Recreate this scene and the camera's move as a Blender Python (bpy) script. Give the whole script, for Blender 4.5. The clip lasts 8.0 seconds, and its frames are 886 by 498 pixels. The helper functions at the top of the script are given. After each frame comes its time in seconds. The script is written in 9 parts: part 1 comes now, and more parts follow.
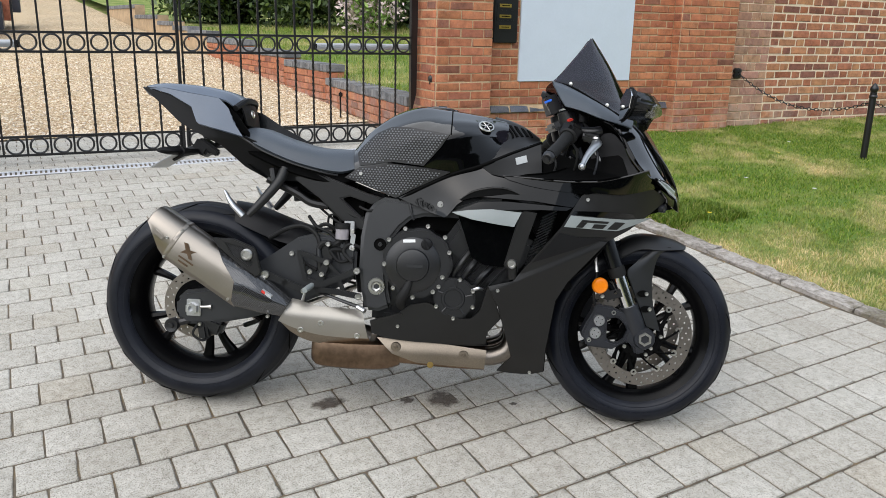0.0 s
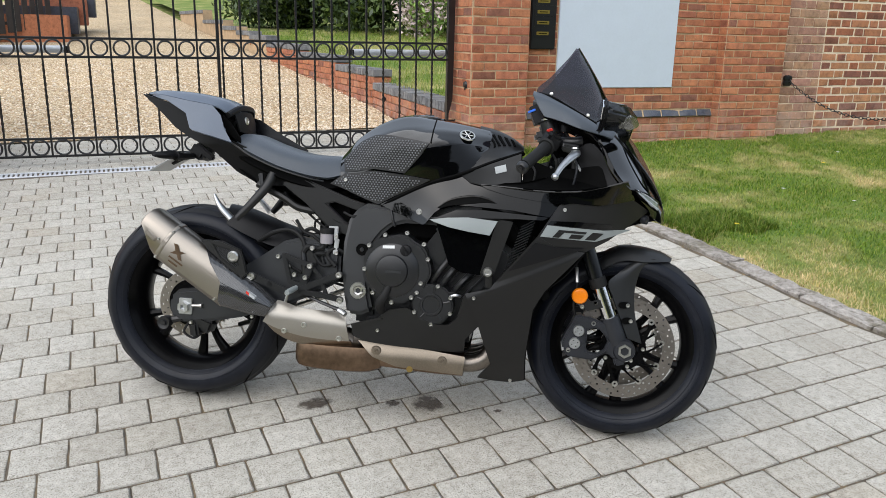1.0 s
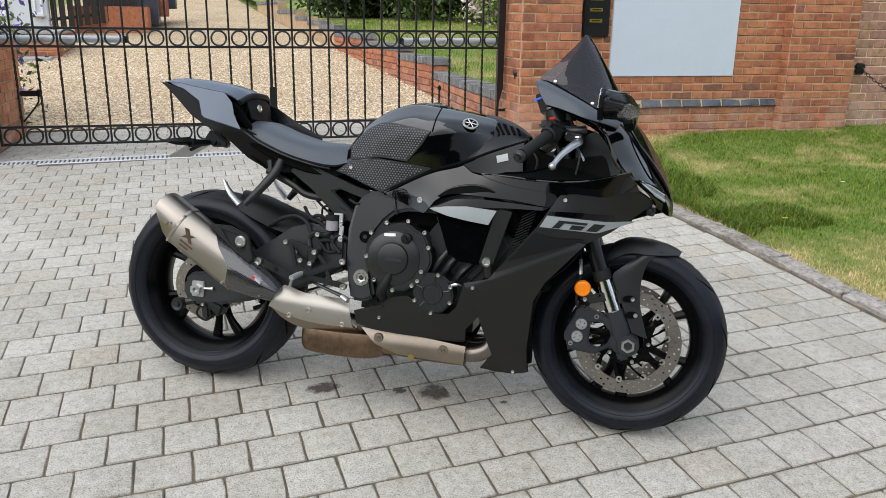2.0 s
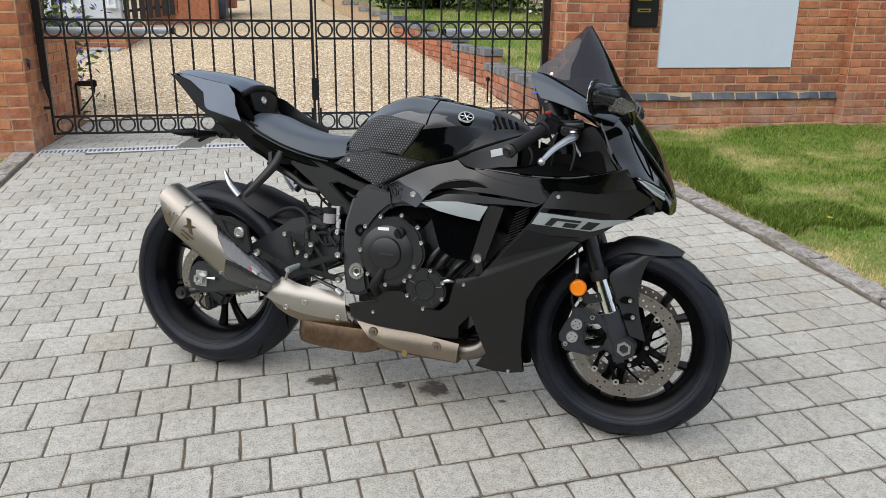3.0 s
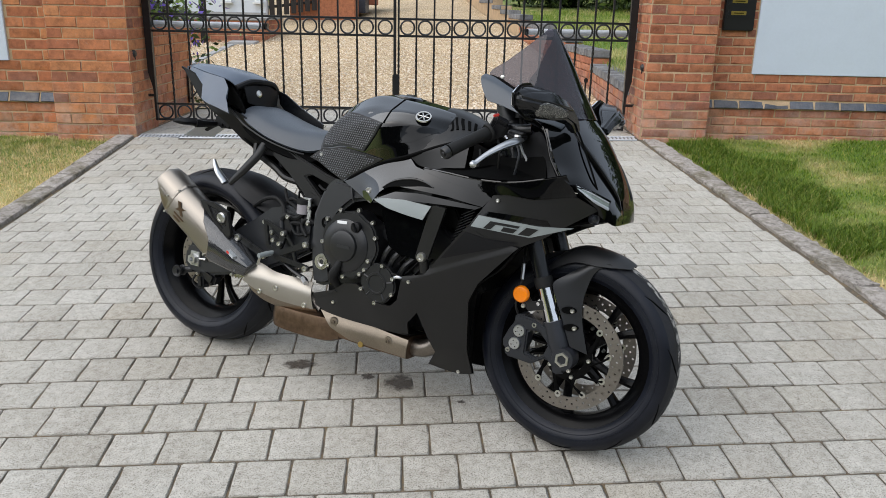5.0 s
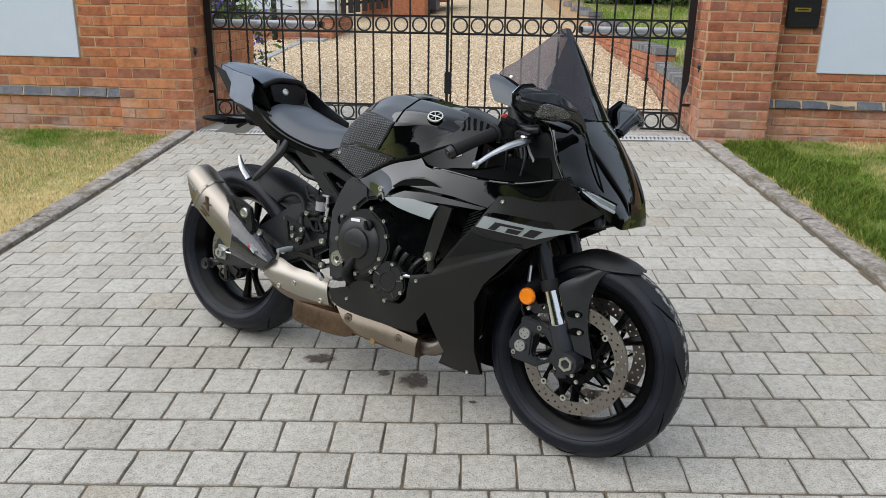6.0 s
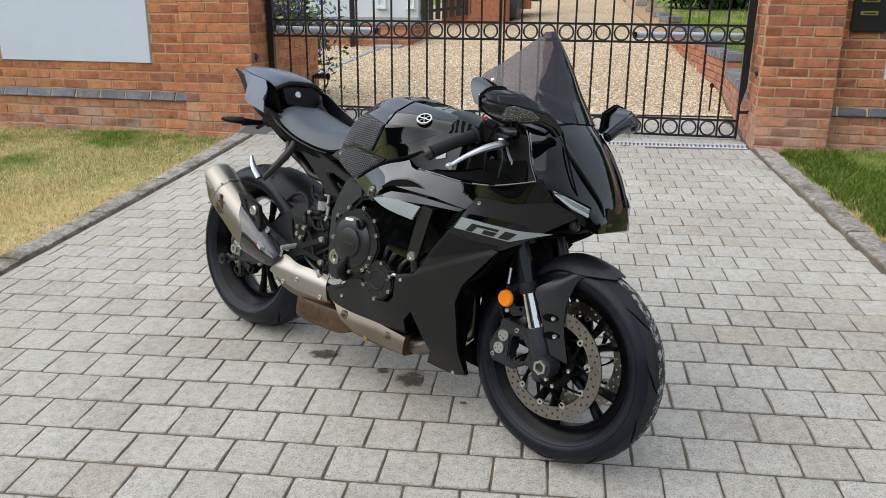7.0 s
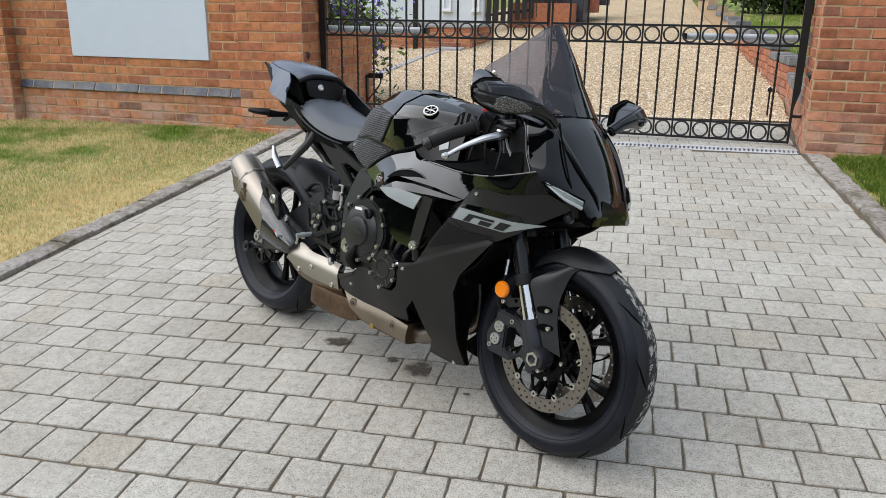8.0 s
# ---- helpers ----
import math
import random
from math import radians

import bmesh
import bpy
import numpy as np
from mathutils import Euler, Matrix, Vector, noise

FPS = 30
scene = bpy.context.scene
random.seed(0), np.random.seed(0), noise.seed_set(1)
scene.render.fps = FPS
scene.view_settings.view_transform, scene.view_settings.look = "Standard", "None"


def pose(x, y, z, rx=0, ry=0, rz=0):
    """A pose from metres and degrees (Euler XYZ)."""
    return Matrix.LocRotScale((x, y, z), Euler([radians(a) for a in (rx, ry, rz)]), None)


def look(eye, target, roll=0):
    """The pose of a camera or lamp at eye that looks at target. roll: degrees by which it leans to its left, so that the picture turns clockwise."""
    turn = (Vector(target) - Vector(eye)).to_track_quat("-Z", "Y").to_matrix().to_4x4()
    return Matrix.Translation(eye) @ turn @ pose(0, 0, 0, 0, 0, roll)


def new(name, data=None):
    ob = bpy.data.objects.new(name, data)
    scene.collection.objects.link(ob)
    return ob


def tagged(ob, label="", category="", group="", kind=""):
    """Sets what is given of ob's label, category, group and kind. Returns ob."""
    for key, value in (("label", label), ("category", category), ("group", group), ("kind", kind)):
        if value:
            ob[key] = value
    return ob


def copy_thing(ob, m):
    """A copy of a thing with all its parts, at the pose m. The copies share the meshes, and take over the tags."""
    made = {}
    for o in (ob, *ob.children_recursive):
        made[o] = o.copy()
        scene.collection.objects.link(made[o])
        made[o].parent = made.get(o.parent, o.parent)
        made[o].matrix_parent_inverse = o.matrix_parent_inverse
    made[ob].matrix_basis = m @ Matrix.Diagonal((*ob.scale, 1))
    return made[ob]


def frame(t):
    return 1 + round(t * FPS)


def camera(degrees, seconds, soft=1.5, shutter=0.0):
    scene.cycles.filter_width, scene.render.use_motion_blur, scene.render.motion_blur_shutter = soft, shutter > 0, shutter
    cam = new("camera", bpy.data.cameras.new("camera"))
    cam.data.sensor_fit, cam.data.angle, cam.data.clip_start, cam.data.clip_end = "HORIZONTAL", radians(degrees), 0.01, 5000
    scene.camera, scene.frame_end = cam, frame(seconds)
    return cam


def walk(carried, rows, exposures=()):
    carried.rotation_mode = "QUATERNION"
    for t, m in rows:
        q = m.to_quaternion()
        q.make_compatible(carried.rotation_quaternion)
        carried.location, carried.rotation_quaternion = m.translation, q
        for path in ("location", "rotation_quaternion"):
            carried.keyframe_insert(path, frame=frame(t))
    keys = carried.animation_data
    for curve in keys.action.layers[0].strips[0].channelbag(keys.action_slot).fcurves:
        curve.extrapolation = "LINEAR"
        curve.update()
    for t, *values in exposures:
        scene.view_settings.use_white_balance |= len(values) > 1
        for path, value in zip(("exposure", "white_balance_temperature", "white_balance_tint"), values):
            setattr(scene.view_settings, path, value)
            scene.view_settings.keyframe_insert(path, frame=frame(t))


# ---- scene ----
cam = camera(58.2, 8.0, soft=0.8)
ROWS = [
    (0, 0.242, -0.049, 1.215, -26.30, -15.54, 1.24),
    (0.5, 0.331, -0.119, 1.227, -24.39, -15.24, 1.29),
    (1, 0.471, -0.180, 1.239, -21.36, -15.39, 1.26),
    (1.5, 0.591, -0.228, 1.239, -18.35, -15.86, 1.09),
    (2, 0.690, -0.244, 1.238, -15.68, -16.23, 0.83),
    (3.5, 1.065, -0.278, 1.253, -7.79, -17.08, 0.56),
    (4, 1.228, -0.328, 1.265, -4.87, -16.82, 0.70),
    (5.5, 1.597, -0.330, 1.257, 3.08, -17.46, 1.26),
    (6, 1.690, -0.316, 1.271, 6.02, -17.55, 0.94),
    (6.5, 1.829, -0.309, 1.274, 9.55, -17.42, 0.49),
    (7, 2.002, -0.299, 1.266, 12.72, -17.14, 0.48),
    (7.5, 2.124, -0.306, 1.251, 15.04, -16.92, 0.74),
    (8, 2.206, -0.283, 1.235, 17.85, -16.87, 0.73),
]


def aim(x, y, z, yaw, pitch, roll):
    """The camera's pose from its place, its yaw to the left of +y, its pitch upwards and its roll, in degrees."""
    return Matrix.Translation((x, y, z)) @ pose(0, 0, 0, 0, 0, yaw) @ pose(0, 0, 0, 90 + pitch) @ pose(0, 0, 0, 0, 0, roll)


walk(cam, [(t, aim(*row)) for t, *row in ROWS], [(0, 0.68), (2, 0.62), (3.5, 0.56), (5.5, 0.50), (8, 0.54)])

# ---- light: a bright, hazy overcast sky ----
world = bpy.data.worlds.new("overcast_sky")
scene.world = world
world.use_nodes = True
wn = world.node_tree.nodes
wl = world.node_tree.links
sky = wn.new("ShaderNodeTexSky")
sky.sky_type = "NISHITA"
sky.sun_disc = False
sky.sun_elevation = radians(50)
sky.sun_rotation = radians(240)
sky.air_density, sky.dust_density, sky.ozone_density = 1.0, 3.0, 1.5
grey = wn.new("ShaderNodeHueSaturation")
grey.inputs["Saturation"].default_value = 0.5
wl.new(sky.outputs[0], grey.inputs["Color"])
cloud = wn.new("ShaderNodeMix")
cloud.data_type = "RGBA"
cloud.inputs[0].default_value = 0.6
cloud.inputs[7].default_value = (4.65, 5.35, 6.35, 1)
wl.new(grey.outputs[0], cloud.inputs[6])
wl.new(cloud.outputs[2], wn["Background"].inputs["Color"])
wn["Background"].inputs["Strength"].default_value = 0.13
sun_data = bpy.data.lights.new("sun", "SUN")
sun_data.energy, sun_data.angle, sun_data.color = 1.5, radians(90), (1.0, 0.975, 0.945)
sun = new("sun", sun_data)
sun.matrix_world = look((0, 0, 0), (-math.sin(radians(240)) * math.cos(radians(50)), -math.cos(radians(240)) * math.cos(radians(50)), -math.sin(radians(50))))


# ---- materials ----
class Mat:
    """A small builder for a principled material."""

    def __init__(self, name, color=(0.5, 0.5, 0.5), rough=0.5, metal=0.0, coat=0.0, spec=0.5):
        self.m = bpy.data.materials.new(name)
        self.m.use_nodes = True
        self.n, self.l = self.m.node_tree.nodes, self.m.node_tree.links
        self.b = self.n["Principled BSDF"]
        self.b.inputs["Base Color"].default_value = (*color, 1)
        self.b.inputs["Roughness"].default_value = rough
        self.b.inputs["Metallic"].default_value = metal
        self.b.inputs["Coat Weight"].default_value = coat
        self.b.inputs["Coat Roughness"].default_value = 0.03
        self.b.inputs["Specular IOR Level"].default_value = spec
        self.coords = self.n.new("ShaderNodeTexCoord")

    def add(self, kind, **inputs):
        node = self.n.new(kind)
        for key, value in inputs.items():
            sock = node.inputs[key.replace("_", " ")]
            if isinstance(value, bpy.types.NodeSocket):
                self.l.new(value, sock)
            else:
                sock.default_value = value
        return node

    def noise(self, scale, detail=4.0, rough=0.55, vec=None):
        return self.add("ShaderNodeTexNoise", Vector=vec or self.coords.outputs["Object"], Scale=scale, Detail=detail, Roughness=rough).outputs[0]

    def ramp(self, fac, *stops):
        r = self.add("ShaderNodeValToRGB", Fac=fac)
        e = r.color_ramp.elements
        while len(e) < len(stops):
            e.new(0.5)
        for el, (pos, col) in zip(e, stops):
            el.position = pos
            el.color = (*col, 1) if len(col) == 3 else col
        return r.outputs[0]

    def mix(self, fac, a, b, kind="MIX"):
        node = self.n.new("ShaderNodeMix")
        node.data_type, node.blend_type = "RGBA", kind
        for sock, value in ((node.inputs[0], fac), (node.inputs[6], a), (node.inputs[7], b)):
            if isinstance(value, bpy.types.NodeSocket):
                self.l.new(value, sock)
            elif isinstance(value, tuple):
                sock.default_value = (*value, 1)
            else:
                sock.default_value = value
        return node.outputs[2]

    def math(self, op, a, b=0.0, c=0.0):
        node = self.n.new("ShaderNodeMath")
        node.operation = op
        for sock, value in zip(node.inputs, (a, b, c)):
            if isinstance(value, bpy.types.NodeSocket):
                self.l.new(value, sock)
            else:
                sock.default_value = value
        return node.outputs[0]

    def color(self, sock):
        self.l.new(sock, self.b.inputs["Base Color"])
        return self

    def rough(self, sock):
        self.l.new(sock, self.b.inputs["Roughness"])
        return self

    def bump(self, height, strength=0.3, distance=0.002):
        node = self.add("ShaderNodeBump", Height=height, Strength=strength, Distance=distance)
        self.l.new(node.outputs[0], self.b.inputs["Normal"])
        return self


def worn(name, color, rough, metal=0.0, coat=0.0, grain=300.0, vary=0.25, bump=0.05, spec=0.5):
    """A surface with fine grain and a slow variation of tone and gloss."""
    k = Mat(name, color, rough, metal, coat, spec)
    slow, fine = k.noise(7.0), k.noise(grain, 2.0)
    lo, hi = tuple(c * (1 - vary) for c in color), tuple(min(1, c * (1 + vary)) for c in color)
    k.color(k.ramp(k.math("ADD", k.math("MULTIPLY", slow, 0.6), k.math("MULTIPLY", fine, 0.4)), (0.3, lo), (0.7, hi)))
    k.rough(k.math("MULTIPLY_ADD", slow, 0.25 * rough, rough * 0.88))
    if bump:
        k.bump(fine, bump, 0.001)
    return k.m


def lacquer(name, color, rough, base, gain, power):
    """Deep gloss paint: a dark body under a clear film that mirrors more at a low angle."""
    k = Mat(name, color, 0.6, spec=0.0)
    film = k.add("ShaderNodeBsdfGlossy", Roughness=rough)
    face = k.add("ShaderNodeLayerWeight", Blend=0.5)
    both = k.n.new("ShaderNodeMixShader")
    k.l.new(k.math("MULTIPLY_ADD", k.math("POWER", face.outputs["Facing"], power), gain, base), both.inputs[0])
    ripple = k.add("ShaderNodeBump", Height=k.noise(9.0, 2.0), Strength=0.05, Distance=0.002)
    k.l.new(ripple.outputs[0], film.inputs["Normal"])
    k.l.new(k.b.outputs[0], both.inputs[1])
    k.l.new(film.outputs[0], both.inputs[2])
    k.l.new(both.outputs[0], k.n["Material Output"].inputs[0])
    return k.m


M = {}
M["gloss"] = lacquer("gloss_black_paint", (0.0016, 0.0017, 0.0020), 0.03, 0.021, 0.60, 1.5)
M["matt"] = worn("matt_black_paint", (0.0075, 0.0074, 0.0076), 0.40, 0, 0, 900, 0.15, 0.03, 0.40)
M["satin"] = worn("satin_grey_black_paint", (0.085, 0.105, 0.140), 0.26, 0, 0, 900, 0.1, 0.02)
M["flank"] = worn("satin_slate_black_paint", (0.054, 0.064, 0.078), 0.30, 0, 0, 900, 0.1, 0.01, 0.6)
M["semi"] = worn("semi_gloss_black_paint", (0.0050, 0.0056, 0.0070), 0.22, 0, 0, 900, 0.1, 0.01, 0.38)
M["fender"] = worn("dark_grey_fender_paint", (0.014, 0.0142, 0.015), 0.40, 0, 0, 900, 0.12, 0.03, 0.5)
M["plastic"] = worn("grained_black_plastic", (0.007, 0.007, 0.008), 0.46, 0, 0, 1400, 0.2, 0.15, 0.2)
# Near-black for dark plastic, and for openings whose shade is put into the colour.
M["dark"] = worn("dark_plastic_and_shade", (0.002, 0.002, 0.002), 0.7, 0, 0, 500, 0.2, 0.1, 0.06)
M["seat"] = worn("seat_vinyl", (0.052, 0.062, 0.076), 0.38, 0, 0, 1600, 0.12, 0.2)
M["frame"] = worn("frame_black_paint", (0.0185, 0.0195, 0.0215), 0.36, 0.0, 0, 700, 0.12, 0.04)
M["engine"] = worn("engine_black_coating", (0.0095, 0.0098, 0.011), 0.34, 0.0, 0, 800, 0.2, 0.08)
M["arm"] = worn("dark_grey_alloy_paint", (0.021, 0.0225, 0.025), 0.38, 0.0, 0, 700, 0.12, 0.05)
M["bracket"] = worn("black_anodised_bracket", (0.0075, 0.0078, 0.009), 0.32, 0.0, 0, 700, 0.12, 0.03)
M["rim"] = worn("rim_black_paint", (0.0022, 0.0022, 0.0026), 0.24, 0, 0.0, 500, 0.15, 0.02, 0.12)
M["caliper"] = worn("anodised_caliper", (0.017, 0.0185, 0.023), 0.36, 0.1, 0, 600, 0.15, 0.04)
M["steel"] = worn("bright_steel", (0.62, 0.61, 0.58), 0.28, 1.0, 0, 400, 0.15, 0.04)
M["alu"] = worn("cast_aluminium", (0.55, 0.56, 0.57), 0.34, 1.0, 0, 500, 0.12, 0.05)
M["chrome"] = worn("fork_chrome", (0.72, 0.72, 0.72), 0.1, 1.0, 0, 100, 0.05, 0)
M["disc"] = worn("brake_disc_steel", (0.27, 0.245, 0.22), 0.36, 1.0, 0, 350, 0.2, 0.06)
M["titan"] = worn("brushed_titanium", (0.30, 0.272, 0.238), 0.36, 1.0, 0, 600, 0.08, 0.04)
M["shield"] = worn("heat_shield_steel", (0.37, 0.345, 0.305), 0.42, 1.0, 0, 600, 0.08, 0.04)
M["bronze"] = worn("warm_tinted_steel", (0.255, 0.215, 0.17), 0.38, 1.0, 0, 300, 0.2, 0.05)
M["burnt"] = worn("heat_browned_steel", (0.165, 0.112, 0.076), 0.36, 1.0, 0, 60, 0.4, 0.05)
M["header"] = worn("header_pipe_steel", (0.22, 0.195, 0.17), 0.36, 1.0, 0, 200, 0.25, 0.05)
M["rubber"] = worn("rubber_grip", (0.012, 0.012, 0.012), 0.6, 0, 0, 700, 0.2, 0.15, 0.2)
M["orange"] = worn("orange_reflector_plastic", (0.85, 0.22, 0.005), 0.22, 0, 0.5, 150, 0.1, 0.1)
M["silver"] = worn("silver_decal", (0.24, 0.265, 0.265), 0.42, 0.05, 0, 900, 0.06, 0)
M["plate"] = worn("pale_grey_plate", (0.42, 0.43, 0.44), 0.35, 0, 0, 60, 0.05, 0)
M["white"] = worn("white_sticker", (0.75, 0.76, 0.76), 0.5, 0, 0, 500, 0.05, 0)
M["label"] = worn("pale_grey_label", (0.40, 0.42, 0.43), 0.45, 0, 0, 500, 0.08, 0)
M["blue"] = worn("blue_display", (0.02, 0.16, 0.75), 0.3, 0, 0, 300, 0.1, 0)
M["red"] = worn("red_plastic", (0.55, 0.03, 0.02), 0.35, 0, 0, 300, 0.1, 0)
M["fluid"] = worn("cloudy_reservoir_plastic", (0.30, 0.28, 0.30), 0.22, 0, 0, 40, 0.15, 0)
M["iron"] = worn("black_painted_iron", (0.009, 0.009, 0.010), 0.34, 0, 0, 200, 0.25, 0.12)
M["galv"] = worn("galvanised_steel", (0.52, 0.53, 0.55), 0.55, 0.3, 0, 90, 0.2, 0.05)
M["actuator"] = worn("pale_grey_actuator_paint", (0.55, 0.57, 0.60), 0.35, 0.2, 0, 90, 0.1, 0)
M["panel"] = worn("white_rendered_panel", (0.60, 0.665, 0.755), 0.5, 0, 0, 60, 0.03, 0.05)
M["brass"] = worn("brass_plate", (0.45, 0.33, 0.08), 0.35, 0.9, 0, 200, 0.15, 0)
M["gold"] = worn("gold_bolt", (0.55, 0.38, 0.14), 0.3, 1.0, 0, 200, 0.15, 0)

k = Mat("tyre_rubber", (0.02, 0.021, 0.024), 0.55, spec=0.24)
scuff = k.ramp(k.noise(9.0, 5.0), (0.45, (0, 0, 0)), (0.62, (1, 1, 1)))
k.color(k.mix(scuff, (0.0062, 0.0075, 0.0120), (0.0105, 0.0123, 0.0185)))
k.bump(k.noise(500, 3.0), 0.12, 0.001)
k.b.inputs["Roughness"].default_value = 0.38
M["tyre"] = k.m
k = Mat("scuffed_tread_rubber", (0.05, 0.05, 0.05), 0.8)
patch = k.ramp(k.noise(55.0, 6.0, 0.75), (0.50, (0, 0, 0)), (0.55, (1, 1, 1)))
k.color(k.mix(patch, (0.016, 0.017, 0.020), (0.36, 0.35, 0.33)))
k.bump(k.noise(260, 4.0), 0.4, 0.002)
M["scuffed"] = k.m
M["tread"] = worn("worn_tread_rubber", (0.017, 0.018, 0.021), 0.7, 0, 0, 160, 0.35, 0.4, 0.3)

k = Mat("carbon_weave", (0.02, 0.02, 0.02), 0.16, 0, 1.0)
wave = k.add("ShaderNodeTexChecker", Vector=k.coords.outputs["Object"], Scale=330.0)
k.color(k.mix(wave.outputs["Fac"], (0.016, 0.016, 0.017), (0.040, 0.040, 0.042)))
M["carbon"] = k.m

M["pad"] = worn("grip_pad_rubber", (0.008, 0.008, 0.009), 0.5, 0, 0, 700, 0.2, 0.1)
# Same black rubber as the pad, paler because the studs' highlights are painted in.
M["stud"] = worn("highlit_pad_stud_rubber", (0.15, 0.155, 0.165), 0.35, 0, 0, 700, 0.2, 0)
k = Mat("ribbed_clear_lens", (0.3, 0.3, 0.28), 0.10, 0, 0.3)
k.color(k.ramp(k.noise(320.0, 3.0, 0.6), (0.38, (0.03, 0.03, 0.03)), (0.54, (0.08, 0.08, 0.075)), (0.68, (0.34, 0.335, 0.31))))
M["ribbed"] = k.m
M["lampbowl"] = worn("pale_lamp_reflector", (0.46, 0.50, 0.45), 0.25, 0.3, 0, 220, 0.5, 0.2)


def see_through(name, tint, rough=0.02):
    """Tinted sheet: light goes straight through, and the surface mirrors more at a low angle."""
    m = bpy.data.materials.new(name)
    m.use_nodes = True
    n, l = m.node_tree.nodes, m.node_tree.links
    n.remove(n["Principled BSDF"])
    t, g, f, p, q, x = (n.new(s) for s in ("ShaderNodeBsdfTransparent", "ShaderNodeBsdfGlossy", "ShaderNodeLayerWeight", "ShaderNodeMath", "ShaderNodeMath", "ShaderNodeMixShader"))
    t.inputs[0].default_value = (*tint, 1)
    g.inputs["Roughness"].default_value = rough
    f.inputs["Blend"].default_value = 0.5
    p.operation, q.operation = "POWER", "MULTIPLY_ADD"
    p.inputs[1].default_value, q.inputs[1].default_value, q.inputs[2].default_value = 4.0, 0.8, 0.065
    l.new(f.outputs["Facing"], p.inputs[0])
    l.new(p.outputs[0], q.inputs[0])
    l.new(q.outputs[0], x.inputs[0])
    l.new(t.outputs[0], x.inputs[1])
    l.new(g.outputs[0], x.inputs[2])
    l.new(x.outputs[0], n["Material Output"].inputs[0])
    return m


M["smoke"] = see_through("smoked_screen", (0.40, 0.37, 0.415))
M["lens"] = see_through("clear_lens", (0.8, 0.82, 0.84))
M["mirror"] = Mat("mirror_glass", (0.85, 0.86, 0.87), 0.02, 1.0).m

# pavers: tumbled pale grey concrete blocks
k = Mat("concrete_paver", (0.4, 0.4, 0.39), 0.85)
rnd = k.add("ShaderNodeObjectInfo").outputs["Random"]
isl = k.add("ShaderNodeNewGeometry").outputs["Random Per Island"]
geo = k.n.new("ShaderNodeNewGeometry").outputs["Position"]
tone = k.ramp(k.math("FRACT", k.math("ADD", rnd, isl)), (0.0, (0.436, 0.414, 0.372)), (0.35, (0.473, 0.453, 0.413)), (0.7, (0.496, 0.476, 0.437)), (0.93, (0.464, 0.442, 0.396)), (1.0, (0.450, 0.414, 0.356)))
speck = k.mix(1.0, k.ramp(k.noise(230, 3.0, 0.75, geo), (0.36, (0.42, 0.40, 0.37)), (0.47, (0.97, 0.97, 0.96)), (0.70, (1.22, 1.21, 1.20))), k.ramp(k.noise(38.0, 5.0, 0.7, geo), (0.34, (0.80, 0.785, 0.76)), (0.55, (1.02, 1.02, 1.02)), (0.72, (1.10, 1.10, 1.09))), "MULTIPLY")
stain = k.ramp(k.noise(1.7, 5.0, 0.6, geo), (0.38, (0.91, 0.895, 0.87)), (0.62, (1.05, 1.05, 1.04)))
k.color(k.mix(1.0, k.mix(1.0, tone, speck, "MULTIPLY"), stain, "MULTIPLY"))
k.bump(k.noise(170, 5.0, 0.75, geo), 0.7, 0.005)
M["paver"] = k.m
k = Mat("joint_sand", (0.14, 0.12, 0.10), 0.95)
geo = k.n.new("ShaderNodeNewGeometry").outputs["Position"]
k.color(k.ramp(k.noise(14.0, 6.0, 0.7, geo), (0.32, (0.070, 0.058, 0.042)), (0.50, (0.125, 0.102, 0.074)), (0.62, (0.18, 0.13, 0.075)), (0.72, (0.09, 0.092, 0.036))))
k.bump(k.noise(300, 4.0, 0.7, geo), 0.6, 0.004)
M["joint"] = k.m
k = Mat("oil_stain", (0.070, 0.048, 0.030), 0.6)
gone = k.n.new("ShaderNodeBsdfTransparent")
both = k.n.new("ShaderNodeMixShader")
soak = k.math("MULTIPLY", k.noise(26.0, 5.0, 0.65), 1.3)
grad = k.add("ShaderNodeTexGradient", Vector=k.add("ShaderNodeMapping", Vector=k.coords.outputs["Object"], Scale=(16.0, 16.0, 16.0)).outputs[0])
grad.gradient_type = "SPHERICAL"
k.l.new(k.ramp(k.math("MULTIPLY", soak, k.math("POWER", grad.outputs["Fac"], 0.6)), (0.30, (0, 0, 0)), (0.46, (0.72, 0.72, 0.72))), both.inputs[0])
k.l.new(gone.outputs[0], both.inputs[1])
k.l.new(k.b.outputs[0], both.inputs[2])
k.l.new(both.outputs[0], k.n["Material Output"].inputs[0])
M["oil"] = k.m


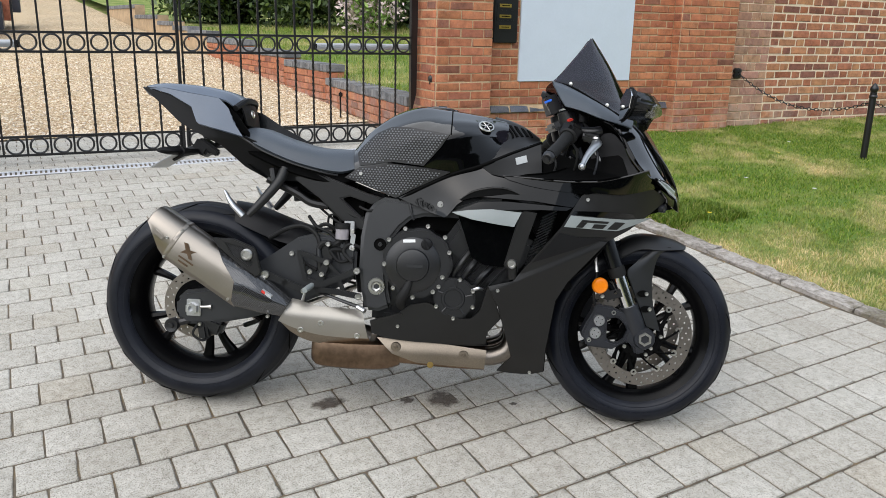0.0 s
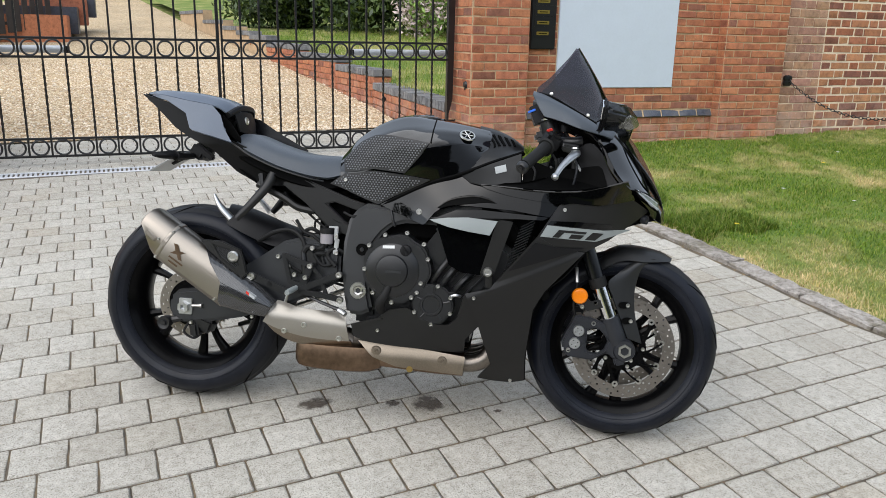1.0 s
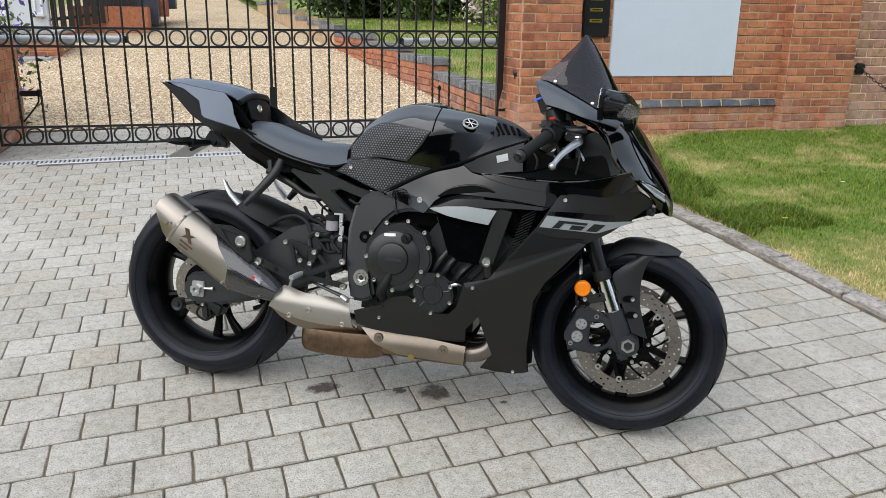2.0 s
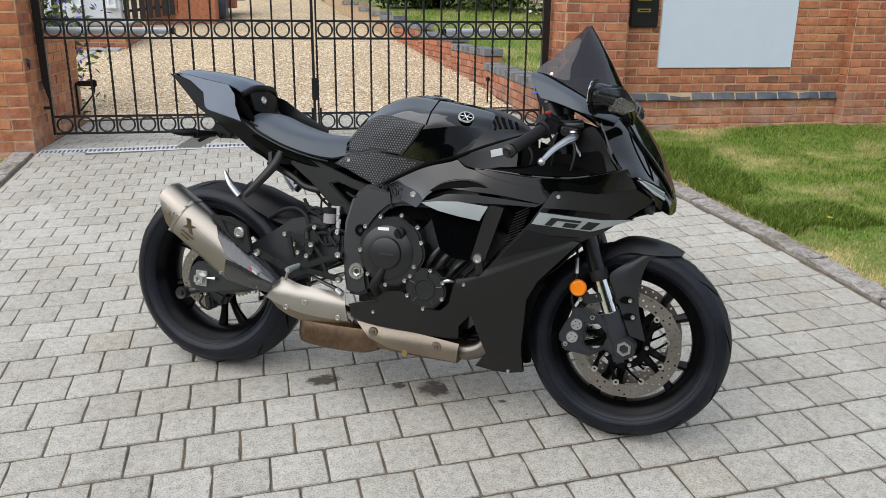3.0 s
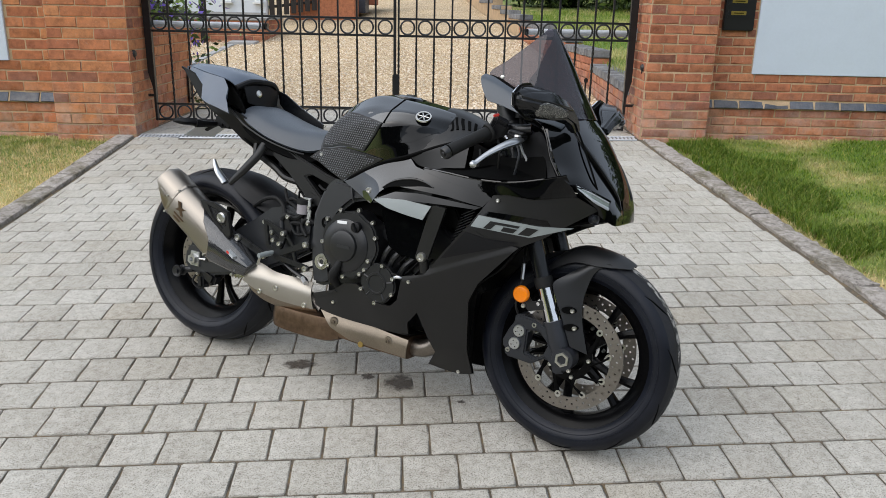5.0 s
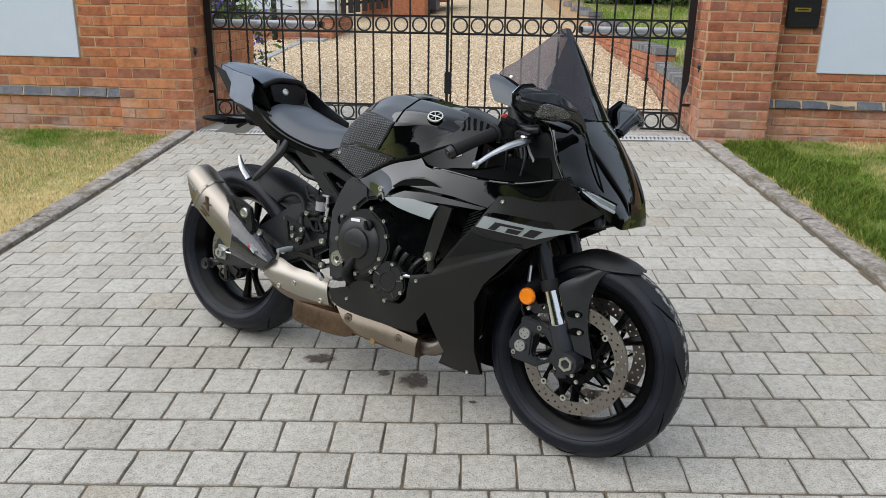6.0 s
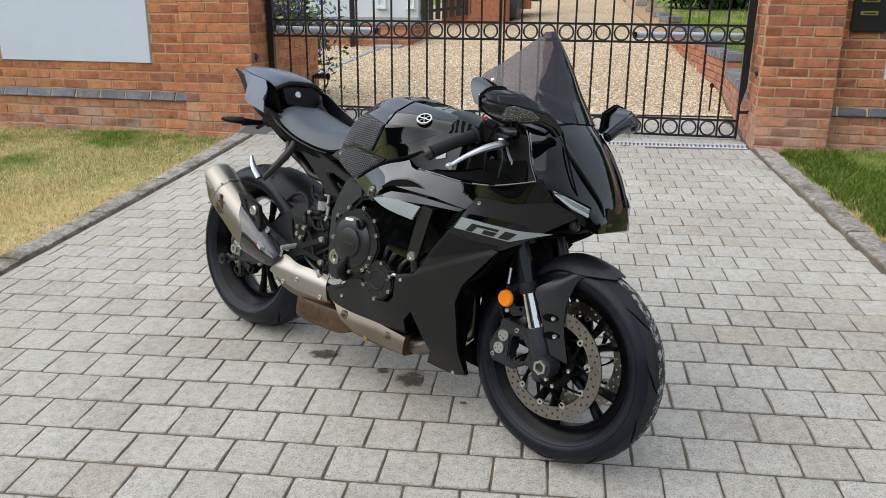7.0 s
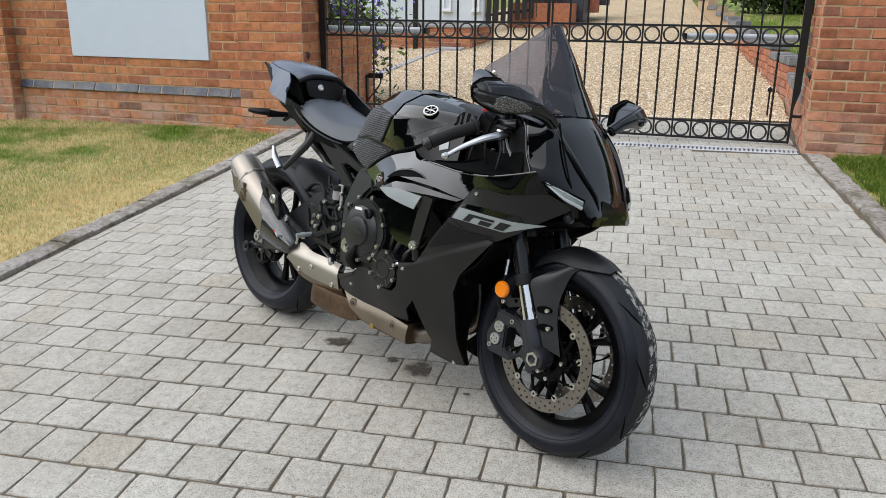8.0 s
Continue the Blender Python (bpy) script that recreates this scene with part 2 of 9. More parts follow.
def brick_material(name, stops, speckle=0.3):
    k = Mat(name, (0.4, 0.2, 0.1), 0.85)
    rnd = k.add("ShaderNodeObjectInfo").outputs["Random"]
    geo = k.n.new("ShaderNodeNewGeometry")
    pos = geo.outputs["Position"]
    tone = k.ramp(k.math("FRACT", k.math("ADD", rnd, geo.outputs["Random Per Island"])), *stops)
    mottle = k.ramp(k.noise(16.0, 6.0, 0.7, pos), (0.3, (0.58, 0.54, 0.52)), (0.5, (0.96, 0.95, 0.94)), (0.72, (1.28, 1.22, 1.14)))
    white = k.ramp(k.noise(60.0, 6.0, 0.75, pos), (0.60, (0, 0, 0)), (0.70, (1, 1, 1)))
    col = k.mix(1.0, tone, mottle, "MULTIPLY")
    height = k.add("ShaderNodeSeparateXYZ", Vector=pos).outputs[2]
    damp = k.math("MULTIPLY", k.math("MAXIMUM", k.math("SUBTRACT", 0.72, height), 0.0), k.ramp(k.noise(4.5, 6.0, 0.7, pos), (0.42, (0, 0, 0)), (0.62, (1.1, 1.1, 1.1))))
    k.color(k.mix(k.math("MINIMUM", k.math("ADD", k.math("MULTIPLY", white, speckle), damp), 0.75), col, (0.60, 0.54, 0.48)))
    k.bump(k.noise(75, 6.0, 0.7, pos), 0.7, 0.006)
    return k.m


M["brick"] = brick_material("orange_red_brick", ((0.000, (0.350, 0.120, 0.060)), (0.200, (0.425, 0.156, 0.078)), (0.450, (0.490, 0.204, 0.098)), (0.700, (0.445, 0.166, 0.084)), (0.900, (0.360, 0.126, 0.072)), (1.000, (0.225, 0.100, 0.068))))
# Left walls: the brick again, brighter and warmer, a sunlit look put into colour.
M["lit_warm_brick"] = brick_material("lit_warm_orange_brick", ((0.000, (0.400, 0.140, 0.062)), (0.200, (0.480, 0.180, 0.078)), (0.450, (0.560, 0.240, 0.100)), (0.700, (0.500, 0.190, 0.086)), (0.900, (0.400, 0.142, 0.072)), (1.000, (0.230, 0.105, 0.070))))
M["old_brick"] = brick_material("weathered_old_brick", ((0.0, (0.33, 0.115, 0.060)), (0.25, (0.42, 0.165, 0.090)), (0.5, (0.47, 0.235, 0.115)), (0.75, (0.31, 0.125, 0.080)), (1.0, (0.22, 0.090, 0.065))), 0.30)
M["pale_brick"] = brick_material("pale_patched_brick", ((0.0, (0.38, 0.20, 0.15)), (0.4, (0.42, 0.26, 0.18)), (0.7, (0.47, 0.27, 0.16)), (1.0, (0.34, 0.18, 0.14))), 0.6)
M["blue_brick"] = brick_material("blue_grey_engineering_brick", ((0.0, (0.034, 0.043, 0.062)), (0.5, (0.048, 0.062, 0.090)), (1.0, (0.068, 0.085, 0.120))), 0.12)
M["blue_brick"].node_tree.nodes["Principled BSDF"].inputs["Roughness"].default_value = 0.42
M["coping"] = brick_material("grey_coping_brick", ((0.0, (0.13, 0.135, 0.145)), (0.5, (0.18, 0.185, 0.195)), (1.0, (0.24, 0.24, 0.245))), 0.25)
M["mortar"] = worn("buff_mortar", (0.47, 0.335, 0.205), 0.95, 0, 0, 120, 0.3, 0.5)
M["old_mortar"] = worn("pale_old_mortar", (0.72, 0.60, 0.45), 0.95, 0, 0, 120, 0.2, 0.5)
k = Mat("weathered_kerb_stone", (0.25, 0.23, 0.2), 0.92)
rnd = k.add("ShaderNodeObjectInfo").outputs["Random"]
pos = k.n.new("ShaderNodeNewGeometry").outputs["Position"]
tone = k.ramp(rnd, (0.0, (0.34, 0.315, 0.285)), (0.4, (0.43, 0.40, 0.37)), (0.75, (0.38, 0.35, 0.322)), (1.0, (0.48, 0.45, 0.418)))
lichen = k.ramp(k.noise(34.0, 8.0, 0.78, pos), (0.34, (0.30, 0.28, 0.26)), (0.47, (0.86, 0.84, 0.82)), (0.58, (1.08, 1.06, 1.04)), (0.70, (1.7, 1.68, 1.64)))
moss = k.ramp(k.noise(5.5, 6.0, 0.7, pos), (0.48, (0, 0, 0)), (0.62, (0.85, 0.85, 0.85)))
k.color(k.mix(moss, k.mix(1.0, tone, lichen, "MULTIPLY"), k.ramp(k.noise(60.0, 5.0, 0.7, pos), (0.35, (0.07, 0.06, 0.035)), (0.65, (0.22, 0.19, 0.12)))))
k.bump(k.noise(70, 6.0, 0.75, pos), 0.9, 0.012)
M["kerb"] = k.m

k = Mat("pale_gravel", (0.5, 0.42, 0.32), 0.9)
geo = k.n.new("ShaderNodeNewGeometry")
pos = geo.outputs["Position"]
v = k.add("ShaderNodeTexVoronoi", Vector=pos, Scale=42.0)
bits = k.add("ShaderNodeSeparateColor", Color=v.outputs["Color"]).outputs[0]
col = k.ramp(bits, (0.000, (0.452, 0.316, 0.169)), (0.300, (0.633, 0.486, 0.305)), (0.650, (0.768, 0.644, 0.463)), (1.000, (0.542, 0.407, 0.260)))
# Darkens the rim of each stone cell: shade between stones put into the colour.
gap_shade = k.ramp(v.outputs["Distance"], (0.35, (1, 1, 1)), (0.75, (0.45, 0.40, 0.33)))
k.color(k.mix(1.0, k.mix(1.0, col, gap_shade, "MULTIPLY"), k.ramp(k.noise(0.9, 4.0, 0.6, pos), (0.35, (0.88, 0.88, 0.88)), (0.65, (1.08, 1.07, 1.05))), "MULTIPLY"))
k.bump(k.math("SUBTRACT", 1.0, v.outputs["Distance"]), 0.8, 0.012)
M["gravel"] = k.m
k = Mat("gravel_stone", (0.5, 0.4, 0.3), 0.8)
isl = k.n.new("ShaderNodeNewGeometry").outputs["Random Per Island"]
k.color(k.ramp(isl, (0.000, (0.384, 0.260, 0.147)), (0.300, (0.588, 0.441, 0.282)), (0.600, (0.723, 0.599, 0.441)), (0.850, (0.859, 0.768, 0.633)), (1.000, (0.429, 0.350, 0.282))))
M["stone"] = k.m

k = Mat("lawn_soil", (0.1, 0.09, 0.05), 0.95)
geo = k.n.new("ShaderNodeNewGeometry").outputs["Position"]
xyz = k.add("ShaderNodeSeparateXYZ", Vector=geo).outputs
near_left = k.math("MULTIPLY", k.math("MAXIMUM", k.math("SUBTRACT", 2.55, k.math("MULTIPLY_ADD", xyz[0], -0.8, k.math("MULTIPLY", xyz[1], 0.30))), 0.0), k.math("LESS_THAN", xyz[0], 0.0))
near_left = k.math("MULTIPLY", near_left, k.math("MINIMUM", k.math("MAXIMUM", k.math("MULTIPLY", xyz[1], 0.5), 0.0), 1.0))
near_right = k.math("MULTIPLY", k.math("MAXIMUM", k.math("SUBTRACT", 7.2, k.math("MULTIPLY_ADD", xyz[0], 1.6, k.math("MULTIPLY", xyz[1], 0.30))), 0.0), k.math("GREATER_THAN", xyz[0], 2.0))
dryness = k.math("ADD", k.noise(1.7, 6.0, 0.65, geo), k.math("MINIMUM", k.math("MULTIPLY_ADD", near_left, 0.45, k.math("MULTIPLY", near_right, 0.10)), 0.28))
k.color(k.ramp(dryness, (0.40, (0.11, 0.18, 0.025)), (0.56, (0.22, 0.25, 0.06)), (0.70, (0.50, 0.42, 0.20))))
k.bump(k.noise(90, 4.0, 0.7, geo), 0.7, 0.01)
M["soil"] = k.m


def blade_material(name, dry, lush, edge, pull, near=0.0, deep=1.0):
    """Grass whose dry and lush patches come from a slow noise over the lawn."""
    k = Mat(name, (0.1, 0.2, 0.05), 0.6)
    geo = k.n.new("ShaderNodeNewGeometry")
    isl = geo.outputs["Random Per Island"]
    slow = k.noise(1.7, 5.0, 0.65, geo.outputs["Position"])
    xyz = k.add("ShaderNodeSeparateXYZ", Vector=geo.outputs["Position"]).outputs
    far = k.math("ADD", k.math("MULTIPLY_ADD", xyz[0], edge[0], edge[2]), k.math("MULTIPLY", xyz[1], edge[1]))
    slow = k.math("ADD", slow, k.math("MULTIPLY", k.math("MAXIMUM", k.math("SUBTRACT", 1.0, far), 0.0), pull))
    slow = k.math("ADD", slow, k.math("MULTIPLY", k.math("MAXIMUM", k.math("SUBTRACT", 3.9, xyz[1]), 0.0), near))
    green = k.ramp(isl, *((at, tuple(c * deep for c in tone)) for at, tone in ((0.0, (0.090, 0.185, 0.014)), (0.5, (0.185, 0.300, 0.025)), (0.85, (0.29, 0.385, 0.042)), (1.0, (0.50, 0.45, 0.14)))))
    straw = k.ramp(isl, (0.0, (0.72, 0.57, 0.31)), (0.5, (0.82, 0.66, 0.38)), (0.85, (0.60, 0.50, 0.19)), (1.0, (0.28, 0.35, 0.07)))
    fleck = k.ramp(k.noise(24.0, 4.0, 0.7, geo.outputs["Position"]), (0.36, (0.62, 0.66, 0.6)), (0.5, (0.96, 0.96, 0.96)), (0.66, (1.2, 1.18, 1.16)))
    k.color(k.mix(1.0, k.mix(k.ramp(slow, (lush, (0, 0, 0)), (dry, (1, 1, 1))), green, straw), fleck, "MULTIPLY"))
    thin, both = k.n.new("ShaderNodeBsdfTranslucent"), k.n.new("ShaderNodeMixShader")
    k.l.new(k.b.inputs["Base Color"].links[0].from_socket, thin.inputs[0])
    both.inputs[0].default_value = 0.4
    k.l.new(k.b.outputs[0], both.inputs[1])
    k.l.new(thin.outputs[0], both.inputs[2])
    k.l.new(both.outputs[0], k.n["Material Output"].inputs[0])
    return k.m


M["grass"] = blade_material("lawn_blades", 0.66, 0.48, (1.6, 0.30, -6.2), 0.06, 0.075)
M["litter"] = worn("dry_litter", (0.36, 0.25, 0.13), 0.9, 0, 0, 60, 0.5, 0)
M["tuft_grass"] = blade_material("tuft_blades", 0.98, 0.85, (1.6, 0.30, -6.2), 0.0, 0.0, 0.80)
M["dry_grass"] = blade_material("drier_lawn_blades", 0.56, 0.42, (-0.5, 0.55, -2.72), 0.42)
k = Mat("leaf_green", (0.06, 0.1, 0.03), 0.5)
isl = k.n.new("ShaderNodeNewGeometry").outputs["Random Per Island"]
k.color(k.ramp(isl, (0.0, (0.022, 0.040, 0.012)), (0.5, (0.05, 0.085, 0.022)), (0.85, (0.10, 0.15, 0.035)), (1.0, (0.16, 0.20, 0.05))))
M["leaf"] = k.m
# Darker leaf for the unseen hedge, to keep its reflection in the paint dark.
k = Mat("hedge_leaf", (0.03, 0.05, 0.02), 0.6)
isl = k.n.new("ShaderNodeNewGeometry").outputs["Random Per Island"]
k.color(k.ramp(isl, (0.0, (0.014, 0.021, 0.009)), (0.6, (0.030, 0.044, 0.017)), (1.0, (0.06, 0.078, 0.026))))
M["hedge"] = k.m
k = Mat("light_leaf", (0.15, 0.25, 0.05), 0.5)
isl = k.n.new("ShaderNodeNewGeometry").outputs["Random Per Island"]
k.color(k.ramp(isl, (0.0, (0.10, 0.19, 0.03)), (1.0, (0.25, 0.36, 0.08))))
M["lightleaf"] = k.m
M["flower"] = worn("violet_petals", (0.22, 0.14, 0.62), 0.6, 0, 0, 40, 0.3, 0)
M["blossom"] = worn("pale_blossom", (0.62, 0.50, 0.48), 0.6, 0, 0, 40, 0.3, 0)
M["bark"] = worn("bark", (0.08, 0.06, 0.045), 0.9, 0, 0, 60, 0.4, 0.5)
M["yellow"] = worn("yellow_petals", (0.75, 0.55, 0.02), 0.6, 0, 0, 40, 0.2, 0)
M["daisy"] = worn("white_petals", (0.8, 0.8, 0.78), 0.6, 0, 0, 40, 0.05, 0)
M["garage"] = worn("pale_blue_grey_paint", (0.62, 0.66, 0.71), 0.5, 0, 0, 30, 0.05, 0.05)
M["timber"] = worn("dark_stained_timber", (0.035, 0.03, 0.028), 0.7, 0, 0, 60, 0.3, 0.3)
M["slab"] = worn("grey_paving_slab", (0.34, 0.34, 0.34), 0.85, 0, 0, 80, 0.2, 0.3)
M["road"] = worn("asphalt", (0.055, 0.055, 0.057), 0.9, 0, 0, 250, 0.3, 0.5)


# ---- mesh helpers ----
def finish(bm, name, mats, sharp=38):
    me = bpy.data.meshes.new(name)
    bm.to_mesh(me)
    bm.free()
    for m in mats if isinstance(mats, (list, tuple)) else (mats,):
        me.materials.append(m)
    me.polygons.foreach_set("use_smooth", np.ones(len(me.polygons), bool))
    me.set_sharp_from_angle(angle=radians(sharp))
    return me


def part(name, bm, material, parent, label="", sharp=38):
    if parent.parent and parent.parent.parent:
        parent = parent.parent
    ob = new(name, finish(bm, name, material, sharp))
    ob.parent = parent
    return tagged(ob, label)


def thing(name, label, category, group="", kind="", at=None):
    ob = new(name)
    if at is not None:
        ob.matrix_world = at
    return tagged(ob, label, category, group, kind)


def solid(name, bm, material, label, category, group="", kind="", sharp=38):
    return tagged(new(name, finish(bm, name, material, sharp)), label, category, group, kind)


def from_arrays(name, verts, faces, mat, smooth=False):
    """A mesh from an (n, 3) array and an (m, k) array of corners, quickly."""
    me = bpy.data.meshes.new(name)
    k = faces.shape[1]
    me.vertices.add(len(verts))
    me.vertices.foreach_set("co", np.ascontiguousarray(verts, dtype=np.float32).ravel())
    me.loops.add(faces.size)
    me.loops.foreach_set("vertex_index", np.ascontiguousarray(faces, dtype=np.int32).ravel())
    me.polygons.add(len(faces))
    me.polygons.foreach_set("loop_start", np.arange(0, faces.size, k, dtype=np.int32))
    me.polygons.foreach_set("use_smooth", np.full(len(faces), smooth))
    me.update(calc_edges=True)
    me.materials.append(mat)
    return me


def spline(points, n, bend=True):
    """n points along a Catmull-Rom curve (or a plain polyline) through the given ones."""
    p = np.array(points, float)
    if len(p) == 1:
        return np.repeat(p, n, 0)
    d = np.r_[0, np.cumsum(np.maximum(1e-6, np.linalg.norm(np.diff(p, axis=0), axis=1)))]
    s = np.linspace(0, d[-1], n)
    i = np.clip(np.searchsorted(d, s, side="right") - 1, 0, len(p) - 2)
    u = ((s - d[i]) / (d[i + 1] - d[i]))[:, None]
    if not bend:
        return p[i] * (1 - u) + p[i + 1] * u
    q = np.vstack([2 * p[0] - p[1], p, 2 * p[-1] - p[-2]])
    a, b, c, e = q[i], q[i + 1], q[i + 2], q[i + 3]
    return 0.5 * (2 * b + (c - a) * u + (2 * a - 5 * b + 4 * c - e) * u**2 + (3 * b - a - 3 * c + e) * u**3)


def shell(grid, thick=0.004, closed=False, side=0):
    """A sheet of quads over a grid (rows, columns, 3), given thickness inwards. closed: the columns run round. side: the sign of y outside."""
    g = np.asarray(grid, float)
    nu, nv = g.shape[:2]
    du = np.gradient(g, axis=0)
    dv = np.gradient(g, axis=1) if not closed else (np.roll(g, -1, 1) - np.roll(g, 1, 1)) / 2
    nrm = np.cross(du, dv)
    nrm /= np.maximum(1e-9, np.linalg.norm(nrm, axis=2, keepdims=True))
    way = nrm[..., 1].mean() * side if side else (nrm * (g - g.mean((0, 1)))).sum()
    if way < 0:
        nrm = -nrm
    bm = bmesh.new()
    top = [[bm.verts.new(p) for p in row] for row in g]
    rng = range(nv if closed else nv - 1)
    for i in range(nu - 1):
        for j in rng:
            bm.faces.new((top[i][j], top[i + 1][j], top[i + 1][(j + 1) % nv], top[i][(j + 1) % nv]))
    if thick:
        low = [[bm.verts.new(p) for p in row] for row in g - nrm * thick]
        for i in range(nu - 1):
            for j in rng:
                bm.faces.new((low[i][(j + 1) % nv], low[i + 1][(j + 1) % nv], low[i + 1][j], low[i][j]))
        for j in rng:
            k = (j + 1) % nv
            bm.faces.new((top[0][j], top[0][k], low[0][k], low[0][j]))
            bm.faces.new((top[-1][k], top[-1][j], low[-1][j], low[-1][k]))
        if not closed:
            for i in range(nu - 1):
                bm.faces.new((top[i + 1][0], top[i][0], low[i][0], low[i + 1][0]))
                bm.faces.new((top[i][-1], top[i + 1][-1], low[i + 1][-1], low[i][-1]))
    bmesh.ops.remove_doubles(bm, verts=bm.verts, dist=1e-5)
    bmesh.ops.recalc_face_normals(bm, faces=bm.faces)
    return bm


def loft(rows, nu=14, nv=14, thick=0.004, closed=False, cap=False, bend=True):
    """A smooth sheet through control rows of points (each row may have its own number)."""
    r = np.array([spline(row + [row[0]], nv + 1)[:-1] if closed else spline(row, nv, bend) for row in [list(map(tuple, x)) for x in rows]])
    g = np.array([spline(r[:, j], nu) for j in range(nv)]).transpose(1, 0, 2)
    bm = shell(g, 0 if cap else thick, closed)
    if cap:
        bmesh.ops.holes_fill(bm, edges=[e for e in bm.edges if e.is_boundary], sides=0)
        bmesh.ops.recalc_face_normals(bm, faces=bm.faces)
    return bm


def tube(path, r, n=10, count=None, bend=True, flat=1.0):
    """A round bar along a path; r may be a list of radii along it."""
    count = count or (len(path) if not bend else max(6, 5 * (len(path) - 1) + 1))
    p = spline(path, count, bend) if len(path) > 2 or bend else spline(path, count, False)
    rad = np.interp(np.linspace(0, 1, count), np.linspace(0, 1, len(r)), r) if isinstance(r, (list, tuple)) else np.full(count, r)
    t = np.gradient(p, axis=0)
    t /= np.maximum(1e-9, np.linalg.norm(t, axis=1, keepdims=True))
    ref = np.array((0.0, 0, 1)) if abs(t[0][2]) < 0.9 else np.array((0.0, 1, 0))
    bm = bmesh.new()
    rings = []
    for i in range(count):
        a = np.cross(t[i], ref)
        a /= np.linalg.norm(a)
        b = np.cross(t[i], a)
        ref = -b if np.dot(-b, ref) > 0 else b
        b = np.cross(t[i], a)
        rings.append([bm.verts.new(p[i] + rad[i] * (a * math.cos(w) + flat * b * math.sin(w))) for w in np.linspace(0, 2 * math.pi, n, endpoint=False)])
    for r0, r1 in zip(rings, rings[1:]):
        for j in range(n):
            bm.faces.new((r0[j], r0[(j + 1) % n], r1[(j + 1) % n], r1[j]))
    bm.faces.new(rings[0])
    bm.faces.new(rings[-1])
    bmesh.ops.recalc_face_normals(bm, faces=bm.faces)
    return bm


def turned(profile, centre, n=48, axis=(0, 1, 0), loop=True):
    """A body of revolution: profile of (radius, place along the axis); loop closes the profile to a ring."""
    c = Vector(centre)
    q = Vector((0, 1, 0)).rotation_difference(Vector(axis))
    bm = bmesh.new()
    rings = []
    for w in np.linspace(0, 2 * math.pi, n, endpoint=False):
        rings.append([bm.verts.new(c + q @ Vector((r * math.cos(w), y, r * math.sin(w)))) for r, y in profile])
    m = len(profile)
    for i in range(n):
        a, b = rings[i], rings[(i + 1) % n]
        for j in range(m if loop else m - 1):
            k = (j + 1) % m
            bm.faces.new((a[j], a[k], b[k], b[j]))
    if not loop:
        bmesh.ops.remove_doubles(bm, verts=bm.verts, dist=1e-6)
        bmesh.ops.holes_fill(bm, edges=[e for e in bm.edges if e.is_boundary], sides=0)
    bmesh.ops.recalc_face_normals(bm, faces=bm.faces)
    return bm


def round_off(bm, offset, segments=2, angle=40):
    edges = [e for e in bm.edges if len(e.link_faces) == 2 and e.calc_face_angle() > radians(angle)]
    bmesh.ops.bevel(bm, geom=edges, offset=offset, segments=segments, affect="EDGES", clamp_overlap=True)
    return bm


def plate(outline, y0, y1, holes=(), bevel=0.0, place=None):
    """A plate with the outline (x, z), from y0 to y1, with holes. place: (x, z) -> its own y shift."""
    bm = bmesh.new()
    if not holes:
        f = bm.faces.new([bm.verts.new((x, y0, z)) for x, z in outline])
        faces = [f]
    else:
        edges = []
        for ring in (outline, *holes):
            vs = [bm.verts.new((x, y0, z)) for x, z in ring]
            edges += [bm.edges.new((vs[i], vs[(i + 1) % len(vs)])) for i in range(len(vs))]
        bmesh.ops.triangle_fill(bm, edges=edges, use_beauty=True)
        faces = list(bm.faces)
    out = bmesh.ops.extrude_face_region(bm, geom=faces)
    bmesh.ops.translate(bm, verts=[v for v in out["geom"] if isinstance(v, bmesh.types.BMVert)], vec=(0, y1 - y0, 0))
    bmesh.ops.recalc_face_normals(bm, faces=bm.faces)
    if bevel:
        round_off(bm, bevel)
    if place:
        for v in bm.verts:
            v.co.y += place(v.co.x, v.co.z)
    return bm


def facet(rows, bevel=0.004, segments=2):
    """A faceted solid: closed loops of the same number of corners, joined by flat sides, with rounded edges."""
    bm = bmesh.new()
    rings = [[bm.verts.new(p) for p in row] for row in rows]
    for r0, r1 in zip(rings, rings[1:]):
        for j in range(len(r0)):
            k = (j + 1) % len(r0)
            bm.faces.new((r0[j], r0[k], r1[k], r1[j]))
    bm.faces.new(rings[0])
    bm.faces.new(rings[-1])
    bmesh.ops.recalc_face_normals(bm, faces=bm.faces)
    if bevel:
        round_off(bm, bevel, segments, 12)
    return bm


def box(centre, size, rot=(0, 0, 0), bevel=0.0, segments=2):
    bm = bmesh.new()
    bmesh.ops.create_cube(bm, size=1.0)
    bmesh.ops.scale(bm, verts=bm.verts, vec=size)
    if bevel:
        bmesh.ops.bevel(bm, geom=list(bm.edges), offset=bevel, segments=segments, affect="EDGES", clamp_overlap=True)
    bmesh.ops.transform(bm, verts=bm.verts, matrix=pose(*centre, *rot))
    return bm


def joined(*bms):
    out = bmesh.new()
    for b in bms:
        me = bpy.data.meshes.new("join")
        b.to_mesh(me)
        b.free()
        out.from_mesh(me)
        bpy.data.meshes.remove(me)
    return out


def ring_of(cx, cz, r, n, start=0.0):
    return [(cx + r * math.cos(w), cz + r * math.sin(w)) for w in np.linspace(start, start + 2 * math.pi, n, endpoint=False)]


def cap_bolt(x, y, z, r=0.008, out=-1, h=0.006):
    """A socket-head bolt whose head points along y."""
    prof = [(0.0, h * 0.35), (r * 0.5, h * 0.35), (r * 0.55, h), (r * 0.9, h), (r, h * 0.8), (r, -0.004), (0.0, -0.004)]
    return turned([(a, out * b) for a, b in prof], (x, y, z), 10, loop=False)


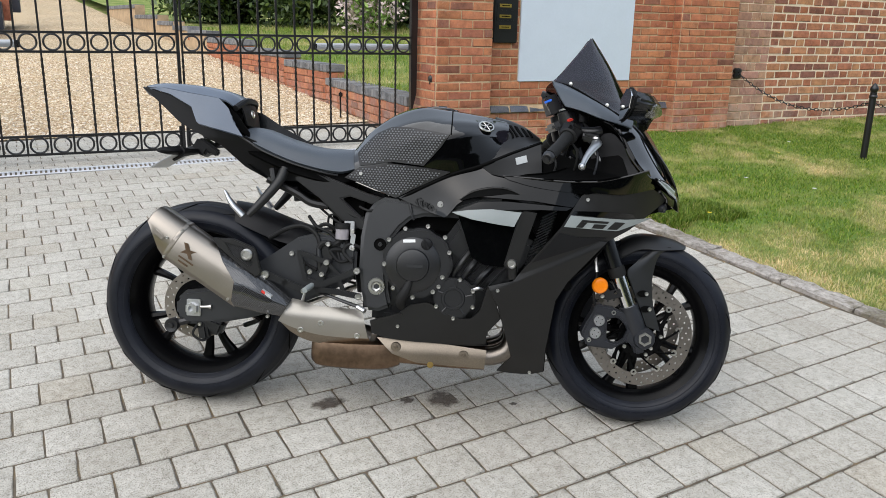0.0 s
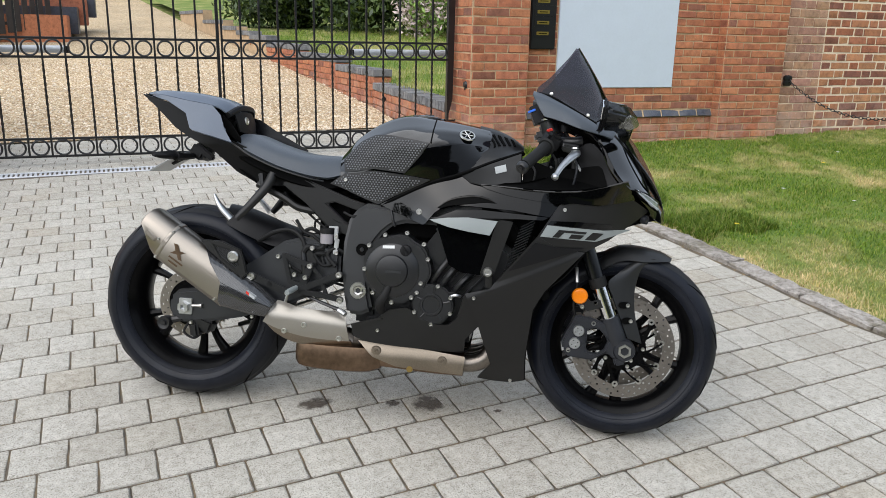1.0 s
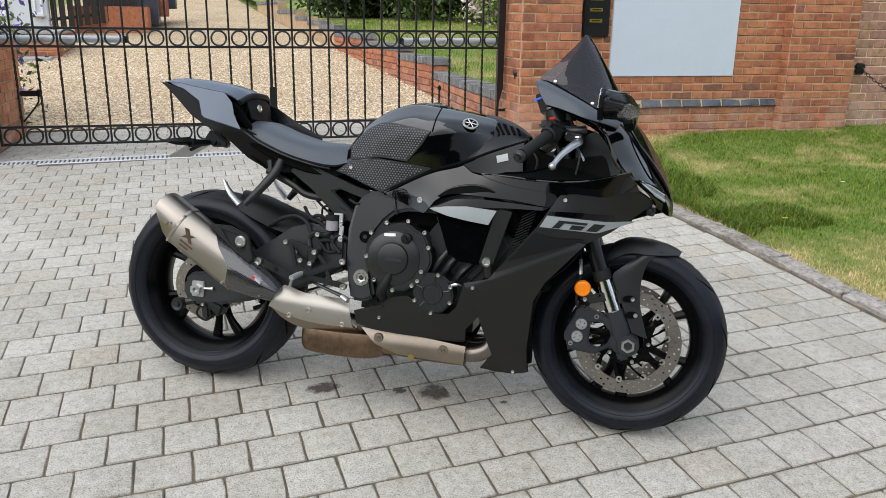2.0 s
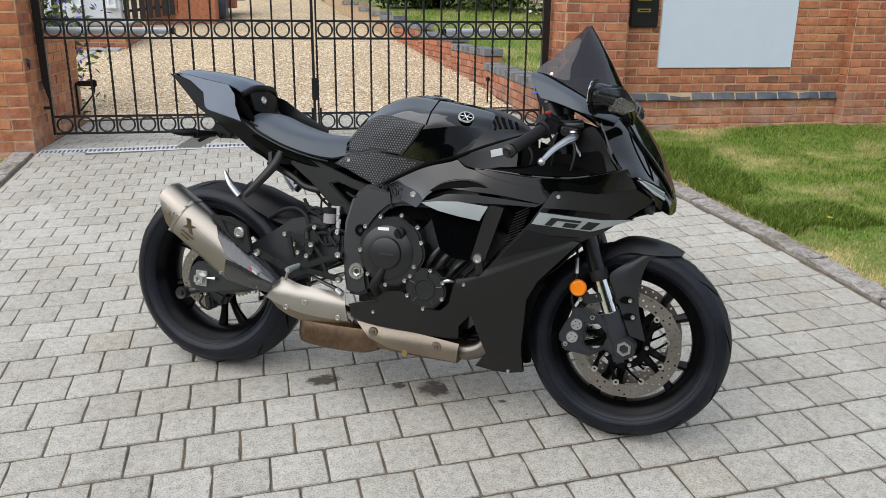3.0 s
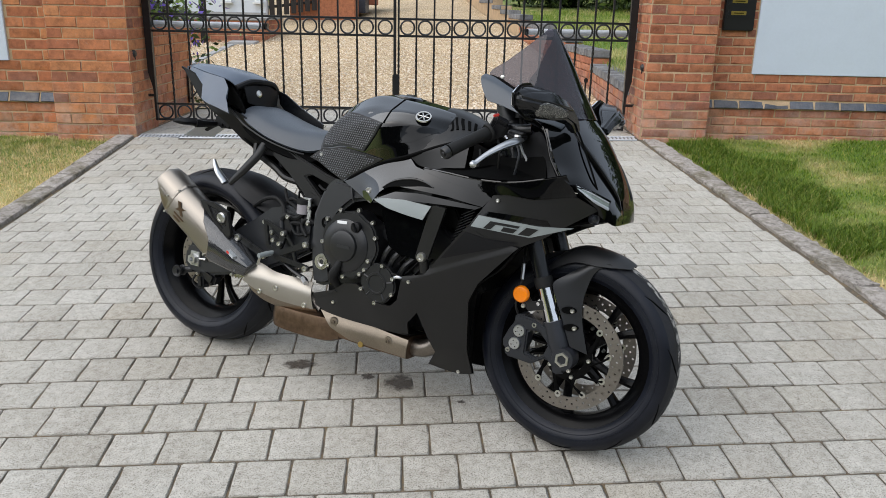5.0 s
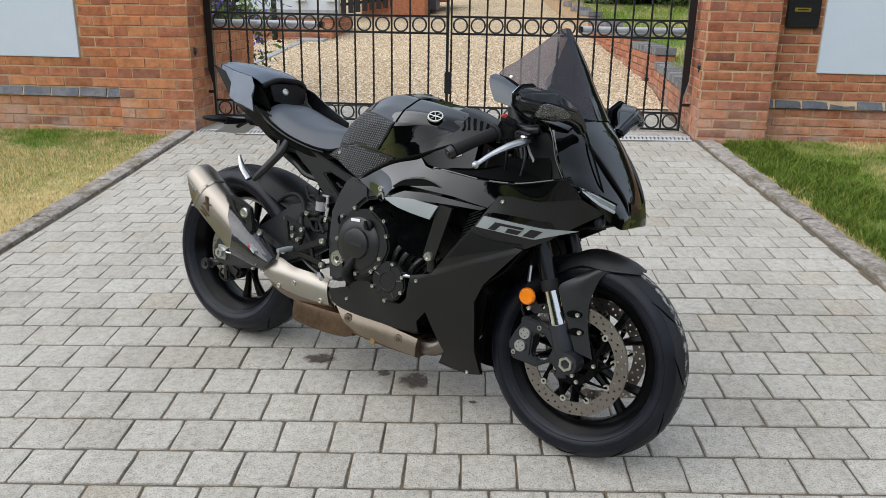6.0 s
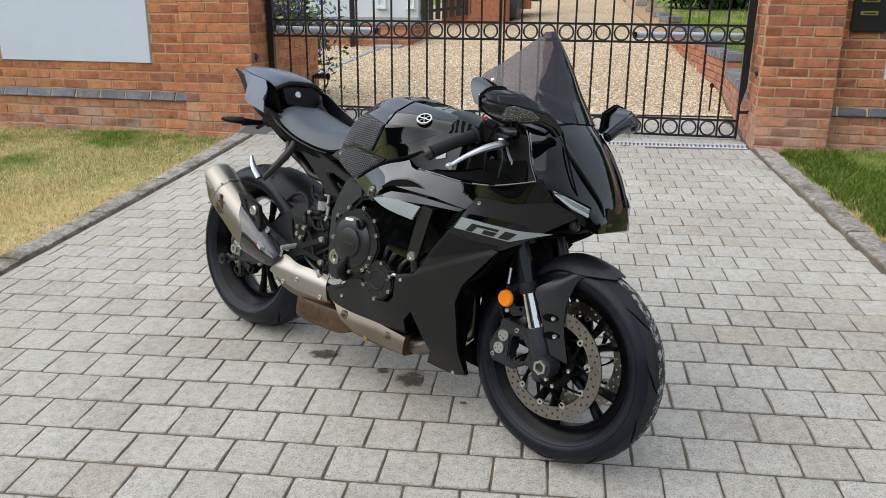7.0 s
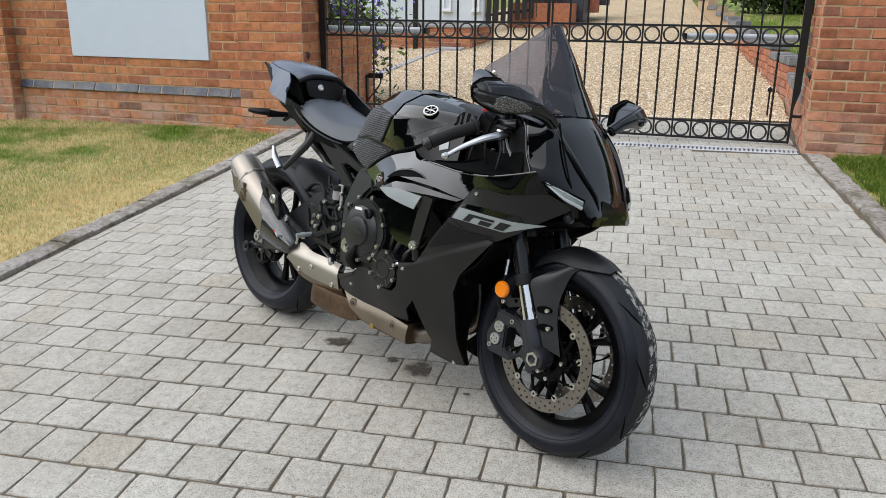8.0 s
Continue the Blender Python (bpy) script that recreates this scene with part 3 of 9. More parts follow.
def field(points):
    """A smooth height over (x, z) through a few control points (x, z, y)."""
    p = np.array(points, float)
    d = np.linalg.norm(p[:, None, :2] - p[None, :, :2], axis=2)
    k = np.where(d > 0, d**2 * np.log(d + 1e-12), 0) + np.eye(len(p)) * 2e-4
    a = np.c_[np.ones(len(p)), p[:, :2]]
    w = np.linalg.solve(np.block([[k, a], [a.T, np.zeros((3, 3))]]), np.r_[p[:, 2], 0, 0, 0])

    def value(x, z):
        r = np.hypot(p[:, 0] - x, p[:, 1] - z)
        return float((np.where(r > 0, r**2 * np.log(r + 1e-12), 0) * w[: len(p)]).sum() + w[-3] + w[-2] * x + w[-1] * z)

    return value


def skin(top, bottom, depth, nu=24, nv=10, thick=0.004, side=-1, bend=False):
    """A bodywork panel between an upper and a lower line of (x, z), at side * depth(x, z)."""
    a, b = spline(top, nu, bend), spline(bottom, nu, bend)
    g = np.zeros((nu, nv, 3))
    for i in range(nu):
        for j, u in enumerate(np.linspace(0, 1, nv)):
            x, z = a[i] * (1 - u) + b[i] * u
            g[i, j] = (x, side * depth(x, z), z)
    return shell(g, thick, side=side)


# ---- the ground: one sloping sheet ----
def ground(x, y):
    """Height of the sloping forecourt and of the drive that climbs behind the gate."""
    yy = min(y, 5.5)
    z = 0.0175 * max(-6.0, min(9.0, x)) + 0.105 * max(yy, -6.0) - 0.245 - float(np.interp(yy, (2.6, 3.4, 4.4, 5.5), (0.0, 0.012, 0.028, 0.034)))
    return z + float(np.interp(y, (5.5, 7.3, 9.1, 11.3, 13.3, 18.7, 32, 60, 400), (0.0, 0.0, 0.09, 0.255, 0.395, 0.74, 1.75, 2.5, 2.5)))


GATE_Y, PIER_Y, WALL_Y = 5.72, 5.43, 5.56
xs = np.r_[-300, -80, -30, -15, np.arange(-8, 12.1, 1.0), 18, 35, 80, 300]
ys = np.r_[-300, -80, -30, -12, np.arange(-6, 3.0, 1.0), 3.0, 3.4, 4.0, 4.4, 5.0, 5.5, 6.2, 7.3, 8.2, 9.1, 10, 11.7, 14, 16.5, 18.7, 22, 27, 32, 60, 120, 300]
bm = bmesh.new()
gv = [[bm.verts.new((x, y, ground(x, y) - 0.03)) for x in xs] for y in ys]
for i in range(len(ys) - 1):
    for j in range(len(xs) - 1):
        bm.faces.new((gv[i][j], gv[i][j + 1], gv[i + 1][j + 1], gv[i + 1][j]))
solid("ground", bm, M["soil"], "grassy soil that slopes up towards the gate", "ground", kind="structure")


def kerb_left(y):
    return -0.80 - 0.02 * max(0.0, 4.0 - y) * 0.5


def kerb_right(y):
    return float(np.interp(y, (-8.6, 1.5, 2.0, 2.2, 2.5, 3.05, 3.58, 4.03, 4.45, 5.09, 5.54), (5.0, 3.50, 3.385, 3.31, 3.268, 3.215, 3.135, 3.07, 3.003, 2.90, 2.83)))


# joint sand bed under the pavers
bm = bmesh.new()
prev = None
for y in sorted([*np.arange(-8.6, 5.41, 0.3), 2.6, 3.4, 4.4, 5.43, 5.5, 6.2, 7.02]):
    x0, x1 = (kerb_left(y) - 0.04, kerb_right(y) + 0.04) if y < 5.42 else (-0.85, 2.9)
    row = [bm.verts.new((x, y, ground(x, y) - 0.0037)) for x in np.linspace(x0, x1, 6)]
    if prev:
        for a, b, c, d in zip(prev, prev[1:], row[1:], row):
            bm.faces.new((a, b, c, d))
    prev = row
driveway = solid("driveway", bm, M["joint"], "driveway of tumbled pale grey concrete block pavers with sandy joints", "driveway", kind="structure")

# gravel drive behind the gate
bm = bmesh.new()
prev = None
for y in np.r_[6.98, 7.3, 8.2, 9.1, 10, 11.3, 12.3, 13.3, 14, 16.5, 18.7, 22, 27, 32]:
    x0, x1 = float(np.interp(y, (6.98, 7.1, 11.0, 32), (-0.9, -3.6, -3.6, -3.0))), float(np.interp(y, (6.2, 8.5, 18.7, 32), (2.85, 2.95, 2.05, 1.0)))
    row = [bm.verts.new((x, y, ground(x, y) + 0.006)) for x in np.linspace(x0, x1, 8)]
    if prev:
        for a, b, c, d in zip(prev, prev[1:], row[1:], row):
            bm.faces.new((a, b, c, d))
    prev = row
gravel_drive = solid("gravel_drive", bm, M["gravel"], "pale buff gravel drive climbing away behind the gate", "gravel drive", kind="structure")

# loose stones on it, uncountable
rng = np.random.default_rng(4)
N = 26000
sy = 6.99 + 6.0 * rng.random(N) ** 1.5
x0 = np.where(sy < 7.1, -0.8, -3.0)
sx = x0 + (2.92 - x0) * rng.random(N)
sz = np.array([ground(a, b) for a, b in zip(sx, sy)]) + 0.008
octa = np.array([(1, 0, 0), (-1, 0, 0), (0, 1, 0), (0, -1, 0), (0, 0, 1), (0, 0, -1)], float)
tri = np.array([(0, 2, 4), (2, 1, 4), (1, 3, 4), (3, 0, 4), (2, 0, 5), (1, 2, 5), (3, 1, 5), (0, 3, 5)])
size = (0.007 + 0.008 * rng.random((N, 1, 1))) * (0.6 + 0.8 * rng.random((N, 1, 3))) * (1, 1, 0.7)
ang = rng.random(N) * 6.28
co, si = np.cos(ang)[:, None], np.sin(ang)[:, None]
loc = octa[None] * size * (0.8 + 0.4 * rng.random((N, 6, 1)))
stones = np.stack([loc[..., 0] * co - loc[..., 1] * si + sx[:, None], loc[..., 0] * si + loc[..., 1] * co + sy[:, None], loc[..., 2] + sz[:, None]], -1)
tagged(new("gravel_stones", from_arrays("gravel_stones", stones.reshape(-1, 3), (tri[None] + 6 * np.arange(N)[:, None, None]).reshape(-1, 3), M["stone"])), "loose buff and cream gravel stones on the drive", "gravel", kind="stuff")


# ---- grass ----
def lawn(name, label, mat, n, inside, length, seed, x_range, y_range, lift=0.0):
    """Many thin bent blades over a patch; inside(x, y) says where, lift(x, y) how high the soil lies above the ground."""
    g = np.random.default_rng(seed)
    px = x_range[0] + (x_range[1] - x_range[0]) * g.random(n)
    py = y_range[0] + (y_range[1] - y_range[0]) * g.random(n)
    keep = np.array([inside(a, b) for a, b in zip(px, py)])
    px, py = px[keep], py[keep]
    up = lift if callable(lift) else (lambda a, b: lift)
    pz = np.array([ground(a, b) - 0.03 + up(a, b) for a, b in zip(px, py)])
    m = len(px)
    w = 0.0014 + 0.0016 * g.random(m)
    clump = np.array([noise.noise((a * 2.2, b * 2.2, seed)) for a, b in zip(px, py)])
    h = length * (0.5 + 0.9 * g.random(m)) * (1 + 0.6 * clump)
    a = g.random(m) * 6.283
    lean = h * (0.4 + 0.9 * g.random(m))
    d, s = np.stack([np.cos(a), np.sin(a), 0 * a], 1), np.stack([-np.sin(a), np.cos(a), 0 * a], 1)
    base = np.stack([px, py, pz], 1)
    mid = base + d * (lean * 0.35)[:, None] + np.array((0, 0, 1)) * (h * 0.62)[:, None]
    tip = base + d * lean[:, None] + np.array((0, 0, 1)) * h[:, None]
    s = s * w[:, None]
    v = np.stack([base - s, base + s, mid + s * 0.8, mid - s * 0.8, tip], 1).reshape(-1, 3)
    o = 5 * np.arange(m)[:, None]
    f = np.concatenate([o + (0, 1, 2), o + (0, 2, 3), o + (3, 2, 4)])
    return tagged(new(name, from_arrays(name, v, f, mat)), label, "lawn", kind="stuff")


lawn("lawn_grass", "short lawn grass with straw-coloured patches beside the driveway", M["grass"], 270000,
     lambda x, y: x > kerb_right(y) + 0.155 + 0.05 * noise.noise((y * 5, 0, 2)) and y < PIER_Y + 0.1 and (x < 9 or y > 2), 0.019, 5, (2.95, 10.5), (0.9, 5.55))
lawn("dry_lawn_grass", "dry straw-coloured lawn grass with green tufts beside the kerb", M["dry_grass"], 150000,
     lambda x, y: x < kerb_left(y) - 0.15 + 0.03 * noise.noise((y * 5, 0, 2)) and y < PIER_Y + 0.1, 0.021, 6, (-5.6, -0.85), (1.6, 5.55))
lawn("outer_grass", "patchy green and straw-coloured lawn grass towards the street", M["dry_grass"], 120000,
     lambda x, y: (x < kerb_left(y) - 0.15 or x > kerb_right(y) + 0.16) and (y < 1.6 if x < 0 else y < 0.9), 0.030, 61, (-6.5, 9.5), (-5.5, 1.6))
lawn("tall_grass", "longer dark green grass tufts at the foot of the kerb", M["tuft_grass"], 60000,
     lambda x, y: kerb_right(y) + 0.21 + 0.05 * noise.noise((y * 7, 3, 1)) < x < kerb_right(y) + 0.66 + 0.45 * noise.noise((x * 2.2, y * 2.2, 7)) and 3.35 + 0.3 * noise.noise((x * 4, 2, 5)) < y < 5.42, 0.042, 8, (2.95, 4.3), (3.0, 5.45))


lawn("kerb_litter", "dry straw and leaf litter along the kerbs", M["litter"], 9000,
     lambda x, y: abs(x - kerb_right(y) + 0.004) < 0.012 + 0.012 * noise.noise((y * 6, 1, 4)) or 0.13 < x - kerb_right(y) < 0.25 or 0.13 < kerb_left(y) - x < 0.21 or abs(kerb_left(y) - x) < 0.006, 0.010, 31, (-1.1, 3.8), (1.6, 5.4), 0.026)


def weed(x, y, mat, label):
    t = thing("wild_flower", label, "flower", "flowers in the lawn", at=pose(x, y, ground(x, y) - 0.03))
    part("stem", tube([(0, 0, 0), (0.005, 0, 0.05), (0.012, 0.004, 0.085)], 0.002, 5), M["lightleaf"], t)
    bm = bmesh.new()
    for a in np.linspace(0, 2 * math.pi, 11, endpoint=False):
        q = [(0.012 + r * math.cos(a + b), 0.004 + r * math.sin(a + b), z) for r, b, z in ((0.003, 0, 0.084), (0.012, 0.22, 0.088), (0.017, 0, 0.086), (0.012, -0.22, 0.088))]
        bm.faces.new([bm.verts.new(p) for p in q])
    part("petals", bm, mat, t)


for x, y, c in ((3.62, 3.32, "yellow"), (5.3, 4.35, "yellow"), (4.45, 3.85, "daisy"), (4.7, 3.5, "daisy"), (5.7, 4.6, "daisy")):
    weed(x, y, M[c], "small yellow dandelion in the grass" if c == "yellow" else "small white daisy in the grass")


# ---- kerbs: edging stones laid end to end ----
def kerb(name, line, y0, y1, out, longest, rise):
    """A row of worn edging stones, each a rounded bar with an uneven top."""
    t = thing(name, "low kerb of weathered grey edging stones with mossy joints", "kerb", kind="structure")
    g = random.Random(9)
    section = [(-0.062, -0.06), (-0.062, 0.020), (-0.056, 0.028), (-0.03, 0.031), (0.02, 0.031), (0.050, 0.029), (0.060, 0.022), (0.062, -0.06)]
    section = [(x, z * rise if z > 0 else z) for x, z in section]
    y = y0
    while y < y1:
        n = g.uniform(0.45 * longest, longest)
        a, b = Vector((line(y), y, ground(line(y), y))), Vector((line(y + n), y + n, ground(line(y + n), y + n)))
        run = b - a
        half = run.length / 2 - g.uniform(0.001, 0.004)
        cuts = np.r_[-half, np.linspace(-half + 0.008, half - 0.008, max(4, int(n / 0.035))), half]
        drop, lean, shift = g.uniform(-0.005, 0.004), g.uniform(-0.02, 0.02), g.uniform(-0.003, 0.003)
        bm = bmesh.new()
        rings = []
        for i, u in enumerate(cuts):
            end = 0.82 if i in (0, len(cuts) - 1) else 1.0
            ring = []
            for x, z in section:
                wob = noise.noise((x * 22 + y, u * 16 + y * 7, z * 22)) * 0.009
                ring.append(bm.verts.new((x * (0.96 if end < 1 else 1) + shift + wob, u, (z * end if z > 0 else z) + drop + lean * x + (wob + 0.004 * noise.noise((u * 45 + y, x * 40, 3)) if z > 0 else 0))))
            rings.append(ring)
        for r0, r1 in zip(rings, rings[1:]):
            for k_ in range(len(section) - 1):
                bm.faces.new((r0[k_], r0[k_ + 1], r1[k_ + 1], r1[k_]))
        bm.faces.new(rings[0])
        bm.faces.new(rings[-1])
        bmesh.ops.recalc_face_normals(bm, faces=bm.faces)
        rot = run.to_track_quat("Y", "Z").to_matrix().to_4x4()
        bmesh.ops.transform(bm, verts=bm.verts, matrix=Matrix.Translation((a + b) / 2 + Vector((out * 0.078, 0, 0.002))) @ rot)
        part("kerb_stone", bm, M["kerb"], t, sharp=50)
        y += n


kerb("kerb_left", kerb_left, -8.5, 5.42, -1, 0.34, 0.62)
kerb("kerb_right", kerb_right, -8.5, 5.42, 1, 0.75, 0.45)


# ---- bricks ----
def brick_mesh(name, length, height, depth, mat, g):
    bm = box((0, 0, 0), (length, depth, height), bevel=0.004, segments=1)
    for v in bm.verts:
        if name == "band_brick" and v.co.z > 0 and v.co.y < 0:
            v.co.y += 0.024
        v.co += Vector((g.uniform(-1, 1), 0.7 * g.uniform(-1, 1), g.uniform(-1, 1))) * 0.0028
    return finish(bm, name, mat, 30)


BRICKS = {}


def brick_data(kind, length, mat, depth=0.06, height=0.0665):
    if kind == "old":
        height -= 0.0065
    key = (kind, round(length, 3), round(height, 4))
    if key not in BRICKS:
        g = random.Random(len(BRICKS))
        BRICKS[key] = [brick_mesh("band_brick" if kind == "blue" else "brick", length, height, depth, mat, g) for _ in range(4)]
    return BRICKS[key]


def lay(parent, start, end, z0, courses, kind, mat, bond="stretcher", near=None, skip=None, seed=0, proud=0.004, band=None, phase=0.0, first=0, pitch=0.075, unit=0.225):
    """Bricks on a wall face from start to end (x, y), whose outside lies to the right of that way. band: the course of blue bricks.
    skip(along, z): True where no brick is. near(along, z): True where a brick is a part of its own, else it joins the rest."""
    g = random.Random(seed)
    a, b = Vector((*start, 0)), Vector((*end, 0))
    way = (b - a).normalized()
    length = (b - a).length
    turn = math.degrees(math.atan2(way.y, way.x))
    rest = []
    for c in range(first, courses):
        z = z0 + pitch * (c + 0.5)
        blue = band is not None and c == band
        if bond == "stretcher" or blue:
            units = [unit]
            s = -unit / 2 * (c % 2) - phase
        else:
            units = [unit, unit / 2]
            s = -0.75 * unit * (c % 2) - phase
        i = 0
        while s < length - 0.02:
            u = units[i % len(units)]
            i += 1
            lo, hi = max(0.0, s), min(length, s + u)
            s += u
            if hi - lo < 0.03:
                continue
            if length - hi < 0.05:
                hi = length
                s = length
            mid = (lo + hi) / 2
            if skip and skip(mid, z):
                continue
            full = hi - lo - (0.014 if kind == "old" else 0.0075 if hi < length - 1e-6 and lo > 1e-6 else 0.005)
            data = brick_data("blue" if blue else kind, round((full - (0.004 if blue else 0.001)) / 0.0025) * 0.0025, M["blue_brick"] if blue else mat, height=pitch - 0.0085)[g.randrange(4)]
            p = a + way * mid
            push = proud + g.uniform(-0.0015, 0.0025) + (0.022 if blue else 0.0)
            m = Matrix.Translation((p.x, p.y, z)) @ pose(0, 0, 0, 0, 0, turn) @ Matrix.Translation((0, 0.03 - push, 0)) @ pose(0, 0, 0, 0, g.uniform(-0.3, 0.3), g.uniform(-0.3, 0.3))
            if near is None or near(mid, z):
                ob = new("brick", data)
                ob.parent = parent
                ob.matrix_world = m
            else:
                rest.append((data, m))
    if rest:
        bm = bmesh.new()
        for data, m in rest:
            n0 = len(bm.verts)
            bm.from_mesh(data)
            bm.verts.ensure_lookup_table()
            bmesh.ops.transform(bm, verts=bm.verts[n0:], matrix=m)
        ob = part("far_bricks", bm, mat, parent)
        ob["kind"] = "stuff"


def core(name, label, blocks, mat, category="brick wall"):
    """The mortar body of a wall, of butted blocks (x0, x1, y0, y1, z0, z1)."""
    bms = [box(((a + b) / 2, (c + d) / 2, (e + f) / 2), (b - a, d - c, f - e), bevel=0.002, segments=1) for a, b, c, d, e, f in blocks]
    return solid(name, joined(*bms), mat, label, category, kind="structure")


Z0 = 0.51 - 0.075 * 5  # a course boundary below the lowest ground
TOP = 26  # courses up to above the view
ZT = Z0 + 0.075 * TOP
ZPR, ZWR, ZWL = 0.423 - 0.0655 * 4, 0.249, 0.119  # where the lowest courses of the right pier and of the two walls begin

PL0, PL1, PR0, PR1 = -1.375, -0.800, 2.855, 3.330
pier_right = core("pier_right", "right gate pier of orange-red brick with buff mortar", [(PR0, PR1, PIER_Y, PIER_Y + 0.45, Z0, ZT)], M["mortar"], "gate pier")
pier_left = core("pier_left", "left gate pier of orange-red brick with buff mortar", [(PL0, PL1, PIER_Y, PIER_Y + 0.45, Z0, ZT)], M["mortar"], "gate pier")
RX0, RX1 = 3.648, 4.762
LX0, LX1 = -3.115, -1.728
ZP = 0.81
wall_right = core("wall_right", "orange-red brick garden wall with a blue brick band round a white panel",
                  [(PR1, 5.21, WALL_Y, WALL_Y + 0.3, Z0, ZT)], M["mortar"])
wall_left = core("wall_left", "orange-red brick garden wall with a blue brick band below a white panel",
                 [(-3.74, PL0, WALL_Y, WALL_Y + 0.3, Z0, ZT)], M["mortar"])
pilaster_right = core("pilaster_right", "orange-red brick pilaster at the end of the garden wall", [(5.21, 5.86, WALL_Y - 0.1, WALL_Y + 0.3, Z0, ZT)], M["mortar"], "pilaster")
pilaster_left = core("pilaster_left", "orange-red brick pilaster at the end of the garden wall", [(-4.40, -3.74, WALL_Y - 0.12, WALL_Y + 0.3, Z0, ZT)], M["mortar"], "pilaster")
old_wall = core("old_wall", "old weathered brick wall with pale lime mortar", [(5.86, 14.0, WALL_Y - 0.03, WALL_Y + 0.32, Z0, ZT)], M["old_mortar"])
flank_left = core("flank_wall_left", "low brick flank wall running back from the left gate pier", [(-1.05, -0.83, PIER_Y + 0.45, 6.88, Z0, 1.032)], M["mortar"])


def panel(name, x0, x1, z0, z1, label):
    bm = box(((x0 + x1) / 2, WALL_Y - 0.006, (z0 + z1) / 2), (x1 - x0, 0.02, z1 - z0), bevel=0.003)
    return solid(name, bm, M["panel"], label, "wall panel", kind="structure")


panel("wall_panel_right", RX0, RX1, ZP, ZT - 0.05, "smooth white panel set in the brick wall")
panel("wall_panel_left", LX0, LX1, ZP - 0.019, ZT - 0.05, "smooth white panel set in the brick wall")

# ---- the letter box ----
letter_box = thing("letter_box", "black metal letter box panel with small brass name plates", "letter box", at=pose(3.50, WALL_Y - 0.02, 1.11))
part("body", box((0, 0, 0.38), (0.215, 0.035, 0.76), bevel=0.006), M["iron"], letter_box)
for z in (0.115, 0.195, 0.275, 0.355):
    part("flap", box((0, -0.019, z), (0.175, 0.008, 0.058), bevel=0.003), M["iron"], letter_box)
    part("name_plate", box((-0.012, -0.025, z + 0.004), (0.105, 0.005, 0.026), bevel=0.002), M["brass"], letter_box, "small brass name plate")
    part("lettering_bar", box((-0.012, -0.0285, z + 0.004), (0.07, 0.002, 0.006)), M["dark"], letter_box)

# ---- gate ----
def gate_leaf(x0, x1, hinge):
    """One leaf of the wrought-iron gate: rails, twisted bars, rings between the paired rails and a heavy hinge stile."""
    t = thing("gate_leaf", "black wrought-iron gate leaf with twisted bars and rows of rings, closed", "gate", "leaves of the gate", at=pose(0, GATE_Y, 0))
    zb0, zb1, zu0, zu1, zt = 0.365, 0.483, 1.016, 1.136, 1.86
    for z in (zb0, zb1, zu0, zu1, zt):
        part("rail", box(((x0 + x1) / 2, 0, z), (x1 - x0, 0.012, 0.016), bevel=0.002, segments=1), M["iron"], t)
    n = 13
    step = (x1 - x0) / n
    ring = turned([(0.0500 + 0.0068 * math.cos(w), 0.0068 * math.sin(w)) for w in np.linspace(0, 2 * math.pi, 8, endpoint=False)], (0, 0, 0), 24)
    ring_me = finish(ring, "ring", M["iron"])
    turns = []
    bm = bmesh.new()
    rows = []
    for z in np.linspace(zb1, zu0, 44):
        a = (z - zb1) / 0.042 * math.pi / 2 if zb1 + 0.04 < z < zu0 - 0.04 else 0
        rows.append([bm.verts.new((0.0085 * math.cos(a + q * math.pi / 2 + 0.785), 0.0085 * math.sin(a + q * math.pi / 2 + 0.785), z)) for q in range(4)])
    for r0, r1 in zip(rows, rows[1:]):
        for q in range(4):
            bm.faces.new((r0[q], r0[(q + 1) % 4], r1[(q + 1) % 4], r1[q]))
    twist_me = finish(bm, "twisted_bar", M["iron"], 25)
    plain_me = finish(box((0, 0, (zu0 + zt) / 2), (0.013, 0.013, zt - zu0)), "bar", M["iron"])
    short_me = finish(box((0, 0, (zb0 + zb1) / 2), (0.013, 0.013, zb1 - zb0)), "short_bar", M["iron"])
    for i in range(n + 1):
        x = x0 + i * step
        at_hinge = (hinge < 0 and i == 0) or (hinge > 0 and i == n)
        if not at_hinge:
            for nm, me in (("twisted_bar", twist_me), ("bar", plain_me), ("short_bar", short_me)):
                ob = new(nm, me)
                ob.parent = t
                ob.location = (x, 0, 0)
        if i < n:
            for z in ((zb0 + zb1) / 2, (zu0 + zu1) / 2):
                ob = new("ring", ring_me)
                ob.parent = t
                ob.location = (x + step / 2, 0, z)
    xh = x0 if hinge < 0 else x1
    part("hinge_stile", plate([(xh - 0.008 * hinge, 0.357), (xh + 0.008 * hinge, 0.357), (xh + 0.010 * hinge, 0.60), (xh + 0.040 * hinge, 0.72), (xh + 0.050 * hinge, 1.9), (xh - 0.008 * hinge, 1.9)], -0.022, 0.022, bevel=0.003), M["iron"], t)
    for z in (0.545, 1.62):
        part("hinge", joined(box((xh + 0.05 * hinge, 0, z), (0.11, 0.02, 0.02), bevel=0.003), turned([(0.018, -0.03), (0.018, 0.03), (0, 0.03), (0, -0.03)], (xh + 0.085 * hinge, 0, z), 12, (0, 0, 1), loop=False), box((xh + 0.098 * hinge, 0, z), (0.03, 0.07, 0.07), bevel=0.004)), M["iron"], t)
    return t


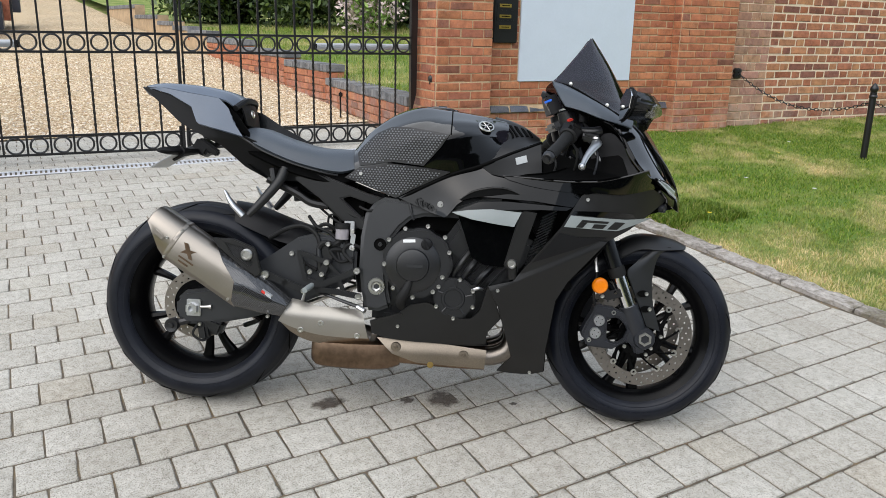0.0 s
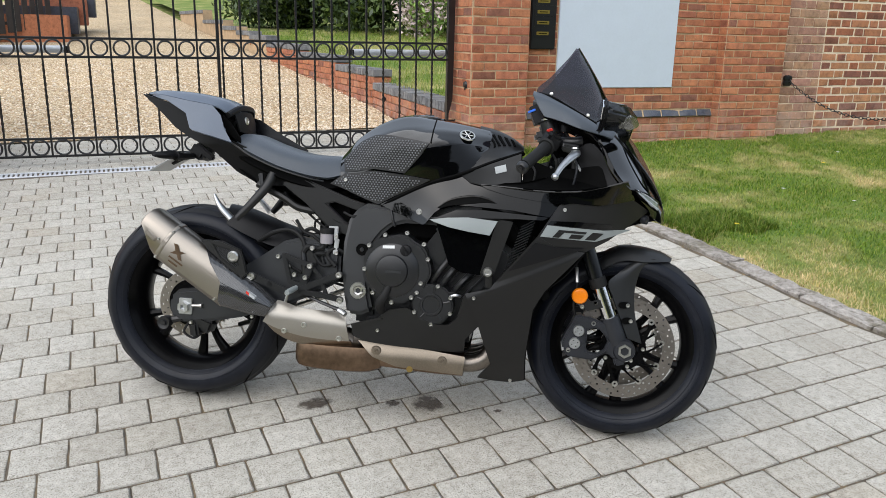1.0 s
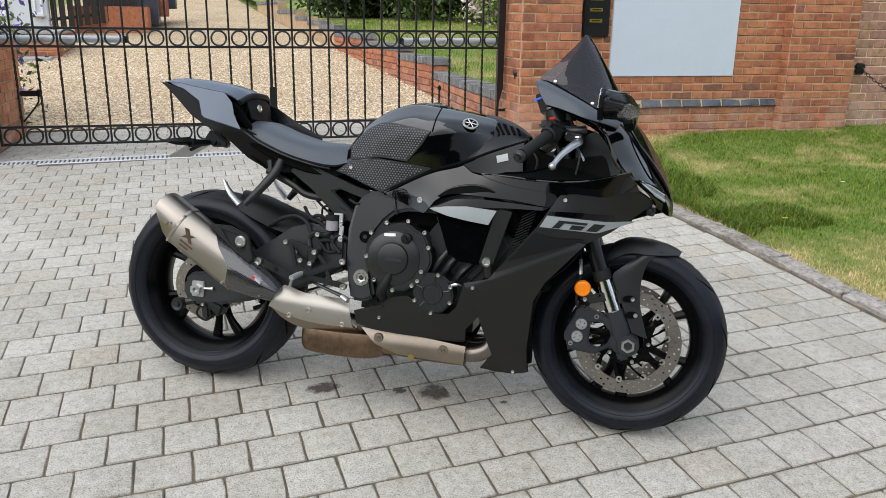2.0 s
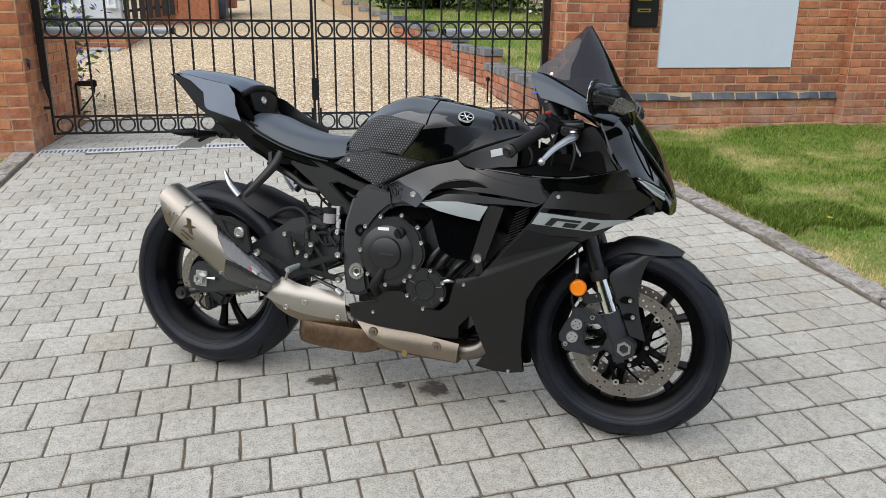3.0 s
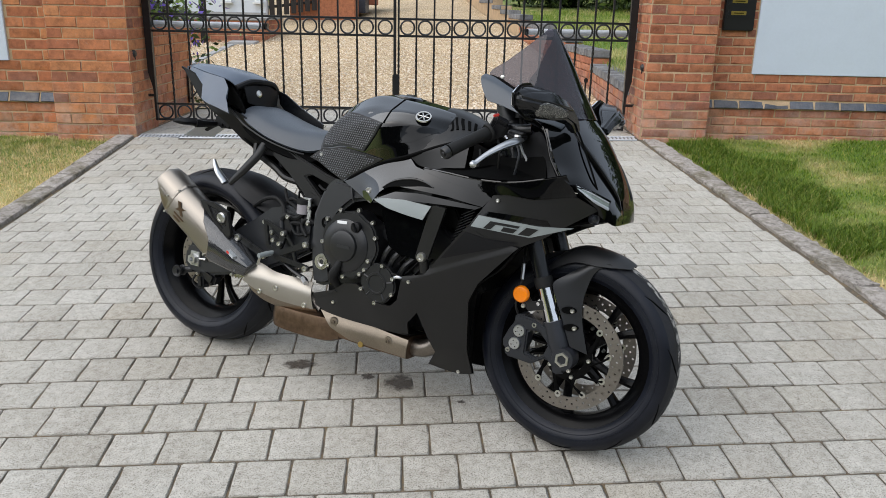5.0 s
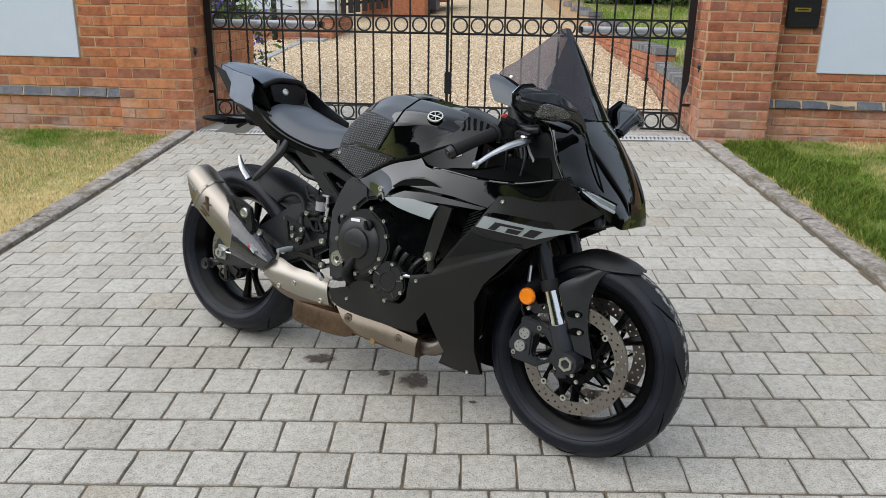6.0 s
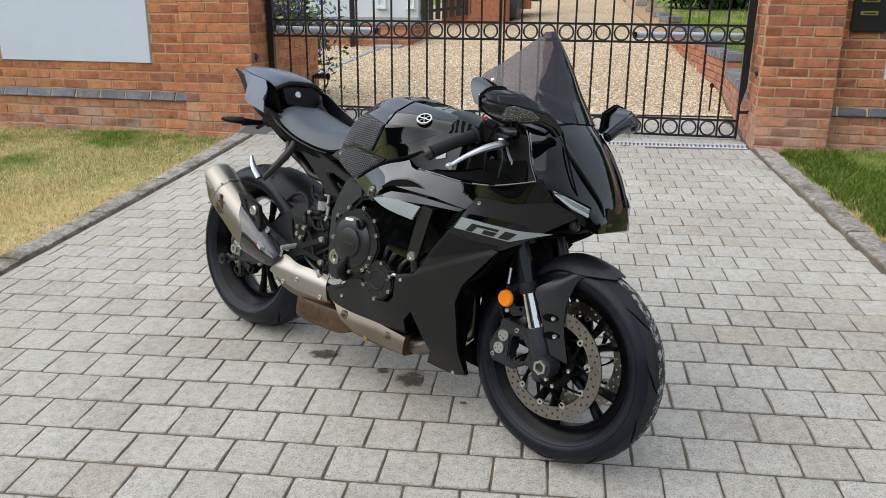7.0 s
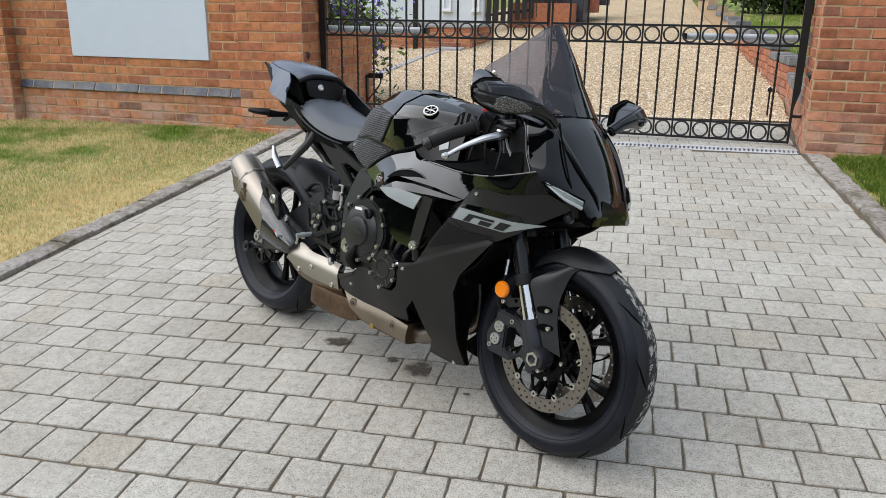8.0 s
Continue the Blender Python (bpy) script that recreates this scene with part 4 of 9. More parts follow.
leaf_left = gate_leaf(-0.741, 1.060, -1)
leaf_right = gate_leaf(1.090, 2.784, 1)
part("meeting_bar", box((1.062, 0, 1.115), (0.020, 0.03, 1.51), bevel=0.002), M["iron"], leaf_left)
part("latch", box((1.07, -0.012, 0.66), (0.05, 0.02, 0.16), bevel=0.004), M["iron"], leaf_left)
for leaf_, x in ((leaf_left, 1.045), (leaf_right, 1.105)):
    part("ground_bolt", joined(box((x, 0.012, 0.42), (0.014, 0.014, 0.20), bevel=0.002), box((x, 0.008, 0.335), (0.03, 0.03, 0.02), bevel=0.004)), M["iron"], leaf_)
safety_post = thing("safety_sensor_post", "thin black sensor post on the gravel behind the gate", "sensor post", at=pose(2.74, 7.28, ground(2.74, 7.28)))
part("post", box((0, 0, 0.11), (0.015, 0.015, 0.26), bevel=0.003), M["iron"], safety_post)
part("sensor_head", box((0.0, -0.008, 0.238), (0.036, 0.034, 0.05), bevel=0.010), M["iron"], safety_post)


def gate_motor(x0, x1):
    t = thing("gate_motor", "pale grey tubular gate motor behind the gate", "gate motor", "gate motors", at=pose(0, GATE_Y + 0.085, 1.062))
    part("tube", turned([(0.0, min(x0, x1)), (0.024, min(x0, x1)), (0.024, max(x0, x1)), (0.0, max(x0, x1))], (0, 0, 0), 16, (1, 0, 0), loop=False), M["actuator"], t)
    part("rod_bracket", box((x1, -0.025, 0), (0.03, 0.07, 0.045), bevel=0.004), M["iron"], t)
    part("pier_bracket", box((x0, 0.0, 0), (0.05, 0.05, 0.09), bevel=0.004), M["actuator"], t)


gate_motor(-0.80, 0.10)
gate_motor(2.855, 2.03)


def gate_sensor(x, z, side):
    t = thing("gate_sensor", "small black round sensor on the side of the gate pier", "sensor", "sensors on the piers", at=pose(x, PIER_Y + 0.075, z))
    part("housing", turned([(0.0, 0.022), (0.018, 0.02), (0.026, 0.01), (0.028, 0), (0.0, 0)], (0, 0, 0), 16, (side, 0, 0), loop=False), M["iron"], t)
    part("cable_tail", tube([(side * 0.01, 0.0, -0.025), (side * 0.006, 0.015, -0.04), (0, 0.03, -0.04)], 0.004, 6), M["iron"], t)


gate_sensor(PL1, 0.862, 1)
gate_sensor(PR0, 0.842, -1)

gate_stop = thing("gate_stop", "black iron gate stop bracket on the low flank wall", "gate stop", at=pose(-0.80, 6.72, 0.60))
part("arm", box((0.06, 0, 0.02), (0.13, 0.03, 0.045), bevel=0.006), M["iron"], gate_stop)
part("buffer", box((0.125, 0, 0.02), (0.03, 0.05, 0.06), bevel=0.008), M["rubber"], gate_stop)
part("back_plate", box((-0.012, 0, -0.1), (0.014, 0.05, 0.26), bevel=0.003), M["iron"], gate_stop)
part("brace", tube([(0.12, 0, 0.0), (0.11, 0, -0.06), (-0.005, 0, -0.2)], 0.007, 6), M["iron"], gate_stop)

# ---- drain channel ----
drain = thing("drain_channel", "galvanised slotted drain channel across the driveway", "drain", kind="structure")
DY = 5.44
n = 130
wd = (2.83 + 0.79) / n
slat = finish(box((0, 0, 0), (wd * 0.52, 0.075, 0.010), bevel=0.001, segments=1), "slat", M["galv"])
for i in range(n):
    x = -0.79 + (i + 0.5) * wd
    ob = new("slat", slat)
    ob.parent = drain
    ob.matrix_world = pose(x, DY, ground(x, DY) + 0.001, math.degrees(math.atan(0.105)), 0, 0)
for off in (-0.045, 0.045):
    a, b = (-0.79, DY + off), (2.83, DY + off)
    part("edge_strip", tube([(a[0], a[1], ground(*a) + 0.001), (b[0], b[1], ground(*b) + 0.001)], 0.007, 6, 2, False), M["galv"], drain)
bm = bmesh.new()
bm.faces.new([bm.verts.new((x, y, ground(x, y) - 0.0095)) for x, y in ((-0.79, DY - 0.05), (2.83, DY - 0.05), (2.83, DY + 0.05), (-0.79, DY + 0.05))])
part("channel", bm, M["dark"], drain)

# ---- post and chain along the old wall ----
def post_and_chain():
    px_, py_ = 6.17, 4.245
    z = ground(px_, py_) - 0.04
    post = thing("chain_post", "black iron post with a pointed finial in the lawn", "post", "posts of the chain fence", at=pose(px_, py_, z))
    part("shaft", tube([(0, 0, 0), (0, 0, 0.545)], 0.026, 14, 2, False), M["iron"], post)
    part("finial", turned([(0.0, 0.50), (0.03, 0.50), (0.033, 0.515), (0.024, 0.53), (0.020, 0.545), (0.032, 0.565), (0.030, 0.585), (0.012, 0.61), (0.0, 0.62)], (0, 0, 0), 14, (0, 0, 1), loop=False), M["iron"], post)
    other = copy_thing(post, pose(7.9, 3.1, ground(7.9, 3.1) - 0.04))
    bracket = thing("chain_bracket", "black iron rosette bracket on the old brick wall", "bracket", at=pose(5.98, WALL_Y - 0.035, 0.865))
    part("rosette", joined(*[turned([(0, -0.03), (0.026, -0.025), (0.03, 0), (0, 0)], (0.022 * math.cos(a), 0, 0.028 * math.sin(a)), 10, loop=False) for a in np.linspace(0.78, 6.28 + 0.78, 4, endpoint=False)]), M["iron"], bracket)
    part("eye", turned([(0.014 + 0.004 * math.cos(w), 0.004 * math.sin(w)) for w in np.linspace(0, 6.28, 7, endpoint=False)], (0, -0.035, 0), 12, (1, 0, 0)), M["iron"], bracket)
    link = finish(turned([(0.017 + 0.0042 * math.cos(w), 0.0042 * math.sin(w)) for w in np.linspace(0, 6.28, 6, endpoint=False)], (0, 0, 0), 10), "link", M["iron"])
    for a, b, sag in (((5.98, WALL_Y - 0.075, 0.86), (px_, py_, z + 0.47), 0.17), ((px_, py_, z + 0.47), (7.9, 3.1, ground(7.9, 3.1) + 0.43), 0.2)):
        chain = thing("chain", "sagging black iron chain between wall bracket and post", "chain", "chains of the fence")
        A, Bv = Vector(a), Vector(b)
        m = int((Bv - A).length / 0.034) + 1
        for i in range(m + 1):
            u = i / m
            p = A.lerp(Bv, u) - Vector((0, 0, 4 * sag * u * (1 - u)))
            q = A.lerp(Bv, min(1, u + 0.01)) - Vector((0, 0, 4 * sag * (u + 0.01) * (1 - u - 0.01)))
            ob = new("link", link)
            ob.parent = chain
            ob.matrix_world = Matrix.Translation(p) @ (q - p).to_track_quat("X", "Z").to_matrix().to_4x4() @ pose(0, 0, 0, 90 * (i % 2), 0, 0) @ Matrix.Diagonal((1.2, 0.8, 0.65, 1))


post_and_chain()


# ---- behind the gate: stepped retaining wall, lawn bank, shrubs, garage ----
def bank(x, y):
    return float(np.interp(y, (6.2, 8.5, 10.4, 12.4, 14.5, 18, 30), (0.60, 0.68, 0.84, 0.93, 1.07, 1.26, 2.1))) + 0.03 * max(0, x - 3.0)


def edge_x(y):
    return float(np.interp(y, (6.2, 8.5, 18.7, 32), (2.88, 2.97, 2.05, 1.0)))


bm = bmesh.new()
prev = None
for y in np.r_[5.95, 6.5, 7.5, 8.5, 9.5, 10.4, 11.4, 12.4, 13.5, 14.5, 16, 18, 22, 30]:
    row = [bm.verts.new((edge_x(y) + d, y, bank(edge_x(y) + d, y) - 0.02)) for d in (0.06, 1.0, 2.5, 5.0, 9.0, 14.0)]
    if prev:
        for a, b, c, d in zip(prev, prev[1:], row[1:], row):
            bm.faces.new((a, b, c, d))
    prev = row
solid("lawn_bank", bm, M["soil"], "raised lawn bank behind the retaining wall", "lawn", kind="structure")
lawn("bank_grass", "green lawn grass on the raised bank behind the wall", M["grass"], 60000, lambda x, y: x > edge_x(y) + 0.12, 0.07, 12, (2.2, 9.5), (6.0, 15.5), lambda x, y: bank(x, y) - ground(x, y) + 0.01)

retaining = thing("retaining_wall", "stepped red brick retaining wall with a blue brick soldier coping", "retaining wall", kind="structure")
steps = [(6.0, 8.42, 0.665), (8.42, 9.72, 0.805), (9.72, 11.4, 0.90), (11.4, 13.1, 0.995), (13.1, 14.25, 1.09), (14.25, 15.3, 1.15), (15.3, 16.5, 1.225), (16.5, 18.6, 1.34), (18.6, 22, 1.55)]
soldier = [brick_mesh("coping_brick", 0.064, 0.075, 0.215, M["coping"], random.Random(i)) for i in range(4)]
gg = random.Random(3)
for y0, y1, zt in steps:
    a, b = Vector((edge_x(y0), y0, 0)), Vector((edge_x(y1), y1, 0))
    run = (b - a).length
    turn = math.degrees(math.atan2(b.y - a.y, b.x - a.x))
    bm = box((run / 2, -0.115, 0), (run, 0.20, 1.184))
    bmesh.ops.transform(bm, verts=bm.verts, matrix=Matrix.Translation((a.x, a.y, zt - 0.006 - 0.592)) @ pose(0, 0, 0, 0, 0, turn))
    part("wall_core", bm, M["mortar"], retaining)
    if 6.1 < y0 < 15:
        part("end_coping", box((a.x + 0.10, a.y - 0.012, zt - 0.0375), (0.215, 0.05, 0.075), bevel=0.004), M["coping"], retaining)
        for c in range(2):
            part("brick", box((a.x + 0.10, a.y - 0.008, zt - 0.08 - 0.075 * (c + 0.5)), (0.205, 0.04, 0.065), bevel=0.004), M["brick"], retaining)
    nb = int(run / 0.0745)
    for i in range(nb):
        p = a + (b - a) * ((i + 0.5) / nb)
        m = Matrix.Translation((p.x, p.y, zt - 0.0375)) @ pose(0, 0, 0, 0, 0, turn) @ Matrix.Translation((0, -0.10, gg.uniform(-0.002, 0.002)))
        if y0 < 12:
            ob = new("coping_brick", soldier[i % 4])
            ob.parent = retaining
            ob.matrix_world = m
        else:
            bmx = bmesh.new()
            bmx.from_mesh(soldier[i % 4])
            bmesh.ops.transform(bmx, verts=bmx.verts, matrix=m)
            part("coping_brick", bmx, M["coping"], retaining)


def shrub(name, label, x, y, z, w, d, h, n, leaf, mats, seed, stems=5):
    """A shrub: a few stems and a crown of many small leaves with an uneven outline."""
    g = np.random.default_rng(seed)
    t = thing(name, label, "shrub", at=pose(x, y, z))
    for i in range(stems):
        a = i * 2.4
        part("stem", tube([(0.08 * math.cos(a), 0.08 * math.sin(a), -0.05), (0.2 * w * math.cos(a), 0.2 * d * math.sin(a), 0.4 * h), (0.36 * w * math.cos(a), 0.36 * d * math.sin(a), 0.8 * h)], [0.02, 0.008], 6), M["bark"], t)
    for k_, (mat, share) in enumerate(mats):
        m = int(n * share)
        c = g.normal(size=(24, 3)) * (0.22 * w, 0.22 * d, 0.2 * h) + (0, 0, 0.52 * h)
        p = c[g.integers(0, 24, m)] + g.normal(size=(m, 3)) * (0.13 * w, 0.13 * d, 0.13 * h)
        p[:, 2] = np.abs(p[:, 2])
        u = g.normal(size=(m, 3))
        u /= np.linalg.norm(u, axis=1, keepdims=True)
        v = np.cross(u, g.normal(size=(m, 3)))
        v /= np.linalg.norm(v, axis=1, keepdims=True)
        s = leaf * (0.6 + 0.8 * g.random((m, 1)))
        verts = np.stack([p - u * s, p + v * s * 0.42, p + u * s, p - v * s * 0.42], 1).reshape(-1, 3)
        ob = new("crown" if k_ == 0 else "blossom", from_arrays("crown", verts, 4 * np.arange(m)[:, None] + np.arange(4)[None], mat))
        ob.parent = t
    return t


L_ = M["leaf"]
for i, (x, y, w, h) in enumerate(((5.0, 15.6, 2.2, 1.5), (6.6, 15.2, 2.4, 1.8), (8.2, 14.6, 2.4, 1.9), (9.8, 14.0, 2.6, 2.0), (7.4, 16.6, 2.6, 2.4), (10.9, 15.2, 2.8, 2.4), (3.6, 17.2, 1.6, 1.1))):
    shrub("shrub", "dense dark green evergreen shrub behind the lawn", x, y, bank(x, y) - 0.05, w, 1.6, h, 9000, 0.07, [(L_, 1.0)], 20 + i)
shrub("flowering_shrub", "light green shrub with pale pink blossom on the lawn", 5.6, 13.9, bank(5.6, 13.9) - 0.05, 0.9, 0.9, 1.0, 2600, 0.05, [(M["lightleaf"], 0.5), (M["blossom"], 0.5)], 41)
shrub("bright_shrub", "bright green leafy shrub on the lawn beside the hedge", 8.1, 12.9, bank(8.1, 12.9) - 0.05, 1.1, 1.0, 1.0, 4200, 0.075, [(M["lightleaf"], 1.0)], 42)
shrub("flower_shrub", "leafy green shrub with violet flowers behind the brick wing wall", -1.78, 7.6, ground(-1.78, 7.6), 1.4, 0.8, 1.35, 8000, 0.034, [(L_, 0.62), (M["lightleaf"], 0.30), (M["flower"], 0.08)], 43)
shrub("violet_flowers", "tall violet flowers beside the brick wing wall", -1.30, 7.3, ground(-1.30, 7.3), 0.50, 0.34, 1.40, 700, 0.028, [(M["lightleaf"], 0.45), (M["flower"], 0.55)], 44)

planter = core("planter_wall", "low red brick planter wall with a grey coping", [(-4.2, -1.47, 12.4, 12.65, 0.5, 0.93), (-1.69, -1.47, 12.652, 13.9, 0.5, 0.93)], M["mortar"], "planter wall")
part("soil_bed", box((-2.95, 13.27, 0.72), (2.50, 1.24, 0.38), bevel=0.02), M["soil"], planter)
part("coping_slab", box((-2.83, 12.52, 0.950), (2.78, 0.30, 0.04), bevel=0.008), M["slab"], planter)
part("coping_slab", box((-1.58, 13.29, 0.950), (0.28, 1.22, 0.04), bevel=0.008), M["slab"], planter)
for i in range(5):
    y = 9.45 + 0.58 * i
    part("edging_slab", box((-1.86 - 0.01 * (i % 2), y, ground(-1.86, y) + 0.006), (0.10, 0.56, 0.03), rot=(math.degrees(math.atan(0.07)), 0, 0.6 * (i % 3 - 1)), bevel=0.006), M["slab"], gravel_drive)
solid("slab_step", box((-1.73, 12.22, ground(-1.73, 12.22) + 0.012), (0.42, 0.32, 0.05), rot=(3, 0, 0), bevel=0.01), M["slab"], "pale grey stone slab at the foot of the planter", "paving slab", kind="structure")

garage = thing("garage", "pale blue-grey painted garage behind the planter", "garage", kind="structure")
part("wall", box((-4.35, 15.4, 1.6), (4.6, 0.2, 2.6), bevel=0.01), M["garage"], garage)
part("wall_plinth", box((-4.35, 15.29, 0.78), (4.58, 0.03, 0.44), bevel=0.004), M["slab"], garage)
for xa, xb in ((-2.87, -2.70), (-2.26, -2.12)):
    frame_ = part("window_frame", plate([(xa, 1.19), (xb, 1.19), (xb, 1.75), (xa, 1.75)], 15.30, 15.25, [[(xa + 0.03, 1.22), (xb - 0.03, 1.22), (xb - 0.03, 1.72), (xa + 0.03, 1.72)]]), M["white"], garage, "white window frame")
    part("pane", box(((xa + xb) / 2, 15.29, 1.47), (xb - xa - 0.06, 0.006, 0.5)), M["garage"], frame_)
    part("sill", box(((xa + xb) / 2, 15.25, 1.172), (xb - xa + 0.05, 0.12, 0.03), bevel=0.004), M["white"], frame_)
part("post", box((-2.36, 12.3, 1.30), (0.07, 0.07, 1.5), bevel=0.006), M["iron"], garage, "black square post")

fence = thing("timber_fence", "dark-stained timber fence beside the garage", "fence", kind="structure")
for i in range(11):
    part("board", box((-1.98 + 0.115 * i, 15.45 + 0.12 * i, 1.88 + 0.02 * i), (0.105, 0.03, 1.9), rot=(0, 0, 46), bevel=0.004), M["timber"], fence)
for z in (1.1, 1.7):
    part("rail", tube([(-2.06, 15.5, z), (-0.76, 16.85, z + 0.2)], 0.03, 6, 2, False), M["timber"], fence)
steps_thing = thing("garden_steps", "brick garden steps with dark treads beside the drive", "steps", kind="structure")
for i in range(4):
    part("step", box((-1.15 + 0.14 * i, 16.6 + 0.7 * i, 1.1 + 0.16 * i), (1.3, 0.7, 0.5), bevel=0.01), M["blue_brick"] if i % 2 else M["brick"], steps_thing)

# ---- distance: trees and hedges that close the place, some unseen and added to darken reflections, and the street behind the camera ----
solid("road", box((0, -11.5, ground(0, -11.5) - 0.012), (240, 6.0, 0.02)), M["road"], "asphalt road across the foot of the driveway", "road", kind="structure")


def tree_line(name, pts, seed, n=16000, h=7.0, wide=1.6, mat="leaf"):
    g = np.random.default_rng(seed)
    P = spline(pts, 60, False)
    m = n
    base = P[g.integers(0, 60, m)] + g.normal(size=(m, 3)) * (wide, wide, 0)
    top = np.array([h * (0.75 + 0.35 * noise.noise((a * 0.25, b * 0.25, seed))) for a, b in base[:, :2]])
    base[:, 2] = P[:, 2].min() - 1 + (top + 1) * g.random(m) ** 0.8
    u = g.normal(size=(m, 3))
    u /= np.linalg.norm(u, axis=1, keepdims=True)
    v = np.cross(u, g.normal(size=(m, 3)))
    v /= np.linalg.norm(v, axis=1, keepdims=True)
    s = 0.20 * (0.6 + 0.8 * g.random((m, 1)))
    verts = np.stack([base - u * s, base + v * s * 0.5, base + u * s, base - v * s * 0.5], 1).reshape(-1, 3)
    core_ = np.concatenate([np.stack([P, P + (0, 0, h * 0.72 + 1)], 1)]).reshape(-1, 3) + (0, 0, -1)
    q = 2 * np.arange(59)[:, None] + np.array((0, 2, 3, 1))[None]
    verts, faces = np.concatenate([verts, core_]), np.concatenate([4 * np.arange(m)[:, None] + np.arange(4)[None], 4 * m + q])
    return tagged(new(name, from_arrays(name, verts, faces, M[mat])), "distant dark green trees and hedges", "tree line", kind="stuff")


tree_line("tree_line", [(-60, 34, 2), (-20, 36, 2), (0, 38, 2.4), (25, 34, 2.4), (60, 30, 2)], 51, 15000, 8.0)
# Unseen behind the right wall; added so that the nose mirrors dark foliage.
tree_line("garden_trees", [(9.2, 9.4, 1.0), (13, 8.8, 1.0), (20, 8, 0.6)], 53, 16000, 10.0, 0.7)
# Unseen behind the camera; added and sized to block low sky in reflections.
tree_line("street_hedge", [(-34, -4, -0.6), (-24, -16, -0.6), (-8, -20, -0.6), (12, -20, -0.6), (30, -16, -0.6), (38, -4, -0.6)], 52, 60000, 8.0, mat="hedge")


# ---- the motorcycle ----
# Its own axes: x forward from the rear axle, y to its left, z up; it leans on its side stand.
bike_at = Matrix(((0.8832, 0.4576, 0.1025, 0.6141), (-0.4679, 0.8743, 0.1289, 2.4627), (-0.0307, -0.1618, 0.9864, 0.0245), (0, 0, 0, 1)))
bike = thing("motorcycle", "gloss and matt black sports motorcycle leaning on its side stand", "motorcycle", at=bike_at)

FX, FZ, RZ = 1.402, 0.302, 0.3205  # front axle, rear axle height


# -- wheels --
def wheel(name, cx, cz, half, r_out, tread, label, turn):
    hub = part(name, turned([(0.018, -half * 0.75), (0.05, -half * 0.7), (0.052, -half * 0.3), (0.04, 0), (0.052, half * 0.3), (0.05, half * 0.7), (0.018, half * 0.75)], (cx, 0, cz), 28), M["rim"], bike, label)
    h = half
    for s in (-1, 1):
        part("rim_lip", turned([(0.2335 + 0.003 * math.cos(w), s * h + 0.003 * math.sin(w)) for w in np.linspace(0, 2 * math.pi, 8, endpoint=False)], (cx, 0, cz), 96), M["gloss"], hub)
    part("rim_barrel", turned([(0.2305, -h), (0.2325, -h - 0.003), (0.2335, -h + 0.004), (0.222, -h + 0.010), (0.216, -h * 0.72), (0.200, -h * 0.45), (0.196, 0), (0.200, h * 0.45), (0.216, h * 0.72), (0.222, h - 0.010), (0.2335, h - 0.004), (0.2325, h + 0.003), (0.2305, h),
                               (0.222, h - 0.006), (0.206, h * 0.70), (0.190, h * 0.4), (0.1875, 0), (0.190, -h * 0.4), (0.206, -h * 0.70), (0.222, -h + 0.006)], (cx, 0, cz), 72), M["rim"], hub)
    for i in range(5):
        for d in (-0.17, 0.17):
            a = i * 2 * math.pi / 5 + turn
            p0 = (cx + 0.044 * math.cos(a + d * 1.2), 0, cz + 0.044 * math.sin(a + d * 1.2))
            p1 = (cx + 0.13 * math.cos(a + d * 0.95), -0.004, cz + 0.13 * math.sin(a + d * 0.95))
            p2 = (cx + 0.200 * math.cos(a + d * 1.35), 0, cz + 0.200 * math.sin(a + d * 1.35))
            part("spoke", tube([p0, p1, p2], [0.020, 0.0125, 0.020], 8, 8, flat=0.8), M["rim"], hub)
    tyre = part("tyre", turned([(r, y) for y, r in tread] + [(r, -y) for y, r in tread[-2::-1]] + [(tread[0][1] - 0.01, -tread[0][0] * 0.8), (tread[0][1] - 0.01, tread[0][0] * 0.8)], (cx, 0, cz), 160), M["tyre"], hub, "black road tyre with scuffed tread edges")
    for r, y in ((tread[1][1] + 0.002, tread[1][0]), (tread[2][1] + 0.001, tread[2][0])):
        for s in (-1, 1):
            part("sidewall_rib", turned([(r - 0.0016, s * (abs(y) - 0.001)), (r - 0.0008, s * (abs(y) + 0.0012)), (r + 0.0008, s * (abs(y) + 0.0012)), (r + 0.0016, s * (abs(y) - 0.001))], (cx, 0, cz), 72), M["tyre"], tyre)
    return hub


front = wheel("front_wheel", FX, FZ, 0.047, 0.30, [(-0.047, 0.229), (-0.056, 0.238), (-0.0615, 0.254), (-0.0590, 0.270), (-0.047, 0.285), (-0.026, 0.2965), (0, 0.300)], "black front wheel with five pairs of thin spokes", 0.733)
rear = wheel("rear_wheel", 0.0, RZ, 0.072, 0.3205, [(-0.072, 0.230), (-0.086, 0.240), (-0.0965, 0.259), (-0.0955, 0.274), (-0.082, 0.293), (-0.048, 0.314), (0, 0.3205)], "black rear wheel with five pairs of thin spokes", -1.309)


def tread_mark(parent, cx, cz, prof, name, mat, a0, a1, y0, y1, lift=0.0012, n=40):
    """A thin band that follows the tyre's round, between two places across it."""
    ys, rs = np.array([p[0] for p in prof]), np.array([p[1] for p in prof])
    g = np.zeros((n, 11, 3))
    for i, a in enumerate(np.linspace(a0, a1, n)):
        for j, y in enumerate(np.linspace(y0, y1, 11)):
            r = np.interp(y, ys, rs) + lift
            g[i, j] = (cx + r * math.cos(a), y, cz + r * math.sin(a))
    return part(name, shell(g, 0.0), mat, parent)


